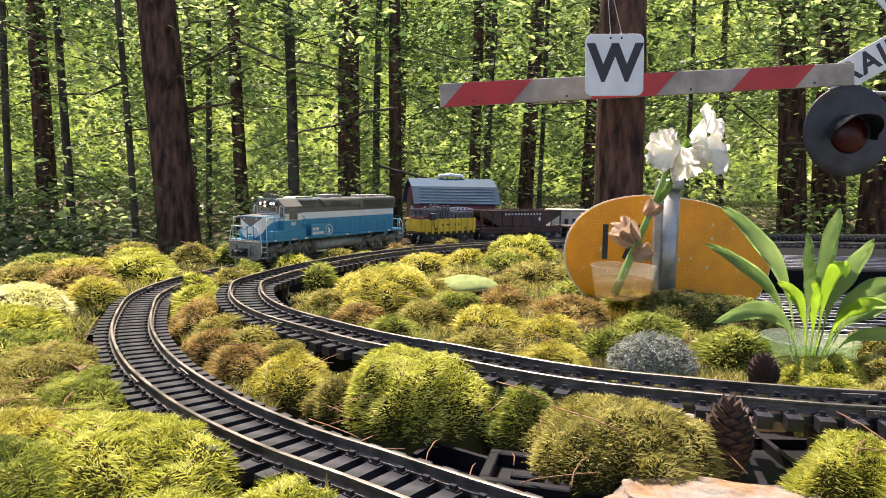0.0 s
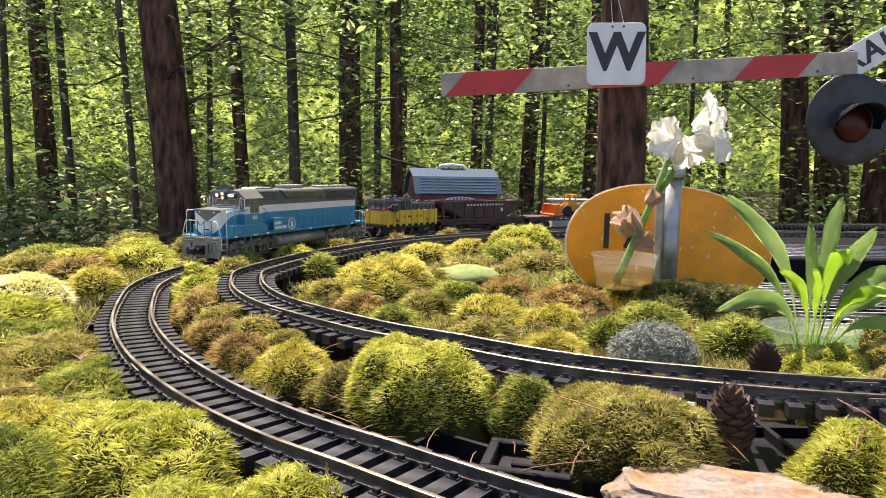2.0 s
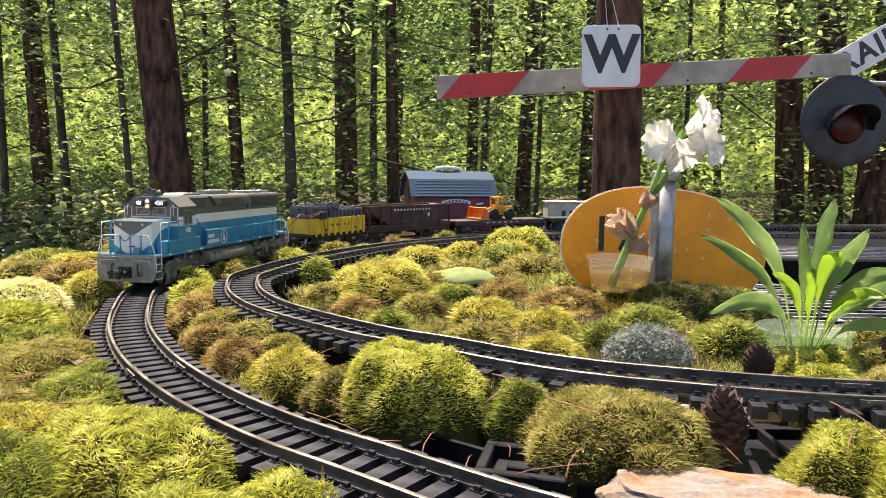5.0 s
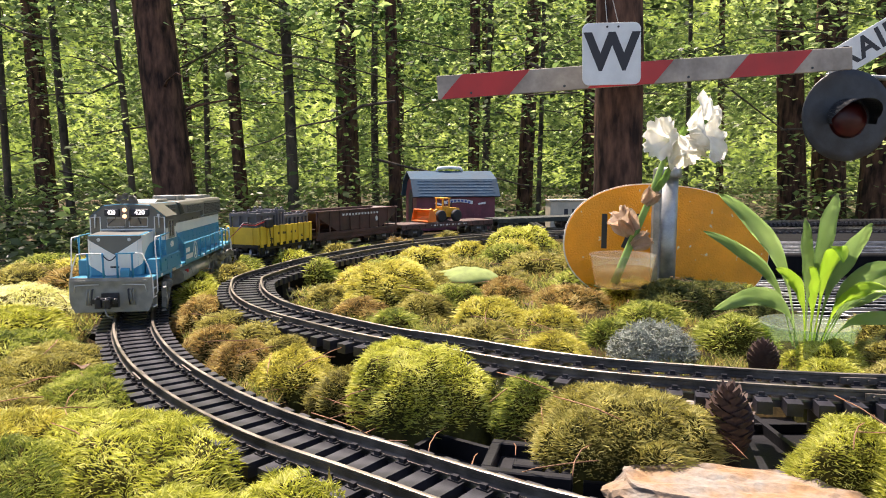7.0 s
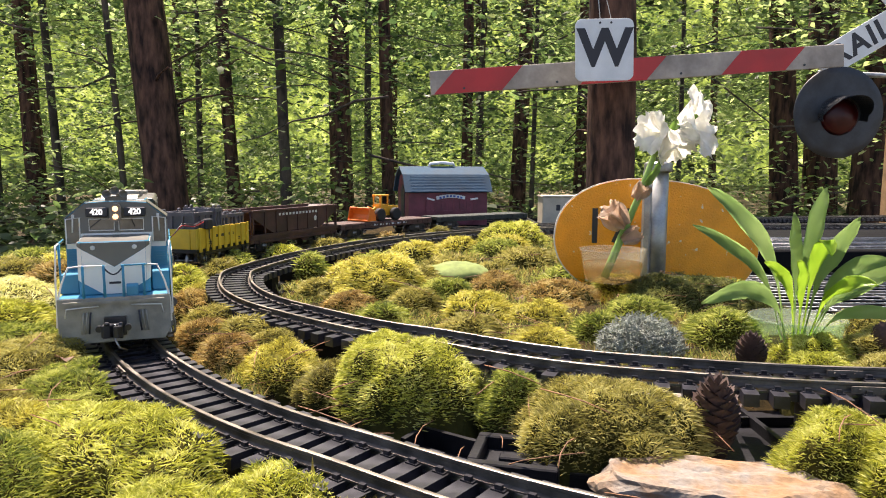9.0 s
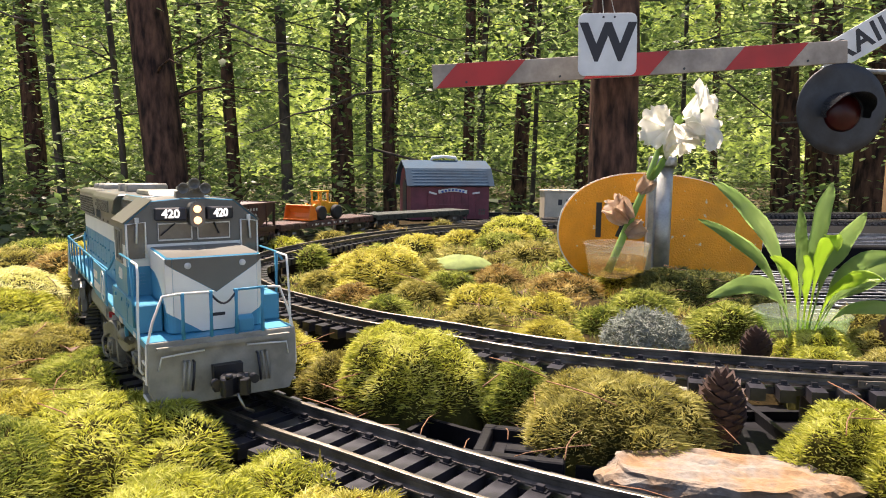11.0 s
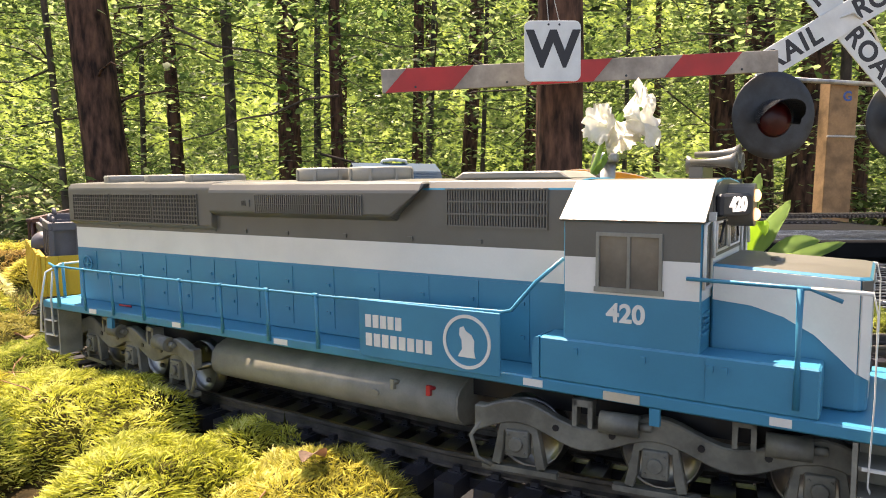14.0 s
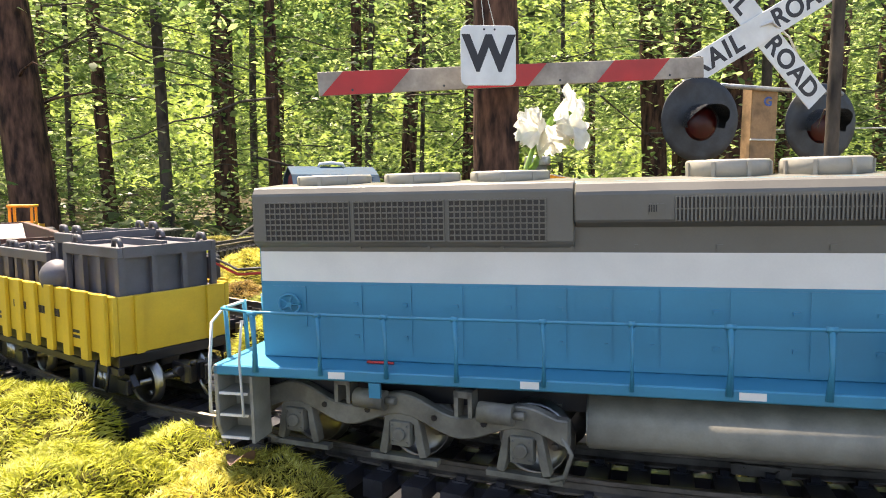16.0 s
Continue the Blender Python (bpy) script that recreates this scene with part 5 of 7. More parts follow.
def barn():
    bn = thing("toy_barn", "red toy barn with a blue shingled gambrel roof", "toy barn", at=pose(0.03, 2.68, -0.02, 0, 0, 14))
    hw, hd, e, mid, top = 0.150, 0.10, 0.128, 0.182, 0.212
    bm = bmesh.new()
    prism(bm, [(-hd, 0), (hd, 0), (hd, e), (0.066, mid - 0.004), (0, top - 0.006), (-0.066, mid - 0.004), (-hd, e)], "x", -hw, hw)
    part("wall", bm, BARNRED, bn)
    for s in (-1, 1):
        bm = bmesh.new()
        prism(bm, [(s * (hd + 0.012), e - 0.006), (s * 0.068, mid), (0, top), (0, top + 0.006), (s * 0.072, mid + 0.006), (s * (hd + 0.018), e - 0.003)], "x", -hw - 0.016, hw + 0.016)
        part("roof", bm, BARNBLUE, bn)
        # shingle courses
        for i in range(6):
            f0, f1 = i / 6, (i + 1) / 6
            p = lambda f: (s * (hd + 0.016 - f * (hd - 0.054)), e - 0.003 + f * (mid + 0.009 - e))
            (ya, za), (yb, zb) = p(f0), p(f1)
            for j in range(17):
                x = -hw + 0.006 + j * (2 * hw - 0.012) / 17 + (0.004 if i % 2 else 0)
                bm = bmesh.new()
                w = (2 * hw - 0.012) / 17 - 0.0016
                v = [bm.verts.new(q) for q in ((x, ya, za), (x + w, ya, za), (x + w, yb, zb - 0.003), (x, yb, zb - 0.003), (x, ya + s * 0.001, za + 0.003), (x + w, ya + s * 0.001, za + 0.003))]
                for q in ((0, 1, 2, 3), (4, 3, 2, 5), (0, 4, 5, 1), (0, 3, 4), (1, 5, 2)):
                    bm.faces.new([v[a] for a in q])
                if s < 0:
                    part("shingle", bm, BARNBLUE, bn)
                else:
                    bm.free()
    bm = bmesh.new()
    pipe(bm, [(-0.05, 0, top + 0.004), (-0.045, 0, top + 0.016), (0, 0, top + 0.02), (0.045, 0, top + 0.016), (0.05, 0, top + 0.004)], 0.006, 8)
    part("handle", bm, SIGNW, bn, "pale grey carrying handle")
    y = -hd - 0.001
    bm = bmesh.new()
    box(bm, -0.0822, 0.0962, y - 0.0012, y + 0.001, 0.003, 0.095)
    door = part("door", bm, BARNRED, bn, "wide plank barn door")
    for i in range(13):
        x = -0.082 + i * 0.0137
        bm = bmesh.new()
        box(bm, x + 0.0006, x + 0.0131, y - 0.003, y - 0.0012, 0.004, 0.094)
        part("plank", bm, BARNRED, door)
    for x0, x1, z0, z1 in ((-0.086, 0.098, 0.050, 0.056), (-0.087, -0.082, 0.004, 0.096), (0.096, 0.101, 0.004, 0.096)):
        bm = bmesh.new()
        box(bm, x0, x1, y - 0.0055, y - 0.0032, z0, z1)
        part("batten", bm, BARNRED, door)
    for i in range(9):
        u = -1 + 2 * i / 8
        bm = bmesh.new()
        box(bm, -0.0065, 0.0065, -0.003, 0.001, -0.006, 0.006, 0, pose(0.008 + u * 0.048, y - 0.001, 0.103 + 0.006 * (1 - u * u), 0, u * 9, 0))
        part("name_board", bm, SIGNW, bn, "pale piece of an arched board")
    for i in range(7):
        u = -1 + 2 * i / 6
        bm = bmesh.new()
        box(bm, -0.004, 0.004, -0.0052, -0.003, -0.0035, 0.0035, 0, pose(0.008 + u * 0.040, y - 0.0015, 0.103 + 0.006 * (1 - u * u), 0, u * 9, 0))
        part("sign_bar", bm, BLUEINK, bn)
    for x, r in ((-0.068, 15), (0.098, -8)):
        bm = bmesh.new()
        box(bm, -0.014, 0.014, -0.006, 0, -0.003, 0.003, 0, pose(x, y, 0.098, 0, r, 0))
        part("lamp_bracket", bm, SIGNW, bn)
    bm = bmesh.new()
    box(bm, 0.108, 0.135, y - 0.0012, y + 0.001, 0.016, 0.040)
    win = part("window", bm, GLASS, bn)
    for q in (0.108, 0.117, 0.126, 0.135):
        bm = bmesh.new()
        box(bm, q - 0.001, q + 0.001, y - 0.0025, y - 0.0013, 0.015, 0.041)
        part("muntin", bm, BARNRED, win)
    for q in (0.016, 0.028, 0.040):
        bm = bmesh.new()
        box(bm, 0.107, 0.136, y - 0.0032, y - 0.0026, q - 0.001, q + 0.001)
        part("muntin", bm, BARNRED, win)
    # flat black panel on the gable end
    bm = bmesh.new()
    prism(bm, [(-0.03, 0.02), (0.03, 0.02), (0.03, 0.13), (0, 0.15), (-0.03, 0.13)], "x", -hw - 0.003, -hw + 0.001)
    part("gable_door", bm, INK, bn, "flat black panel on the gable end")
    # lettered pale crate beside the far line
    ct = thing("shipping_crate", "pale wooden crate with worn dark lettering", "crate", at=pose(0.60, 2.83, -0.03, 0, 0, 3))
    bm = bmesh.new()
    box(bm, -0.17, 0.17, -0.05, 0.05, 0, 0.108)
    part("body", bm, CRATEW, ct, bevel=0.002)
    bm = bmesh.new()
    box(bm, -0.174, 0.174, -0.054, 0.054, 0.1085, 0.114)
    part("lid", bm, CRATEW, ct)
    for i in range(5):
        bm = bmesh.new()
        box(bm, -0.115 + i * 0.032, -0.099 + i * 0.032, -0.0515, -0.0502, 0.055, 0.078)
        part("letter_bar", bm, INK, ct)


def racks():
    """Black slatted decks with pale wires beyond the garden."""
    bx = thing("raised_deck", "black plastic raised deck carrying a far track", "table", at=pose(0.95, 1.78, TABLE_Z))
    bm = bmesh.new()
    box(bm, -0.45, 0.55, -0.28, 0.45, 0.0, 0.040)
    part("deck", bm, DECKB, bx, bevel=0.003)
    g = thing("wire_rack", "grid of thin pale grey wires lying on a black deck", "wire rack", at=pose(0.88, 1.12, TABLE_Z + 0.002))
    for i in range(19):
        bm = bmesh.new()
        y = -0.26 + i * 0.0285
        pipe(bm, [(-0.42, y, 0.002), (0.5, y, 0.002)], 0.0011, 5)
        part("wire", bm, GALV, g)
    for i in range(7):
        bm = bmesh.new()
        x = -0.40 + i * 0.14
        pipe(bm, [(x, -0.27, -0.001), (x, 0.27, -0.001)], 0.0018, 5)
        part("wire", bm, GALV, g)
    g2 = thing("wire_rack", "grid of thin pale grey wires lying on a raised black deck", "wire rack", at=pose(0.98, 1.64, TABLE_Z + 0.042))
    for i in range(9):
        bm = bmesh.new()
        y = -0.13 + i * 0.03
        pipe(bm, [(-0.44, y, 0.002), (0.5, y, 0.002)], 0.0011, 5)
        part("wire", bm, GALV, g2)
    g3 = thing("wire_rack", "grid of thin pale grey wires showing between moss", "wire rack", at=pose(0.34, 1.47, TABLE_Z + 0.010))
    for i in range(8):
        bm = bmesh.new()
        y = -0.09 + i * 0.026
        pipe(bm, [(-0.09, y, 0.004), (0.2, y, 0.004)], 0.0018, 5)
        part("wire", bm, GALV, g3)


# ---- rolling stock: x is forward, z = 0 at the rail heads ----
def wheelset(parent, x, r=0.0165, drop=0.0, name="wheelset"):
    bm = bmesh.new()
    rod(bm, (0, -0.03, 0), (0, 0.03, 0), 0.003, seg=8)
    for s in (-1, 1):
        m = pose(0, s * 0.0205, 0, -90 * s, 0, 0)
        lathe(bm, [(0.005, -0.0005), (r * 0.45, 0.0005), (r * 0.8, 0.0005), (r * 0.86, 0.002), (r * 0.97, 0.003), (r, 0.0055), (r, 0.001), (r * 1.12, 0.0), (r * 1.12, -0.002), (0.005, -0.002)], 24, m)
        for k in range(4):
            a = k * math.pi / 2
            rod(bm, (r * 0.6 * math.cos(a), s * 0.0205, r * 0.6 * math.sin(a)), (r * 0.6 * math.cos(a), s * 0.0232, r * 0.6 * math.sin(a)), 0.002, seg=6)
    return part(name, bm, STEEL, parent, at=pose(x, 0, r - drop))


def truck3(parent, x):
    """Three-axle engine truck."""
    bm = bmesh.new()
    box(bm, -0.085, 0.085, -0.018, 0.018, 0.020, 0.036)
    tk = part("truck", bm, TRUCKGREY, parent, "grey three-axle truck", at=pose(x, 0, LIFT))
    rows = [wheelset(tk, q, 0.0197, LIFT) for q in (-0.071, 0.0, 0.071)]
    for s in (-1, 1):
        y0, y1 = s * 0.0405, s * 0.0475
        bm = bmesh.new()
        top = []
        for i in range(33):
            u = -0.0955 + 0.191 * i / 32
            z = 0.0372 + 0.0052 * math.cos(u / 0.071 * 2 * math.pi * 0.5 * 2) * (abs(u) < 0.089)
            top.append((u, z))
        low = []
        for i in range(33):
            u = 0.0955 - 0.191 * i / 32
            z = 0.0250 + 0.0050 * math.cos(u / 0.071 * 2 * math.pi)
            low.append((u, z))
        prism(bm, top + low, "y", min(y0, y1), max(y0, y1))
        part("side_frame", bm, TRUCKGREY, tk, bevel=0.0008)
        for q in (-0.071, 0.0, 0.071):
            bm = bmesh.new()
            prism(bm, [(q - 0.010, 0.030), (q + 0.010, 0.030), (q + 0.0150, 0.006), (q + 0.0105, 0.005), (q + 0.0085, 0.013), (q + 0.0075, 0.0245), (q - 0.0075, 0.0245), (q - 0.0085, 0.013), (q - 0.0105, 0.005), (q - 0.0150, 0.006)], "y",
                  min(s * 0.0398, s * 0.0463), max(s * 0.0398, s * 0.0463))
            box(bm, q - 0.0062, q + 0.0062, min(s * 0.0425, s * 0.0490), max(s * 0.0425, s * 0.0490), 0.0120, 0.0262)
            for e in (-0.0045, 0.0045):
                for z in (0.0145, 0.0238):
                    rod(bm, (q + e, s * 0.049, z), (q + e, s * 0.0500, z), 0.0009, seg=6)
            rod(bm, (q, s * 0.049, 0.0192), (q, s * 0.0512, 0.0192), 0.0038, seg=12)
            part("journal_box", bm, TRUCKGREY, tk, bevel=0.0005)
            bm = bmesh.new()
            box(bm, q - 0.021, q + 0.021, min(s * 0.0405, s * 0.0455), max(s * 0.0405, s * 0.0455), 0.0015, 0.0045)
            part("pedestal_tie", bm, TRUCKGREY, tk)
        for q in (-0.0375, 0.0375):
            bm = bmesh.new()
            rod(bm, (q + 0.011, s * 0.050, 0.038), (q + 0.030, s * 0.050, 0.038), 0.0056, seg=14)
            rod(bm, (q + 0.030, s * 0.050, 0.038), (q + 0.036, s * 0.050, 0.038), 0.0022, seg=8)
            part("brake_cylinder", bm, TRUCKGREY, tk)
            bm = bmesh.new()
            for e in (-0.004, 0.004):
                box(bm, q + 0.002 + e - 0.0012, q + 0.002 + e + 0.0012, min(s * 0.042, s * 0.051), max(s * 0.042, s * 0.051), 0.034, 0.048)
            box(bm, q - 0.0032, q + 0.0072, min(s * 0.042, s * 0.051), max(s * 0.042, s * 0.051), 0.0445, 0.048)
            part("spring_hanger", bm, TRUCKGREY, tk)
        # raised black discs stand in for the shade inside bolt holes
        for q in (-0.0500, -0.0210, 0.0210, 0.0500):
            bm = bmesh.new()
            rod(bm, (q, s * 0.0473, 0.0305), (q, s * 0.0482, 0.0305), 0.0018, seg=8)
            part("bolt_hole", bm, BLACK, tk)
        for q in (-0.0955, 0.0955):
            bm = bmesh.new()
            pipe(bm, [(q * 0.95, s * 0.046, 0.030), (q * 1.02, s * 0.048, 0.020), (q * 0.98, s * 0.048, 0.008), (q * 0.9, s * 0.046, 0.004)], 0.0013, 6)
            part("sand_pipe", bm, TRUCKGREY, tk)
    return tk, rows


def truck2(parent, x, material):
    bm = bmesh.new()
    box(bm, -0.006, 0.006, -0.034, 0.034, 0.012, 0.028)
    tk = part("truck", bm, material, parent, "dark two-axle truck", at=pose(x, 0, 0))
    rows = [wheelset(tk, q, 0.0155) for q in (-0.032, 0.032)]
    for s in (-1, 1):
        bm = bmesh.new()
        prism(bm, [(-0.042, 0.016), (-0.036, 0.024), (-0.012, 0.029), (0.012, 0.029), (0.036, 0.024), (0.042, 0.016), (0.030, 0.010), (0.012, 0.007), (-0.012, 0.007), (-0.030, 0.010)],
              "y", min(s * 0.034, s * 0.039), max(s * 0.034, s * 0.039))
        part("side_frame", bm, material, tk, bevel=0.0006)
        for q in (-0.032, 0.032):
            bm = bmesh.new()
            box(bm, q - 0.006, q + 0.006, min(s * 0.038, s * 0.0425), max(s * 0.038, s * 0.0425), 0.010, 0.021)
            part("journal_box", bm, material, tk, bevel=0.0006)
        for q in (-0.006, 0, 0.006):
            bm = bmesh.new()
            rod(bm, (q, s * 0.0385, 0.010), (q, s * 0.0385, 0.024), 0.0025, seg=8)
            part("spring", bm, STEEL, tk)
    return tk, rows


def coupler(parent, x, d):
    """A knuckle coupler: shank, head, hooked knuckle with its pin, and a trip wire."""
    bm = bmesh.new()
    box(bm, min(x, x + d * 0.022), max(x, x + d * 0.022), -0.0055, 0.0055, 0.020, 0.029)
    prism(bm, [(x + d * 0.018, -0.010), (x + d * 0.028, -0.0125), (x + d * 0.033, -0.011), (x + d * 0.0305, -0.004), (x + d * 0.026, 0.001), (x + d * 0.028, 0.006), (x + d * 0.020, 0.009)], "z", 0.0175, 0.0315)
    cp = part("coupler", bm, BLACK, parent, "black knuckle coupler", bevel=0.0010)
    bm = bmesh.new()
    prism(bm, [(x + d * 0.024, 0.0065), (x + d * 0.034, 0.0085), (x + d * 0.0375, 0.0045), (x + d * 0.036, -0.0005), (x + d * 0.033, 0.0005), (x + d * 0.033, 0.004), (x + d * 0.027, 0.0035)], "z", 0.0185, 0.0305)
    rod(bm, (x + d * 0.029, 0.0068, 0.0165), (x + d * 0.029, 0.0068, 0.0335), 0.0021, seg=10)
    part("knuckle", bm, BLACK, cp, bevel=0.0006)
    bm = bmesh.new()
    rod(bm, (x + d * 0.0305, -0.0065, 0.0315), (x + d * 0.0305, -0.0065, 0.0345), 0.0030, 0.0022, 10)
    rod(bm, (x + d * 0.021, -0.0145, 0.027), (x + d * 0.027, -0.0145, 0.027), 0.0034, seg=12)
    rod(bm, (x + d * 0.021, 0.0135, 0.027), (x + d * 0.027, 0.0135, 0.027), 0.0034, seg=12)
    part("hose_connection", bm, BLACK, cp)
    bm = bmesh.new()
    pipe(bm, [(x + d * 0.028, 0.0, 0.018), (x + d * 0.030, 0.004, 0.007), (x + d * 0.026, 0.012, 0.002)], 0.0012, 6)
    part("trip_wire", bm, STEEL, cp)


def band_faces(bm, z1, z2):
    """Colour faces by height: 0 below z1, 1 between, 2 above."""
    for z in (z1, z2):
        bmesh.ops.bisect_plane(bm, geom=bm.verts[:] + bm.edges[:] + bm.faces[:], plane_co=(0, 0, z), plane_no=(0, 0, 1))
    for f in bm.faces:
        z = f.calc_center_median().z
        f.material_index = 0 if z < z1 else (1 if z < z2 else 2)


FROM_X = (-0.34, -0.318, -0.286, -0.281, -0.1305, -0.055, 0.014, 0.056, 0.11, 0.125, 0.146, 0.183, 0.205, 0.272, 0.3182, 0.34)
TO_X = (-0.3472, -0.3252, -0.3037, -0.2957, -0.1319, -0.0666, 0.0273, 0.085, 0.1485, 0.1668, 0.1849, 0.215, 0.2333, 0.2988, 0.3153, 0.3373)
END_FROM, END_TO = (-0.37, -0.3225, -0.284, 0.284, 0.3225, 0.37), (-0.3727, -0.3252, -0.2995, 0.2945, 0.3193, 0.3668)
LIFT = 0.0025


def engine():
    """Six-axle road diesel in blue, white and grey."""
    en = thing("diesel_locomotive", "blue, white and grey model diesel locomotive with lit headlights", "locomotive")
    Z1, Z2 = 0.1027, 0.1205
    bm = bmesh.new()
    box(bm, -0.318, 0.318, -0.056, 0.056, 0.0500, 0.0563)
    part("running_board", bm, BLUE, en, "blue walkway and side sill", bevel=0.0008)
    bm = bmesh.new()
    box(bm, -0.30, 0.30, -0.030, 0.030, 0.032, 0.0498)
    part("underframe", bm, BLACK, en)
    # long hood
    bm = bmesh.new()
    hw = 0.0335
    prism(bm, [(-hw, 0.0564), (hw, 0.0564), (hw, 0.1535), (hw - 0.0035, 0.1580), (0.015, 0.1592), (-0.015, 0.1592), (-hw + 0.0035, 0.1580), (-hw, 0.1535)], "x", -0.286, 0.1248)
    bmesh.ops.recalc_face_normals(bm, faces=bm.faces)
    band_faces(bm, Z1, Z2)
    hood = part("long_hood", bm, [BLUE, WHITE, LGREY], en, "long hood with blue, white and grey bands", bevel=0.0006)
    # flared radiator section
    bm = bmesh.new()
    fw = 0.0385
    prism(bm, [(-hw + 0.002, 0.1218), (-fw, 0.1262), (-fw, 0.1540), (-fw + 0.003, 0.1583), (0, 0.1600), (fw - 0.003, 0.1583), (fw, 0.1540), (fw, 0.1262), (hw - 0.002, 0.1218)], "x", -0.287, -0.1132)
    part("radiator_flare", bm, LGREY, en, bevel=0.0008)
    bm = bmesh.new()
    gw = 0.0415
    fs = prism(bm, [(-hw + 0.002, 0.1330), (-gw, 0.1372), (-gw, 0.1520), (-gw + 0.004, 0.1575), (0, 0.1596), (gw - 0.004, 0.1575), (gw, 0.1520), (gw, 0.1372), (hw - 0.002, 0.1330)], "x", -0.1129, 0.0460)
    for v in bm.verts:
        if v.co.x > 0 and v.co.z < 0.140:
            v.co.x -= 0.016
    part("dynamic_brake_housing", bm, LGREY, en, bevel=0.0010)
    for s in (-1, 1):
        # radiator grilles: a black sheet stands in for the shade behind the lattice
        for k in range(3):
            xa, xb = -0.281 + k * 0.051, -0.281 + k * 0.051 + 0.0485
            bm = bmesh.new()
            box(bm, xa, xb, min(s * (fw - 0.001), s * (fw + 0.0003)), max(s * (fw - 0.001), s * (fw + 0.0003)), 0.1273, 0.1492)
            gr = part("radiator_core", bm, BLACK, en)
            bm = bmesh.new()
            for i in range(17):
                x = xa + (xb - xa) * i / 16
                box(bm, x - 0.00032, x + 0.00032, min(s * fw, s * (fw + 0.0010)), max(s * fw, s * (fw + 0.0010)), 0.1271, 0.1494)
            for i in range(8):
                z = 0.1271 + (0.1494 - 0.1271) * i / 7
                box(bm, xa - 0.0003, xb + 0.0003, min(s * fw, s * (fw + 0.0014)), max(s * fw, s * (fw + 0.0014)), z - 0.0004, z + 0.0004)
            part("lattice", bm, LGREY, gr)
        xa, xb = -0.055, 0.014
        # black sheet again, for the shade between the slats
        bm = bmesh.new()
        box(bm, xa, xb, min(s * (gw - 0.001), s * (gw + 0.0002)), max(s * (gw - 0.001), s * (gw + 0.0002)), 0.1379, 0.1492)
        gr = part("vent_core", bm, BLACK, en)
        bm = bmesh.new()
        for i in range(51):
            x = xa + (xb - xa) * i / 50
            box(bm, x - 0.00032, x + 0.00032, min(s * gw, s * (gw + 0.0012)), max(s * gw, s * (gw + 0.0012)), 0.1374, 0.1497)
        box(bm, xa, xb, min(s * gw, s * (gw + 0.0009)), max(s * gw, s * (gw + 0.0009)), 0.1432, 0.1439)
        part("slats", bm, LGREY, gr)
        bm = bmesh.new()
        box(bm, -0.0701, -0.0615, min(s * gw, s * (gw + 0.0008)), max(s * gw, s * (gw + 0.0008)), 0.1415, 0.1462)
        lv = part("small_louver", bm, LGREY, en)
        # black bars stand in for the shade in the slots
        bm = bmesh.new()
        for k in range(4):
            x = -0.0701 + k * 0.0013
            box(bm, x, x + 0.0007, min(s * (gw + 0.0005), s * (gw + 0.0010)), max(s * (gw + 0.0005), s * (gw + 0.0010)), 0.1421, 0.1456)
        part("louver_slot", bm, BLACK, lv)
        # air intake grille ahead
        # its black sheet also stands in for shade
        bm = bmesh.new()
        box(bm, 0.056, 0.110, min(s * (hw - 0.001), s * (hw + 0.0002)), max(s * (hw - 0.001), s * (hw + 0.0002)), 0.1322, 0.1530)
        gr = part("intake_core", bm, BLACK, en)
        bm = bmesh.new()
        for i in range(37):
            x = 0.056 + 0.054 * i / 36
            box(bm, x - 0.0004, x + 0.0004, min(s * hw, s * (hw + 0.0010)), max(s * hw, s * (hw + 0.0010)), 0.1318, 0.1534)
        for z in (0.1320, 0.1391, 0.1462, 0.1533):
            box(bm, 0.0555, 0.1105, min(s * hw, s * (hw + 0.0014)), max(s * hw, s * (hw + 0.0014)), z - 0.0005, z + 0.0005)
        part("slats", bm, LGREY, gr)
        # hood doors: seams, latches
        for i in range(13):
            x = -0.255 + i * 0.0275
            bm = bmesh.new()
            box(bm, x, x + 0.0262, min(s * hw, s * (hw + 0.0005)), max(s * hw, s * (hw + 0.0005)), 0.0610, 0.1010)
            d = part("hood_door", bm, BLUE, en)
            bm = bmesh.new()
            for z in (0.071, 0.090):
                box(bm, x + 0.0215, x + 0.0240, min(s * hw, s * (hw + 0.0017)), max(s * hw, s * (hw + 0.0017)), z - 0.001, z + 0.001)
            part("latch", bm, BLUE, d)
        for i in range(9):
            x = -0.23 + i * 0.038
            bm = bmesh.new()
            box(bm, x, x + 0.002, min(s * hw, s * (hw + 0.0012)), max(s * hw, s * (hw + 0.0012)), 0.1222, 0.1247)
            part("hinge", bm, LGREY, en)
        # brake wheel recess
        bm = bmesh.new()
        box(bm, -0.2809, -0.2612, min(s * hw, s * (hw + 0.0007)), max(s * hw, s * (hw + 0.0007)), 0.0758, 0.0999)
        part("brake_recess", bm, BLUE, en)
        bm = bmesh.new()
        n = 20
        pipe(bm, [(-0.2703 + 0.0062 * math.cos(2 * math.pi * k / n), s * (hw + 0.003), 0.0892 + 0.0062 * math.sin(2 * math.pi * k / n)) for k in range(n + 1)], 0.0008, 6)
        for k in range(5):
            a = 2 * math.pi * k / 5
            pipe(bm, [(-0.2703, s * (hw + 0.003), 0.0892), (-0.2703 + 0.0062 * math.cos(a), s * (hw + 0.003), 0.0892 + 0.0062 * math.sin(a))], 0.0005, 5)
        rod(bm, (-0.2703, s * hw, 0.0892), (-0.2703, s * (hw + 0.0036), 0.0892), 0.0016, seg=8)
        part("hand_brake_wheel", bm, BLUE, en)
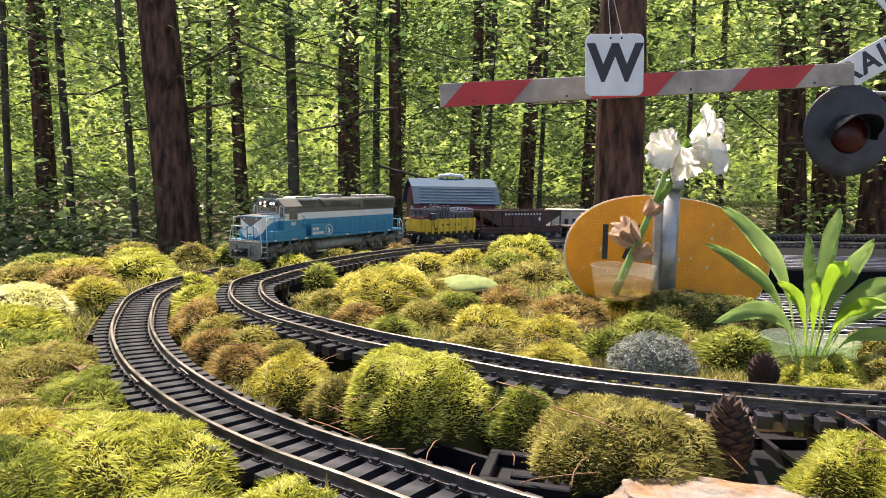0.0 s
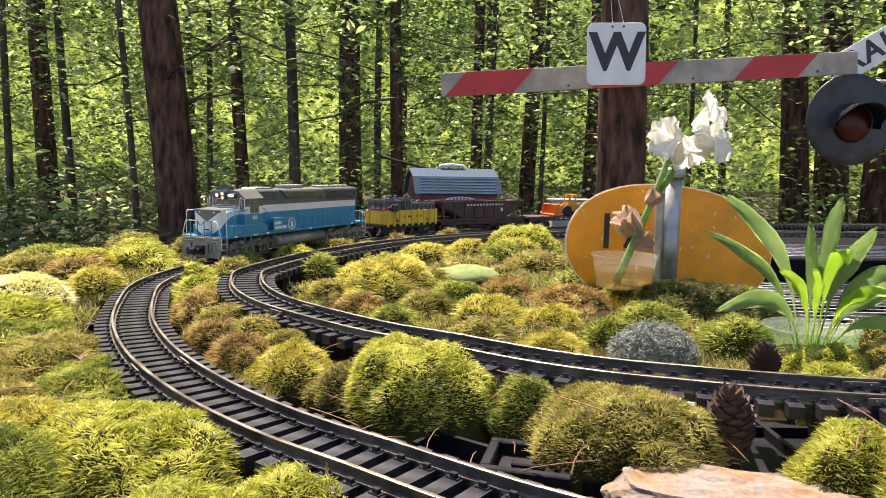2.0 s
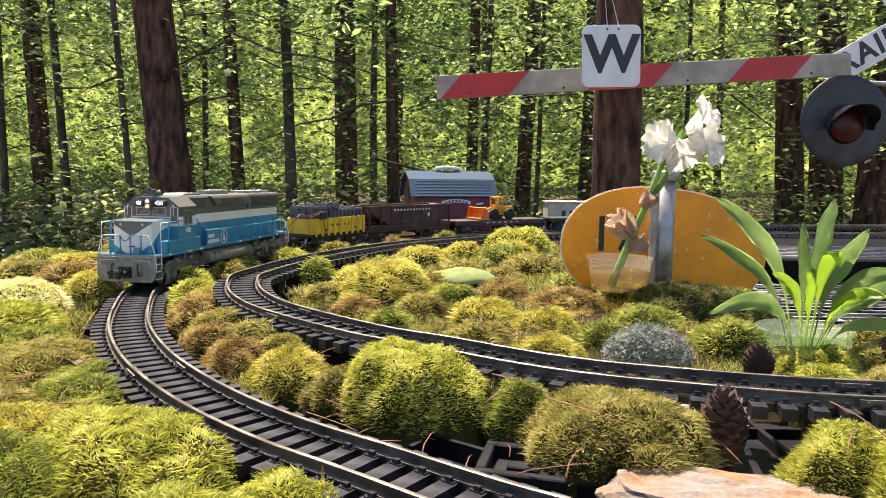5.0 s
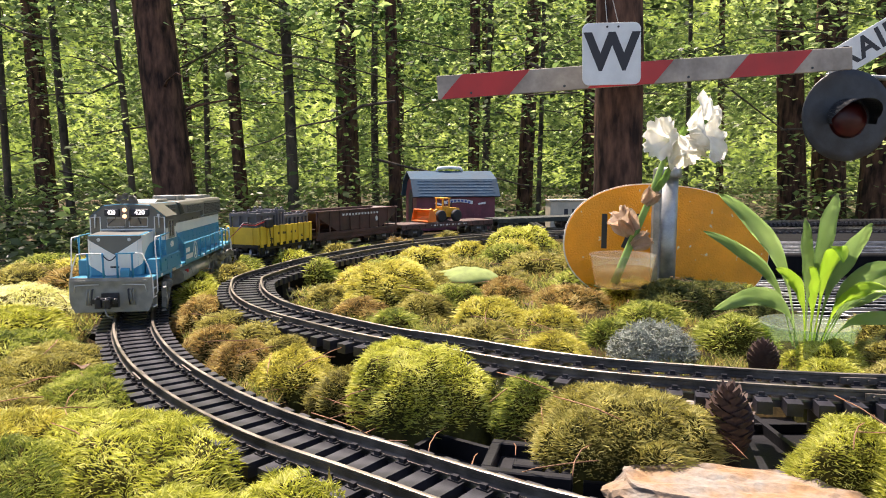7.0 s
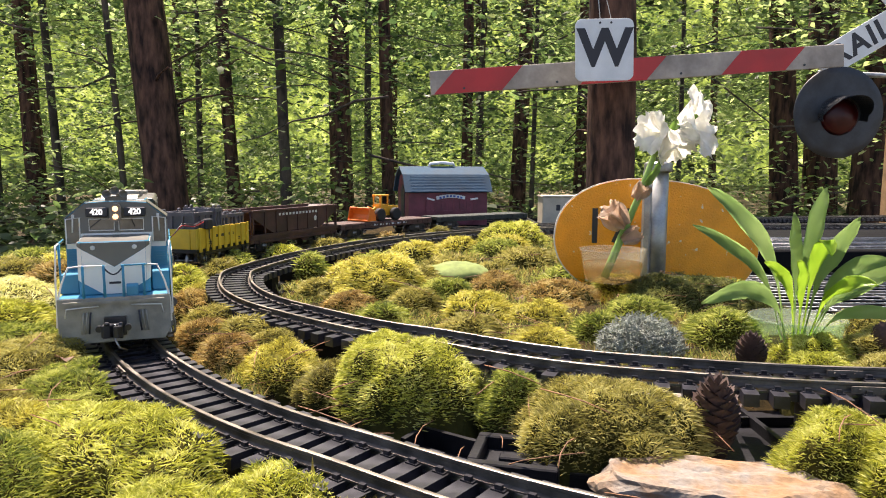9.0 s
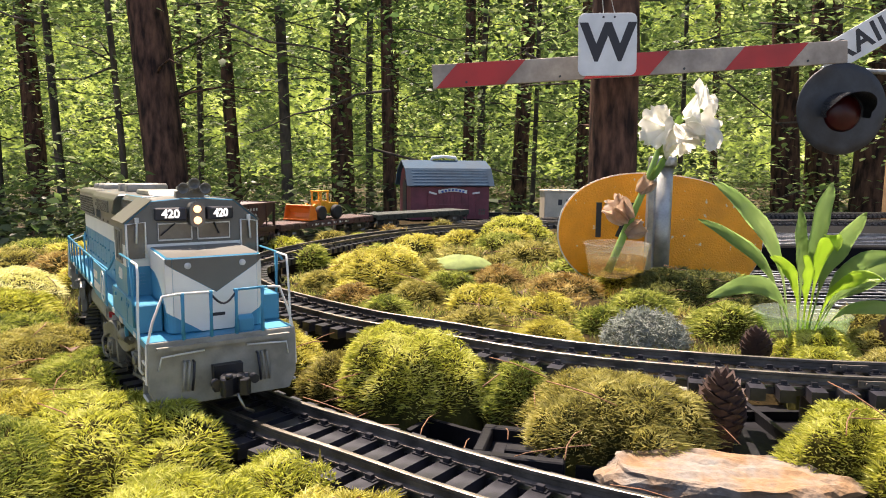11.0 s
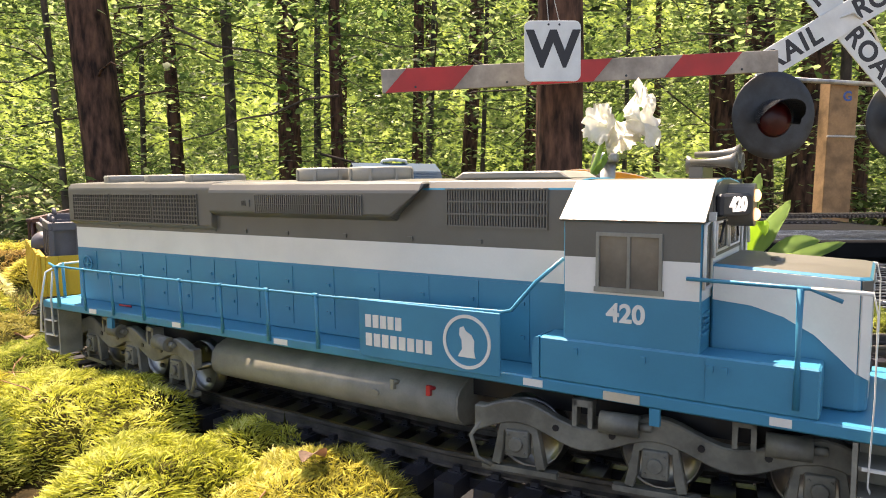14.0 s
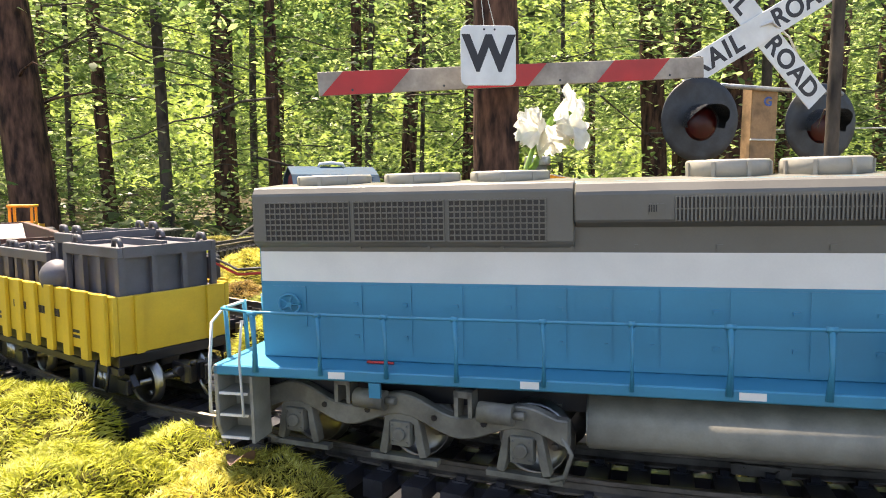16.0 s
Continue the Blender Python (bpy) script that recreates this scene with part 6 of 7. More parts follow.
    # roof fans
    for x in (-0.2552, -0.2024, -0.1534):
        bm = bmesh.new()
        lathe(bm, [(0.0232, 0.157), (0.0232, 0.1640), (0.0222, 0.1650), (0.0190, 0.1650), (0.0185, 0.1618), (0.004, 0.1618), (0.0001, 0.1632)], 32)
        f = part("radiator_fan", bm, FANLIT, en, at=pose(x, 0, 0))
        for k in range(8):
            bm = bmesh.new()
            box(bm, 0.021, 0.0235, -0.0012, 0.0012, 0.158, 0.1640, 0, pose(0, 0, 0, 0, 0, 45 * k))
            part("lug", bm, FANLIT, f)
    for x in (-0.0335, 0.0019):
        bm = bmesh.new()
        lathe(bm, [(0.0218, 0.157), (0.0218, 0.1668), (0.0208, 0.1678), (0.0180, 0.1678), (0.0175, 0.1645), (0.003, 0.1645), (0.0001, 0.1658)], 32)
        f = part("brake_fan", bm, FANLIT, en, at=pose(x, 0, 0))
        for k in range(8):
            bm = bmesh.new()
            box(bm, 0.0205, 0.0228, -0.001, 0.001, 0.158, 0.1664, 0, pose(0, 0, 0, 0, 0, 45 * k + 20))
            part("lug", bm, FANLIT, f)
    bm = bmesh.new()
    prism(bm, [(0.0537, 0.1590), (0.1168, 0.1590), (0.1111, 0.1632), (0.0592, 0.1632)], "y", -0.022, 0.022)
    part("roof_hatch", bm, FANLIT, en, bevel=0.0008)
    # cab
    cx0, cx1, cw = 0.125, 0.205, 0.0548
    bm = bmesh.new()
    prism(bm, [(-cw, 0.0564), (cw, 0.0564), (cw, 0.1387), (0.034, 0.1565), (0.010, 0.1585), (-0.010, 0.1585), (-0.034, 0.1565), (-cw, 0.1387)], "x", cx0, cx1)
    bmesh.ops.recalc_face_normals(bm, faces=bm.faces)
    band_faces(bm, Z1, Z2)
    part("cab", bm, [BLUE, WHITE, LGREY], en, "cab with blue, white and grey bands", bevel=0.0009)
    for s in (-1, 1):
        # slanted roof sheet with a drip edge
        bm = bmesh.new()
        prism(bm, [(s * (cw + 0.001), 0.1380), (s * 0.0335, 0.1570), (s * 0.0335, 0.1578), (s * (cw + 0.0018), 0.1390)], "x", cx0 - 0.0012, cx1 + 0.0012)
        part("cab_roof_slope", bm, LGREY, en)
        # side window
        y = s * cw
        bm = bmesh.new()
        box(bm, 0.146, 0.183, min(y - s * 0.001, y + s * 0.0003), max(y - s * 0.001, y + s * 0.0003), 0.1060, 0.1317)
        w = part("side_window", bm, GLASS, en)
        for x0, x1, z0, z1 in ((0.145, 0.184, 0.1312, 0.1330), (0.144, 0.185, 0.1040, 0.1064), (0.145, 0.1468, 0.1062, 0.1313), (0.1822, 0.184, 0.1062, 0.1313), (0.1638, 0.1656, 0.1064, 0.1311)):
            bm = bmesh.new()
            box(bm, x0, x1, min(y, y + s * 0.0014), max(y, y + s * 0.0014), z0, z1)
            part("window_frame", bm, UGREY, w)
        letters("420", 0.0125, WHITE, en, pose(0.1631, y + s * 0.0001, 0.0936, 90, 0, 0 if s < 0 else 180), "road_number", 0.0005)
        # front door with window beside the nose
        bm = bmesh.new()
        box(bm, cx1 - 0.001, cx1 + 0.0004, min(s * 0.040, s * 0.0535), max(s * 0.040, s * 0.0535), 0.1090, 0.1385)
        d = part("door_window", bm, GLASS, en)
        bm = bmesh.new()
        pipe(bm, [(cx1 + 0.001, s * 0.0395, 0.1085), (cx1 + 0.001, s * 0.0395, 0.139), (cx1 + 0.001, s * 0.054, 0.1375), (cx1 + 0.001, s * 0.054, 0.1085), (cx1 + 0.001, s * 0.0395, 0.1085)], 0.0009, 5)
        part("window_frame", bm, WHITE, d)
        bm = bmesh.new()
        pipe(bm, [(cx1 + 0.003, s * 0.046, 0.143), (cx1 + 0.0035, s * 0.047, 0.122)], 0.0009, 5)
        box(bm, cx1 + 0.001, cx1 + 0.004, min(s * 0.0445, s * 0.0475), max(s * 0.0445, s * 0.0475), 0.139, 0.143)
        part("wiper", bm, PALEB, en)
        # centre windscreens
        bm = bmesh.new()
        box(bm, cx1 - 0.001, cx1 + 0.0004, min(s * 0.003, s * 0.029), max(s * 0.003, s * 0.029), 0.1240, 0.1368)
        d = part("windscreen", bm, GLASS, en)
        bm = bmesh.new()
        pipe(bm, [(cx1 + 0.001, s * 0.0025, 0.1235), (cx1 + 0.001, s * 0.0025, 0.1373), (cx1 + 0.001, s * 0.0295, 0.1373), (cx1 + 0.001, s * 0.0295, 0.1235), (cx1 + 0.001, s * 0.0025, 0.1235)], 0.0008, 5)
        part("window_frame", bm, WHITE, d)
        bm = bmesh.new()
        pipe(bm, [(cx1 + 0.002, s * 0.016, 0.1375), (cx1 + 0.0025, s * 0.024 - 0.004, 0.1275)], 0.0006, 5)
        part("wiper", bm, BLACK, en)
        # number board
        bm = bmesh.new()
        prism(bm, [(s * 0.0085, 0.1401), (s * 0.0325, 0.1401), (s * 0.0325, 0.1509), (s * 0.0085, 0.1509)], "x", cx1 + 0.0003, cx1 + 0.004)
        for v in bm.verts:
            if v.co.x > cx1 + 0.002:
                v.co.x += (0.0325 - abs(v.co.y)) * 0.4
        nb = part("number_board", bm, INK, en, "black board with white numerals", bevel=0.0012)
        letters("420", 0.0096, NUMERAL, nb, pose(cx1 + 0.0089, s * 0.0205, 0.1455, 90, 0, 90 + s * 21.8), "numeral", 0.0004)
    bm = bmesh.new()
    prism(bm, [(-0.0345, 0.1386), (0.0345, 0.1386), (0.0345, 0.1528), (0.02, 0.1565), (-0.02, 0.1565), (-0.0345, 0.1528)], "x", cx1 - 0.001, cx1 + 0.0006)
    part("brow_panel", bm, LGREY, en)
    bm = bmesh.new()
    prism(bm, rounded(0.0125, 0.0215, 0.006), "x", cx1 + 0.0007, cx1 + 0.0135)
    for v in bm.verts:
        v.co.z += 0.1448
    hl = part("headlight_housing", bm, LGREY, en)
    for z in (0.1401, 0.1495):
        bm = bmesh.new()
        lathe(bm, [(0.0032, 0.0), (0.0029, 0.0015), (0.0016, 0.0024), (0.0001, 0.0027)], 16, pose(cx1 + 0.0136, 0, z, 0, 90, 0))
        part("headlight", bm, LAMPON, hl, "glowing warm headlight")
    # horn on the roof
    bm = bmesh.new()
    for y, z, d in ((-0.009, 0.1665, 1), (0.0, 0.1705, 1), (0.009, 0.1665, 1), (0.004, 0.1655, -1)):
        m = pose(cx1 - 0.010, y, z, 0, 90 * d, 0)
        lathe(bm, [(0.0015, -0.010), (0.0018, 0.004), (0.0032, 0.012), (0.0050, 0.0155), (0.0040, 0.0155), (0.0016, 0.010)], 14, m)
    box(bm, cx1 - 0.020, cx1 - 0.012, -0.012, 0.012, 0.1585, 0.1640)
    part("horn", bm, LGREY, en, "cluster of grey air horns")
    # short nose
    nx0, nx1, nw, nt = 0.2055, 0.272, 0.0365, 0.1185
    bm = bmesh.new()
    pr = [(nx0, -nw), (nx1 - 0.004, -nw), (nx1, -nw + 0.004), (nx1, nw - 0.004), (nx1 - 0.004, nw), (nx0, nw)]
    prism(bm, pr, "z", 0.0564, nt)
    for v in bm.verts:
        if v.co.z > 0.1:
            v.co.z -= (v.co.x - nx0) * 0.045
    bmesh.ops.recalc_face_normals(bm, faces=bm.faces)
    for f in bm.faces:
        f.material_index = 1 if f.normal.z > 0.7 else 0
    part("nose", bm, [BLUE, LGREY], en, "low blue nose with a grey top", bevel=0.0012)
    e = 0.0006
    for s in (-1, 1):
        # white sweep along the nose side, falling to the front
        bm = bmesh.new()
        prism(bm, [(nx0 + 0.001, 0.1015), (nx0 + 0.018, 0.1000), (nx0 + 0.032, 0.0960), (nx0 + 0.045, 0.0890), (nx0 + 0.055, 0.080), (nx1 - 0.0045, 0.0735), (nx1 - 0.0045, 0.1142), (nx0 + 0.001, 0.1172)], "y", min(s * nw, s * (nw + e)), max(s * nw, s * (nw + e)))
        part("nose_sweep", bm, WHITE, en, "white sweeping stripe")
        # the corner facet: white over blue
        a, b = Vector((nx1 - 0.004, s * nw, 0)), Vector((nx1, s * (nw - 0.004), 0))
        nrm = Vector((0.004, s * 0.004, 0)).normalized() * e
        for prof, mt in ((((0.0, 0.0735), (1.0, 0.0705), (1.0, 0.1075), (0.0, 0.1105)), WHITE), (((0.0, 0.1108), (1.0, 0.1078), (1.0, 0.1142), (0.0, 0.1142)), LGREY)):
            bm = bmesh.new()
            lo = [bm.verts.new(a.lerp(b, u) + Vector((0, 0, z)) - nrm * 0.2) for u, z in prof]
            hi = [bm.verts.new(a.lerp(b, u) + Vector((0, 0, z)) + nrm) for u, z in prof]
            bm.faces.new(lo), bm.faces.new(hi[::-1])
            for i in range(4):
                bm.faces.new((lo[i], hi[i], hi[(i + 1) % 4], lo[(i + 1) % 4]))
            part("nose_sweep", bm, mt, en)
    bm = bmesh.new()
    w = nw - 0.0043
    prism(bm, [(-w, 0.0705), (-0.012, 0.0570), (0.012, 0.0570), (w, 0.0705), (w, 0.1072), (0, 0.0868), (-w, 0.1072)], "x", nx1 - 0.0001, nx1 + e)
    part("nose_chevron", bm, WHITE, en, "white V on the nose front")
    bm = bmesh.new()
    prism(bm, [(0, 0.0871), (w, 0.1075), (w, 0.1144), (-w, 0.1144), (-w, 0.1075)], "x", nx1 - 0.0001, nx1 + e)
    part("nose_shield", bm, LGREY, en, "grey pointed shield on the nose")
    for s in (-1, 1):
        bm = bmesh.new()
        lathe(bm, [(0.0026, 0), (0.0024, 0.0014), (0.0001, 0.0018)], 14, pose(nx1 + e, s * 0.021, 0.1088, 0, 90, 0))
        part("class_light", bm, PALEB, en)
        # boxes flanking cab and nose
        bm = bmesh.new()
        box(bm, 0.1148, 0.2551, min(s * 0.0375, s * 0.0562), max(s * 0.0375, s * 0.0562), 0.0564, 0.0786)
        bx = part("equipment_box", bm, BLUE, en, bevel=0.0009)
        bm = bmesh.new()
        prism(bm, [(0.1115, 0.0564), (0.1147, 0.0564), (0.1147, 0.0784), (0.1131, 0.0778), (0.1115, 0.0745)], "y", min(s * 0.040, s * 0.0562), max(s * 0.040, s * 0.0562))
        part("step_box", bm, BLUE, en)
        for x in (0.1320, 0.1729, 0.2086, 0.2147):
            bm = bmesh.new()
            box(bm, x, x + 0.003, min(s * 0.0562, s * 0.0573), max(s * 0.0562, s * 0.0573), 0.0715, 0.0745)
            part("latch", bm, BLUE, bx)
        bm = bmesh.new()
        box(bm, 0.2072, 0.2078, min(s * 0.0562, s * 0.0566), max(s * 0.0562, s * 0.0566), 0.057, 0.078)
        part("seam", bm, BLUE, bx)
        # cab front louvres
        for k in range(4):
            bm = bmesh.new()
            box(bm, cx1, cx1 + 0.0012, min(s * 0.041, s * 0.052), max(s * 0.041, s * 0.052), 0.0865 + k * 0.003, 0.0880 + k * 0.003)
            part("louvre", bm, BLUE, en)
        # white sill markers, builder plate, hanging brackets
        for x in (-0.2408, -0.1415, -0.0338, 0.1074, 0.2358):
            bm = bmesh.new()
            box(bm, x, x + 0.009, min(s * 0.0558, s * 0.0566), max(s * 0.0558, s * 0.0566), 0.0515, 0.0552)
            part("sill_marker", bm, WHITE, en)
        bm = bmesh.new()
        box(bm, 0.1508, 0.1729, min(s * 0.0558, s * 0.0568), max(s * 0.0558, s * 0.0568), 0.0508, 0.0550)
        part("builder_plate", bm, CRATEW, en)
        for x in (-0.2190, 0.1785):
            bm = bmesh.new()
            box(bm, x, x + 0.006, min(s * 0.0535, s * 0.0560), max(s * 0.0535, s * 0.0560), 0.0415, 0.0498)
            part("sill_bracket", bm, BLUE, en)
        # name panel on the railing with a ring and a standing animal outline as a plain blot
        bm = bmesh.new()
        y = s * 0.0585
        box(bm, 0.0221, 0.0972, min(y, y + s * 0.0015), max(y, y + s * 0.0015), 0.0543, 0.0887)
        pn = part("name_panel", bm, BLUE, en, "blue panel with white lettering and round emblem", bevel=0.0004)
        face = lambda x, z: pose(x, y + s * 0.0015, z, 90, 0, 0 if s < 0 else 180)
        ex = 0.0801 if s < 0 else 0.0369
        tx = 0.0431 if s < 0 else 0.0728
        for n, wd, z in ((5, 0.0275, 0.0762), (8, 0.0485, 0.0650)):
            for i in range(n):
                bm = bmesh.new()
                lw = wd / n
                xx = (-wd / 2 + (i + 0.5) * lw) + (-(0.0485 - wd) / 2)
                box(bm, xx - lw * 0.38, xx + lw * 0.38, -0.0038, 0.0038, 0, 0.0005)
                part("letter_bar", bm, WHITE, pn, at=face(tx, z))
        bm = bmesh.new()
        n = 40
        ring = [[bm.verts.new((r * math.cos(2 * math.pi * k / n), r * math.sin(2 * math.pi * k / n), z)) for k in range(n)] for r, z in ((0.0150, 0), (0.0150, 0.0006), (0.0132, 0.0006), (0.0132, 0))]
        for a, b in zip(ring, ring[1:]):
            for k in range(n):
                bm.faces.new((a[k], a[(k + 1) % n], b[(k + 1) % n], b[k]))
        part("emblem_ring", bm, WHITE, pn, at=face(ex, 0.0712))
        bm = bmesh.new()
        prism(bm, [(-0.0055, -0.0085), (0.0055, -0.0085), (0.0045, -0.0045), (0.0048, 0.001), (0.003, 0.004), (-0.0005, 0.006), (-0.002, 0.0085), (-0.0042, 0.0075), (-0.0045, 0.0035), (-0.003, 0.001), (-0.0028, -0.004)], "z", 0, 0.0005)
        part("emblem_blot", bm, WHITE, pn, at=face(ex, 0.0712))
        # long handrail and stanchions
        y = s * 0.0572
        xs = [-0.2819, -0.2452, -0.2093, -0.1730, -0.1303, -0.0796, -0.0371, -0.0049]
        bm = bmesh.new()
        pts = [(-0.312, s * 0.050, 0.0885), (-0.284, y, 0.0882)] + [(x, y, 0.0872) for x in (-0.2, -0.1, 0.0)] + [(0.0972, y, 0.0892), (0.1018, y, 0.0905), (0.1119, s * 0.0520, 0.1060), (0.1234, s * 0.050, 0.1185)]
        pipe(bm, pts, 0.0010, 6)
        part("handrail", bm, BLUE, en)
        for x in xs:
            bm = bmesh.new()
            pipe(bm, [(x, y, 0.0875), (x + 0.0005, y, 0.070), (x, s * 0.0562, 0.053)], [0.0014, 0.0009, 0.0014], 6)
            rod(bm, (x - 0.0018, y, 0.0873), (x + 0.0018, y, 0.0873), 0.0016, seg=6)
            part("stanchion", bm, BLUE, en)
        # front corner rails
        bm = bmesh.new()
        pipe(bm, [(0.198, s * 0.0585, 0.1135), (0.250, s * 0.0575, 0.1125), (0.262, s * 0.0572, 0.108)], 0.0010, 6)
        part("handrail", bm, BLUE, en)
        bm = bmesh.new()
        pipe(bm, [(0.246, s * 0.0575, 0.1125), (0.246, s * 0.0572, 0.085), (0.246, s * 0.0565, 0.060)], [0.0017, 0.0011, 0.0016], 6)
        part("stanchion", bm, BLUE, en)
        bm = bmesh.new()
        pipe(bm, [(0.248, s * 0.0575, 0.1125), (0.274, s * 0.0572, 0.112), (0.279, s * 0.0572, 0.104), (0.280, s * 0.0585, 0.070), (0.2775, s * 0.0585, 0.033), (0.280, s * 0.0565, 0.030)], 0.0010, 6)
        part("grab_iron", bm, WHITE, en, "white bent grab iron")
        bm = bmesh.new()
        pipe(bm, [(0.322, s * 0.032, 0.091), (0.3215, s * 0.044, 0.090), (0.320, s * 0.051, 0.072), (0.3195, s * 0.056, 0.052), (0.3195, s * 0.057, 0.026), (0.3195, s * 0.052, 0.024)], 0.0010, 6)
        part("grab_iron", bm, WHITE, en, "white bent grab iron")
        bm = bmesh.new()
        pipe(bm, [(0.322, s * 0.0075, 0.0905), (0.322, s * 0.034, 0.0910)], 0.0010, 6)
        part("handrail", bm, WHITE if s < 0 else BLUE, en)
        for yy in (0.0095, 0.030):
            bm = bmesh.new()
            pipe(bm, [(0.322, s * yy, 0.0915), (0.3215, s * yy, 0.075), (0.3205, s * yy, 0.054)], [0.0016, 0.0013, 0.0017], 6)
            part("stanchion", bm, BLUE, en)
        # rear end rails
        bm = bmesh.new()
        pipe(bm, [(-0.3215, s * 0.010, 0.086), (-0.3215, s * 0.036, 0.086), (-0.321, s * 0.050, 0.080), (-0.320, s * 0.056, 0.055), (-0.320, s * 0.0575, 0.028), (-0.320, s * 0.052, 0.026)], 0.0010, 6)
        part("grab_iron", bm, PALEB, en)
        for yy in (0.012, 0.034):
            bm = bmesh.new()
            pipe(bm, [(-0.3215, s * yy, 0.087), (-0.3205, s * yy, 0.054)], 0.0014, 6)
            part("stanchion", bm, BLUE, en)
        bm = bmesh.new()
        pipe(bm, [(-0.287, s * 0.0565, 0.083), (-0.290, s * 0.0580, 0.060), (-0.288, s * 0.0585, 0.028), (-0.290, s * 0.056, 0.026)], 0.0010, 6)
        part("grab_iron", bm, PALEB, en)
    # nose chain
    bm = bmesh.new()
    pipe(bm, [(0.322, 0.0095 - 0.019 * k / 8, 0.0890 - 0.008 * math.sin(math.pi * k / 8)) for k in range(9)], 0.0009, 5)
    part("safety_chain", bm, INK, en)
    bm = bmesh.new()
    rod(bm, (0.230, 0.0, nt - 0.0035), (0.230, 0, nt + 0.0006), 0.0035, seg=12)
    part("nose_cap", bm, LGREY, en)
    bm = bmesh.new()
    box(bm, 0.2725, 0.2745, -0.006, 0.006, 0.068, 0.0705)
    part("nose_door_handle", bm, INK, en)
    bm = bmesh.new()
    prism(bm, [(0.296, 0.0564), (0.318, 0.0564), (0.318, 0.066), (0.311, 0.069), (0.300, 0.069)], "y", 0.012, 0.024)
    part("anticlimber_box", bm, BLUE, en, bevel=0.0006)
    # pilots, both ends
    for d in (1, -1):
        bm = bmesh.new()
        prism(bm, [(-0.056, 0.0562), (0.056, 0.0562), (0.056, 0.020), (0.050, 0.007), (-0.050, 0.007), (-0.056, 0.020)], "x", min(d * 0.3182, d * 0.3225), max(d * 0.3182, d * 0.3225))
        pl = part("pilot", bm, UGREY, en, "grey end plate and plough", bevel=0.0006)
        bm = bmesh.new()
        box(bm, min(d * 0.3226, d * 0.327), max(d * 0.3226, d * 0.327), -0.050, 0.050, 0.0500, 0.0530)
        part("anticlimber", bm, UGREY, pl)
        bm = bmesh.new()
        box(bm, min(d * 0.3226, d * 0.330), max(d * 0.3226, d * 0.330), -0.0110, 0.0110, 0.015, 0.035)
        part("coupler_pocket", bm, BLACK, pl)
        for s in (-1, 1):
            # stepwell
            for z in (0.012, 0.0255, 0.0385):
                bm = bmesh.new()
                box(bm, min(d * 0.288, d * 0.318), max(d * 0.288, d * 0.318), min(s * 0.038, s * 0.0555), max(s * 0.038, s * 0.0555), z, z + 0.0015)
                st = part("step", bm, UGREY, pl)
                bm = bmesh.new()
                box(bm, min(d * 0.290, d * 0.317), max(d * 0.290, d * 0.317), min(s * 0.0556, s * 0.0568), max(s * 0.0556, s * 0.0568), z + 0.0002, z + 0.0016)
                part("step_edge", bm, WHITE, st)
            bm = bmesh.new()
            box(bm, min(d * 0.2845, d * 0.2875), max(d * 0.2845, d * 0.2875), min(s * 0.036, s * 0.056), max(s * 0.036, s * 0.056), 0.010, 0.0498)
            part("step_side", bm, UGREY, pl)
            bm = bmesh.new()
            box(bm, min(d * 0.288, d * 0.318), max(d * 0.288, d * 0.318), min(s * 0.0355, s * 0.0375), max(s * 0.0355, s * 0.0375), 0.012, 0.0498)
            part("step_back", bm, UGREY, pl)
            for k in range(3):
                bm = bmesh.new()
                yy = s * (0.024 + 0.0035 * k)
                pipe(bm, [(d * 0.3226, yy, 0.040), (d * 0.326, yy, 0.0395), (d * 0.327, yy + s * 0.001, 0.028), (d * 0.3255, yy + s * 0.002, 0.018)], 0.0010, 6)
                part("air_hose", bm, UGREY if k else INK, pl)
            bm = bmesh.new()
            pipe(bm, [(d * 0.324, s * 0.016, 0.047), (d * 0.3265, s * 0.030, 0.047), (d * 0.3265, s * 0.047, 0.046), (d * 0.3245, s * 0.049, 0.036)], 0.0008, 5)
            part("cut_lever", bm, PALEB, pl)
        coupler(en, d * 0.324, d)
    # fuel tank
    bm = bmesh.new()
    prof = []
    for a in range(0, 360, 15):
        c, q = math.cos(radians(a)), math.sin(radians(a))
        prof.append((0.050 * math.copysign(abs(c) ** 0.75, c), 0.0285 + 0.0172 * math.copysign(abs(q) ** 0.7, q)))
    prism(bm, prof, "x", -0.1060, 0.0688)
    for f in bm.faces:
        f.smooth = len(f.verts) == 4
    part("fuel_tank", bm, UGREY, en, "grey rounded fuel tank", bevel=0.0012, seg=2)
    for s in (-1, 1):
        for x, mt in ((0.0351, UGREY), (0.0541, REDC)):
            bm = bmesh.new()
            rod(bm, (x, s * 0.046, 0.037), (x, s * 0.0515, 0.0385), 0.0014, seg=8)
            box(bm, x - 0.001, x + 0.001, min(s * 0.050, s * 0.0525), max(s * 0.050, s * 0.0525), 0.034, 0.040)
            part("fuel_valve", bm, mt, en)
        bm = bmesh.new()
        rod(bm, (0.0248, s * 0.049, 0.0290), (0.0248, s * 0.0512, 0.0290), 0.0022, seg=12)
        part("gauge", bm, UGREY, en)
        bm = bmesh.new()
        pipe(bm, [(-0.225, s * 0.0400, 0.0574), (-0.21, s * 0.0402, 0.0574)], 0.0009, 6)
        part("wire_scrap", bm, REDC, en)
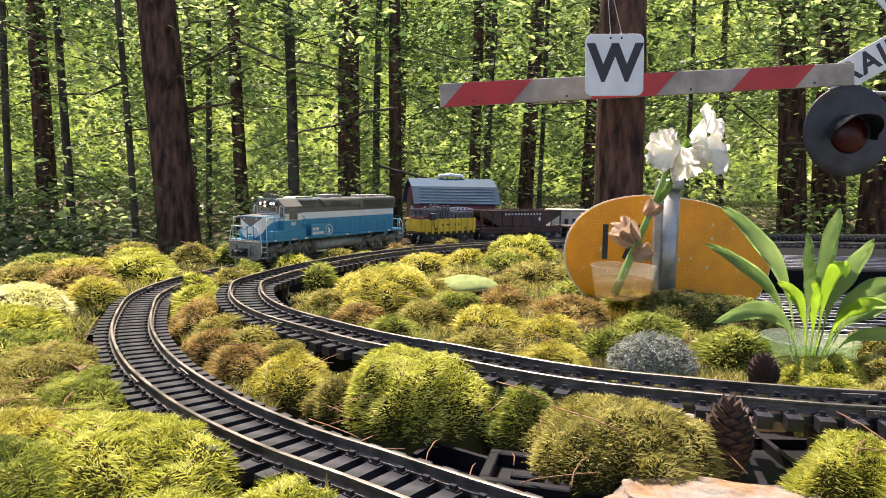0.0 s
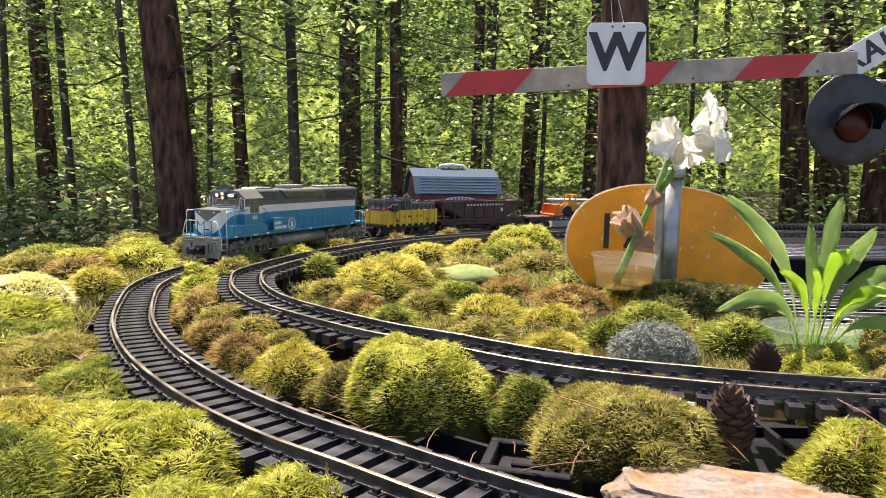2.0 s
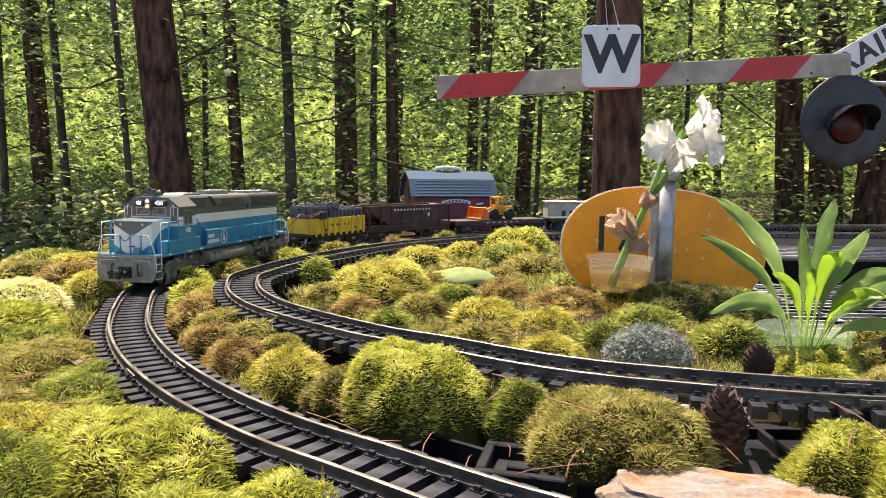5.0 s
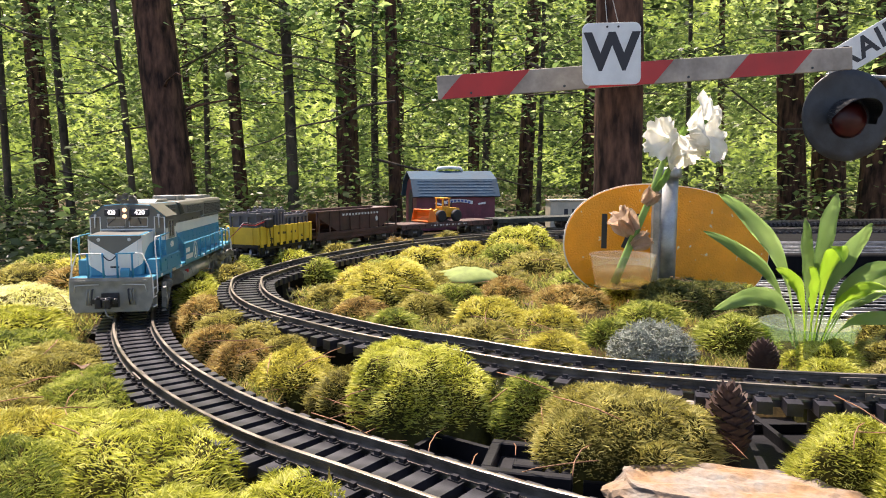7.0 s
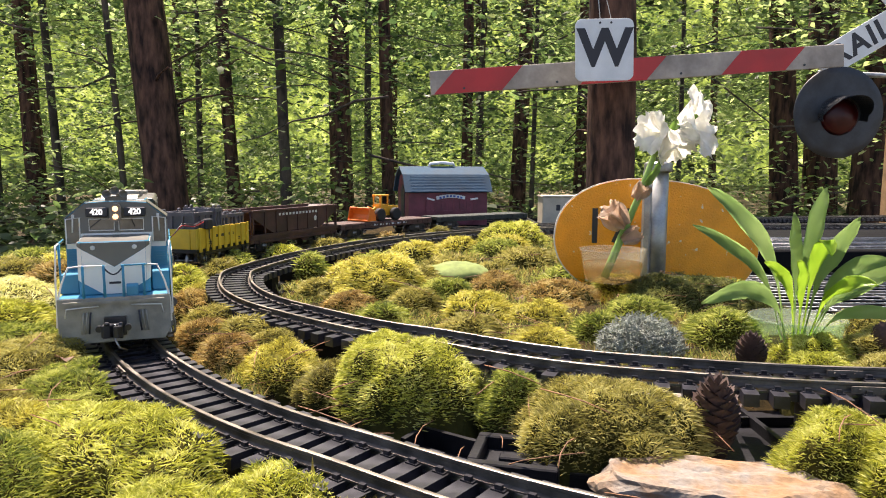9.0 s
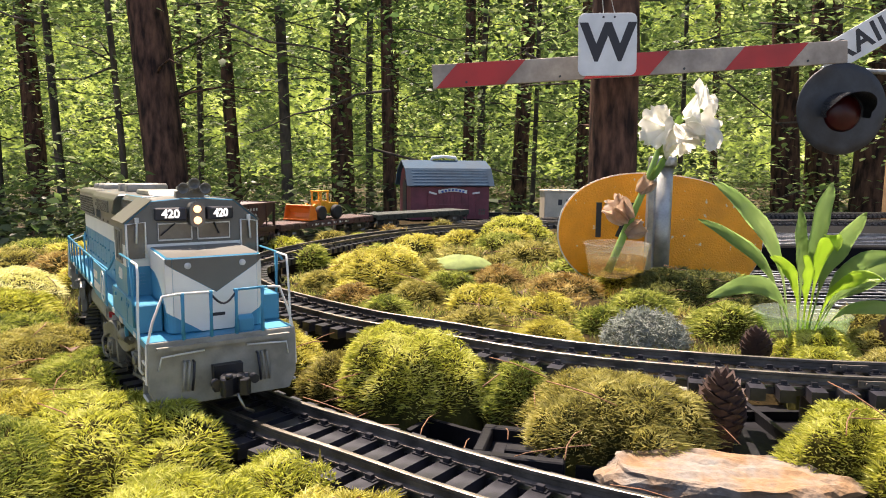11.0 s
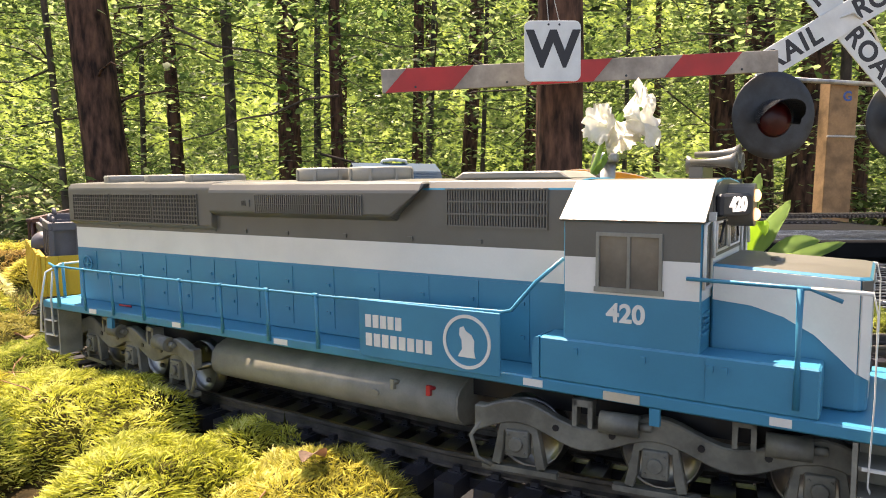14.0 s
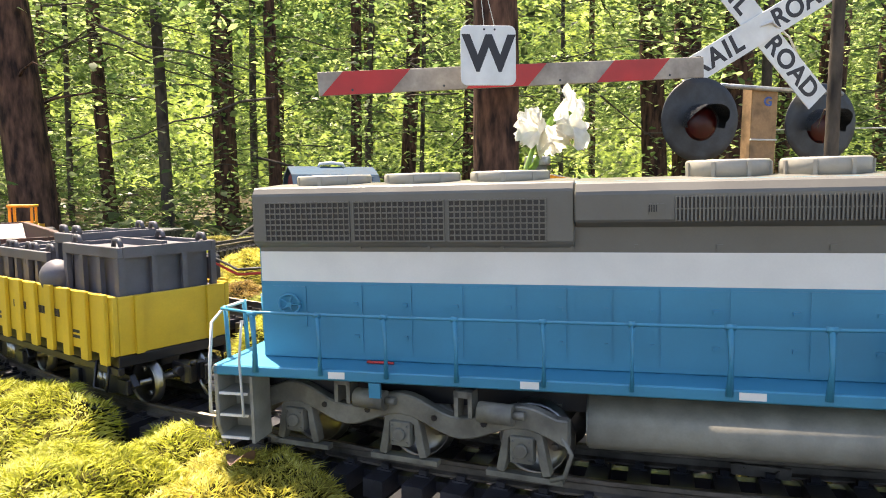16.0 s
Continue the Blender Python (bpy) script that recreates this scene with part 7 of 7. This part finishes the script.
    # true lengths of hood, cab, nose and ends; the body rides a little above the axles
    for o in list(en.children_recursive):
        top = o
        while top.parent is not en:
            top = top.parent
        f, g = (END_FROM, END_TO) if top.name.split(".")[0] in ("pilot", "coupler") else (FROM_X, TO_X)
        if o.parent is en and (o.matrix_basis.translation.length > 1e-6):
            o.location.x = float(np.interp(o.location.x, f, g))
            continue
        if top.matrix_basis.translation.length > 1e-6 or o.matrix_basis.translation.length > 1e-6:
            if o.parent is not en and top.matrix_basis.translation.length < 1e-6:
                o.location.x = float(np.interp(o.location.x, f, g))
            continue
        for v in o.data.vertices:
            v.co.x = float(np.interp(v.co.x, f, g))
    for o in en.children:
        o.location.z += LIFT
    t1, w1 = truck3(en, 0.206)
    t2, w2 = truck3(en, -0.206)
    return dict(ob=en, half=0.206, trucks=((t1, w1, 0.206), (t2, w2, -0.206)), length=0.69, r=0.0197, lift=LIFT)


def car_base(name, label, length, material, half, z=0.036):
    ob = thing(name, label, "railway wagon", "wagons of the train")
    bm = bmesh.new()
    box(bm, -length / 2, length / 2, -0.046, 0.046, z - 0.004, z + 0.004)
    for s in (-1, 1):
        box(bm, -length / 2, length / 2, min(s * 0.042, s * 0.047), max(s * 0.042, s * 0.047), z - 0.010, z - 0.0042)
    box(bm, -length / 2 + 0.01, length / 2 - 0.01, -0.008, 0.008, z - 0.012, z - 0.0042)
    part("underframe", bm, material, ob, bevel=0.0006)
    tr = []
    for x in (half, -half):
        t, w = truck2(ob, x, BLACK)
        tr.append((t, w, x))
    for d in (-1, 1):
        coupler(ob, d * length / 2, d)
        for s in (-1, 1):
            bm = bmesh.new()
            pipe(bm, [(d * (length / 2 - 0.012), s * 0.047, 0.034), (d * (length / 2 - 0.012), s * 0.050, 0.014), (d * (length / 2 - 0.030), s * 0.050, 0.014), (d * (length / 2 - 0.030), s * 0.047, 0.034)], 0.0012, 5)
            part("stirrup_step", bm, material, ob)
    return dict(ob=ob, half=half, trucks=tuple(tr), length=length + 0.035, r=0.0155)


def gondola():
    L = 0.238
    c = car_base("gondola_wagon", "yellow gondola wagon loaded with dark grey crates", L, BLACK, 0.076)
    ob = c["ob"]
    for s in (-1, 1):
        bm = bmesh.new()
        box(bm, -L / 2, L / 2, min(s * 0.045, s * 0.049), max(s * 0.045, s * 0.049), 0.0405, 0.084)
        part("side", bm, YELLOW, ob, "yellow slatted side", bevel=0.0006)
        for i in range(9):
            x = -L / 2 + 0.010 + i * (L - 0.020) / 8
            bm = bmesh.new()
            box(bm, x - 0.005, x + 0.005, min(s * 0.0491, s * 0.0525), max(s * 0.0491, s * 0.0525), 0.034, 0.0855)
            part("side_post", bm, YELLOW, ob, bevel=0.0005)
        for i, (x, w) in enumerate(((-0.03, 0.024), (0.022, 0.036))):
            for k in range(5 if i == 0 else 7):
                n = 5 if i == 0 else 7
                bm = bmesh.new()
                xx = x - w / 2 + (k + 0.5) * w / n
                box(bm, xx - w / n * 0.36, xx + w / n * 0.36, min(s * 0.0490, s * 0.0496), max(s * 0.0490, s * 0.0496), 0.061, 0.067)
                part("letter_bar", bm, INK, ob)
        for x in (-0.075, 0.06):
            for z in (0.048, 0.052):
                bm = bmesh.new()
                box(bm, x, x + 0.014, min(s * 0.0490, s * 0.0495), max(s * 0.0490, s * 0.0495), z, z + 0.0022)
                part("letter_bar", bm, INK, ob)
    for d in (-1, 1):
        bm = bmesh.new()
        box(bm, min(d * (L / 2 - 0.004), d * L / 2), max(d * (L / 2 - 0.004), d * L / 2), -0.0448, 0.0448, 0.0405, 0.083)
        part("end", bm, YELLOW, ob, bevel=0.0006)
        for y in (-0.03, 0.03):
            bm = bmesh.new()
            box(bm, min(d * L / 2, d * (L / 2 + 0.0025)), max(d * L / 2, d * (L / 2 + 0.0025)), y - 0.003, y + 0.003, 0.0405, 0.083)
            part("end_post", bm, YELLOW, ob)
    bm = bmesh.new()
    box(bm, -L / 2 + 0.005, L / 2 - 0.005, -0.0447, 0.0447, 0.0402, 0.046)
    part("floor", bm, BLACK, ob)

    def crate(x, y, z, lx, ly, lz, rz=0):
        bm = bmesh.new()
        box(bm, -lx / 2 + 0.0055, lx / 2 - 0.0055, -ly / 2 + 0.0055, ly / 2 - 0.0055, 0, lz - 0.003)
        cr = part("crate", bm, CRATE, ob, "dark grey ribbed plastic crate", at=pose(x, y, z, 0, 0, rz))
        for s in (-1, 1):
            for z0, z1 in ((0.0, 0.006), (lz - 0.008, lz)):
                bm = bmesh.new()
                box(bm, -lx / 2, lx / 2, min(s * (ly / 2 - 0.004), s * ly / 2), max(s * (ly / 2 - 0.004), s * ly / 2), z0, z1)
                part("rail_edge", bm, CRATE, cr, bevel=0.0004)
                bm = bmesh.new()
                box(bm, min(s * (lx / 2 - 0.004), s * lx / 2), max(s * (lx / 2 - 0.004), s * lx / 2), -ly / 2 + 0.0042, ly / 2 - 0.0042, z0, z1)
                part("rail_edge", bm, CRATE, cr)
            n = max(2, int(lx / 0.023))
            for i in range(n + 1):
                xx = -lx / 2 + 0.003 + (lx - 0.006) * i / n
                bm = bmesh.new()
                prism(bm, [(xx - 0.0028, 0.006), (xx + 0.0028, 0.006), (xx + 0.0022, lz - 0.008), (xx - 0.0022, lz - 0.008)], "y", min(s * (ly / 2 - 0.0036), s * (ly / 2 - 0.0002)), max(s * (ly / 2 - 0.0036), s * (ly / 2 - 0.0002)))
                part("upright", bm, CRATE, cr)
            for i in range(4):
                yy = -ly / 2 + 0.003 + (ly - 0.006) * i / 3
                bm = bmesh.new()
                box(bm, min(s * (lx / 2 - 0.0034), s * (lx / 2 - 0.0002)), max(s * (lx / 2 - 0.0034), s * (lx / 2 - 0.0002)), yy - 0.0022, yy + 0.0022, 0.006, lz - 0.008)
                part("upright", bm, CRATE, cr)
        for i in (-1, 1):
            for s in (-1, 1):
                bm = bmesh.new()
                pipe(bm, [(i * lx * 0.36 - 0.005, s * (ly / 2 - 0.006), lz), (i * lx * 0.36 - 0.003, s * (ly / 2 - 0.006), lz + 0.005), (i * lx * 0.36 + 0.003, s * (ly / 2 - 0.006), lz + 0.005), (i * lx * 0.36 + 0.006, s * (ly / 2 - 0.006), lz)], 0.0018, 6)
                part("lug", bm, CRATE, cr)
        bm = bmesh.new()
        box(bm, -lx / 2 + 0.006, lx / 2 - 0.006, -0.002, 0.002, lz - 0.003, lz + 0.002)
        part("lid_rib", bm, CRATE, cr)

    crate(0.074, 0, 0.076, 0.082, 0.082, 0.042)
    crate(0.017, 0.006, 0.080, 0.030, 0.078, 0.044)
    for k, x in enumerate((-0.020, -0.059, -0.097)):
        crate(x, 0, 0.074, 0.040, 0.078, 0.034)
    bm = bmesh.new()
    bmesh.ops.create_uvsphere(bm, u_segments=16, v_segments=10, radius=1)
    for v in bm.verts:
        v.co = Vector((v.co.x * 0.015, v.co.y * 0.013, v.co.z * 0.014))
        for f in v.link_faces:
            f.smooth = True
    part("sack", bm, CRATE, ob, "dark grey bundle", at=pose(0.020, -0.040, 0.090))
    bm = bmesh.new()
    box(bm, 0.072, 0.095, 0.0495, 0.060, 0.082, 0.104)
    part("battery_box", bm, INK, ob, "small black control box", bevel=0.002)
    for col, dz in ((REDC, 0.0), (INK, 0.004)):
        bm = bmesh.new()
        pipe(bm, [(0.085, 0.052, 0.100 + dz), (0.130, 0.050, 0.090 + dz), (0.172, 0.046, 0.095 + dz), (0.190, 0.040, 0.080), (0.202, 0.030, 0.066)], 0.0011, 6)
        part("loose_wire", bm, col, ob)
    bm = bmesh.new()
    pipe(bm, [(0.082, 0.056, 0.082), (0.080, 0.055, 0.066), (0.072, 0.054, 0.048), (0.075, 0.053, 0.040)], 0.0012, 6)
    part("loose_wire", bm, INK, ob)
    return c


def hopper():
    L = 0.375
    c = car_base("hopper_wagon", "oxide brown open hopper wagon with faded lettering", L, BROWN, 0.132)
    ob = c["ob"]
    for s in (-1, 1):
        bm = bmesh.new()
        prism(bm, [(-L / 2 + 0.004, 0.108), (L / 2 - 0.004, 0.108), (L / 2 - 0.004, 0.092), (0.105, 0.050), (-0.105, 0.050), (-L / 2 + 0.004, 0.092)], "y", min(s * 0.045, s * 0.048), max(s * 0.045, s * 0.048))
        part("side", bm, BROWN, ob, bevel=0.0005)
        bm = bmesh.new()
        box(bm, -L / 2, L / 2, min(s * 0.0445, s * 0.0515), max(s * 0.0445, s * 0.0515), 0.1055, 0.110)
        part("top_rail", bm, BROWN, ob, bevel=0.0005)
        bm = bmesh.new()
        box(bm, -L / 2, L / 2, min(s * 0.0445, s * 0.0505), max(s * 0.0445, s * 0.0505), 0.0402, 0.049)
        part("side_sill", bm, BROWN, ob, bevel=0.0005)
        for i in range(9):
            x = -L / 2 + 0.006 + (L - 0.012) * i / 8
            bm = bmesh.new()
            box(bm, x - 0.002, x + 0.002, min(s * 0.0481, s * 0.0505), max(s * 0.0481, s * 0.0505), 0.0492, 0.1053)
            part("rib", bm, BROWN, ob)
        for k in range(12):
            bm = bmesh.new()
            x = -0.085 + k * 0.0145
            box(bm, x, x + 0.008, min(s * 0.0506, s * 0.0510), max(s * 0.0506, s * 0.0510), 0.0925, 0.0985)
            part("letter_bar", bm, PALEB, ob)
        bm = bmesh.new()
        prism(bm, [(-0.0845, 0.070), (-0.076, 0.070), (-0.074, 0.080), (-0.080, 0.085), (-0.0865, 0.080)], "y", min(s * 0.0484, s * 0.0489), max(s * 0.0484, s * 0.0489))
        part("emblem_blot", bm, PALEB, ob)
    for d in (-1, 1):
        bm = bmesh.new()
        prism(bm, [(d * (L / 2 - 0.004), 0.108), (d * (L / 2 - 0.007), 0.108), (d * 0.055, 0.040), (d * 0.062, 0.040)], "y", -0.0448, 0.0448)
        part("slope_sheet", bm, BROWN, ob)
        bm = bmesh.new()
        prism(bm, [(d * 0.01, 0.050), (d * 0.085, 0.050), (d * 0.060, 0.016), (d * 0.035, 0.016)], "y", -0.036, 0.036)
        part("hopper_bay", bm, BROWN, ob, bevel=0.0005)
        for y in (-0.044, 0.044):
            bm = bmesh.new()
            rod(bm, (d * (L / 2 - 0.003), y, 0.040), (d * (L / 2 - 0.003), y, 0.108), 0.0022, seg=8)
            part("end_post", bm, BROWN, ob)
        bm = bmesh.new()
        box(bm, min(d * (L / 2 - 0.003), d * (L / 2 + 0.001)), max(d * (L / 2 - 0.003), d * (L / 2 + 0.001)), -0.044, 0.044, 0.104, 0.110)
        part("end_rail", bm, BROWN, ob)
    bm = bmesh.new()
    box(bm, -0.12, 0.12, -0.0446, 0.0446, 0.070, 0.076)
    part("load_floor", bm, BROWN, ob)
    return c


def flat(loaded):
    L = 0.42
    c = car_base("flat_wagon", "long dark brown flat wagon carrying a toy wheel loader" if loaded else "long dark green empty flat wagon", L, BROWN if loaded else DARKCAR, 0.150, 0.040)
    ob = c["ob"]
    m = BROWN if loaded else DARKCAR
    for s in (-1, 1):
        bm = bmesh.new()
        box(bm, -L / 2, L / 2, min(s * 0.0472, s * 0.0495), max(s * 0.0472, s * 0.0495), 0.030, 0.0455)
        part("side_sill", bm, m, ob, bevel=0.0005)
        for k in range(15):
            x = -L / 2 + 0.02 + k * (L - 0.04) / 14
            bm = bmesh.new()
            box(bm, x - 0.0025, x + 0.0025, min(s * 0.0496, s * 0.0518), max(s * 0.0496, s * 0.0518), 0.0355, 0.0420)
            part("stake_pocket", bm, m, ob)
        if loaded:
            for k in range(13):
                bm = bmesh.new()
                x = -0.085 + k * 0.0135
                box(bm, x, x + 0.0085, min(s * 0.0496, s * 0.0500), max(s * 0.0496, s * 0.0500), 0.0362, 0.0412)
                part("letter_bar", bm, PALEB, ob)
    for i in range(28):
        x = -L / 2 + i * L / 28
        bm = bmesh.new()
        box(bm, x + 0.0004, x + L / 28 - 0.0004, -0.047, 0.047, 0.0442, 0.0468)
        part("plank", bm, BROWN if loaded else DARKCAR, ob)
    if loaded:
        ld = part("wheel_loader", *loader_body(), ob, "orange and yellow toy wheel loader with black tyres")
        ld.matrix_basis = pose(-0.002, 0, 0.047)
        for x in (-0.042, 0.030):
            for s in (-1, 1):
                bm = bmesh.new()
                lathe(bm, [(0.010, -0.008), (0.018, -0.0085), (0.0205, -0.006), (0.0205, 0.006), (0.018, 0.0085), (0.010, 0.008)], 24, pose(x, s * 0.033, 0.0205, 90, 0, 0))
                part("tyre", bm, TYRE, ld)
                bm = bmesh.new()
                lathe(bm, [(0.0001, -0.0065), (0.010, -0.0065), (0.0105, 0), (0.010, 0.0065), (0.0001, 0.0065)], 18, pose(x, s * 0.033, 0.0205, 90, 0, 0))
                part("rim", bm, LOADY, ld)
        bm = bmesh.new()
        prism(bm, [(0.060, 0.004), (0.098, 0.002), (0.100, 0.006), (0.078, 0.010), (0.072, 0.022), (0.076, 0.034), (0.088, 0.044), (0.084, 0.046), (0.070, 0.038), (0.062, 0.020)], "y", -0.045, 0.045)
        for s in (-1, 1):
            prism(bm, [(0.062, 0.004), (0.098, 0.002), (0.088, 0.044), (0.070, 0.038), (0.062, 0.020)], "y", min(s * 0.0435, s * 0.046), max(s * 0.0435, s * 0.046))
        part("bucket", bm, ORANGE, ld, "orange loader bucket")
        for s in (-1, 1):
            bm = bmesh.new()
            prism(bm, [(0.010, 0.036), (0.034, 0.046), (0.066, 0.026), (0.066, 0.018), (0.034, 0.036), (0.012, 0.028)], "y", min(s * 0.013, s * 0.018), max(s * 0.013, s * 0.018))
            part("lift_arm", bm, LOADY, ld)
        for x in (-0.022, 0.008):
            for y in (-0.017, 0.017):
                bm = bmesh.new()
                box(bm, x - 0.002, x + 0.002, y - 0.002, y + 0.002, 0.044, 0.078)
                part("cab_pillar", bm, LOADY, ld)
        bm = bmesh.new()
        box(bm, -0.026, 0.012, -0.021, 0.021, 0.0782, 0.083)
        part("cab_roof", bm, LOADY, ld, bevel=0.001)
        bm = bmesh.new()
        rod(bm, (-0.040, 0.008, 0.05), (-0.040, 0.008, 0.066), 0.0022, seg=8)
        part("exhaust", bm, TYRE, ld)
    return c


def loader_body():
    bm = bmesh.new()
    prism(bm, [(-0.068, 0.016), (-0.004, 0.016), (-0.004, 0.044), (-0.030, 0.048), (-0.068, 0.046)], "y", -0.020, 0.020)
    prism(bm, [(-0.003, 0.014), (0.044, 0.014), (0.044, 0.026), (0.026, 0.038), (-0.003, 0.040)], "y", -0.014, 0.014)
    box(bm, -0.025, 0.010, -0.018, 0.018, 0.038, 0.052)
    bmesh.ops.recalc_face_normals(bm, faces=bm.faces)
    return bm, LOADY


# the train is built a little over 1:29 and runs at 1:32
K = 0.888
# distance of the engine's middle along the outer line, by time
RUN = [(0, 3.250), (1, 3.336), (2, 3.415), (3, 3.5), (4, 3.59), (6.5, 3.885), (7.5, 3.998), (8.5, 4.108), (9, 4.162), (11.5, 4.4865), (12, 4.556), (12.5, 4.6215), (13, 4.694), (14, 4.842), (15, 4.9865), (16, 5.125)]


def run_table():
    """The run, smoothed so that the train neither jerks nor stops."""
    ts, ss = np.array([r[0] for r in RUN], float), np.array([r[1] for r in RUN])
    t = np.arange(-2, 18.01, 0.05)
    s = np.interp(t, ts, ss)
    s[t < 0] = ss[0] + 0.092 * t[t < 0]
    s[t > 16] = ss[-1] + 0.138 * (t[t > 16] - 16)
    w = np.exp(-0.5 * (np.arange(-24, 25) * 0.05 / 0.3) ** 2)
    w /= w.sum()
    out = s.copy()
    out[24:-24] = np.convolve(s, w, "valid")
    return t, out


RUN_T, RUN_S = run_table()


def middle_at(t):
    return float(np.interp(t, RUN_T, RUN_S))


TRAIN = []


def train():
    s = 0.0
    for c in (engine(), gondola(), hopper(), flat(True), flat(False)):
        for key in ("half", "length", "r"):
            c[key] *= K
        c["ob"].scale = (K, K, K)
        if not TRAIN:
            c["back"] = 0.0
            s = 0.412 * K
        else:
            c["back"] = s + c["length"] / 2
        s = max(s, c["back"] + c["length"] / 2)
        TRAIN.append(c)


def stand(c, t):
    """Pose of a wagon whose trucks ride the line, and the turns of its trucks."""
    mid = middle_at(t) - c["back"]
    a, b = OUTER.at(mid + c["half"]), OUTER.at(mid - c["half"])
    d = a - b
    yaw = math.degrees(math.atan2(d.y, d.x))
    p = (a + b) / 2
    turns = []
    for tk, ws, x in c["trucks"]:
        w = OUTER.way(mid + x * K)
        turns.append((math.degrees(math.atan2(w.y, w.x)) - yaw + 180) % 360 - 180)
    rise = math.degrees(math.atan2(d.z, math.hypot(d.x, d.y)))
    return pose(p.x, p.y, p.z, 0, -rise, yaw), turns


def motions():
    times = [round(0.25 * k, 2) for k in range(65)]
    spin = [round(0.1 * k, 2) for k in range(161)]
    for c in TRAIN:
        rows, turns = [], []
        for t in times:
            m, tt = stand(c, t)
            rows.append((t, m))
            turns.append(tt)
        walk(c["ob"], rows)
        for k, (tk, ws, x) in enumerate(c["trucks"]):
            walk(tk, [(t, pose(x, 0, c.get("lift", 0.0), 0, 0, turns[i][k])) for i, t in enumerate(times)])
            for w in ws:
                q = w.location.copy()
                walk(w, [(t, pose(q.x, 0, q.z, 0, math.degrees((middle_at(t) - middle_at(0)) / c["r"]), 0)) for t in spin])


# ---- the place ----
backdrop()
ground()
table()
track(OUTER, 0.2, OUTER.length - 0.02, "black plastic sleepers with tarnished brass rails, curved outer line", "")
track(INNER, 0.2, INNER.length - 0.02, "black plastic sleepers with tarnished brass rails, curved inner line", "")
soil_bed()
moss_garden()
carpet()
woods()
tree(2.39, 2.94, 0.034, (0.0, 0.0), BARK2, "slender young tree with smooth grey bark", 3, 7, seed=91)
foliage()
crossing()
whistle_sign()
oval_sign()
flower_cup()
hosta()
barn()
racks()
pine_cone(0.316, 0.668, TABLE_Z + 0.014, 0.040, 0.0165, 0, 0, "open brown pine cone resting between moss cushions")
pine_cone(0.213, 0.50, TABLE_Z, 0.062, 0.020, 0, 40, "tall dark spent pine cone standing beside the track")
pine_cone(0.472, 0.665, 0.012, 0.036, 0.020, 62, 200, "open brown pine cone lying on moss")
litter()
train()
motions()
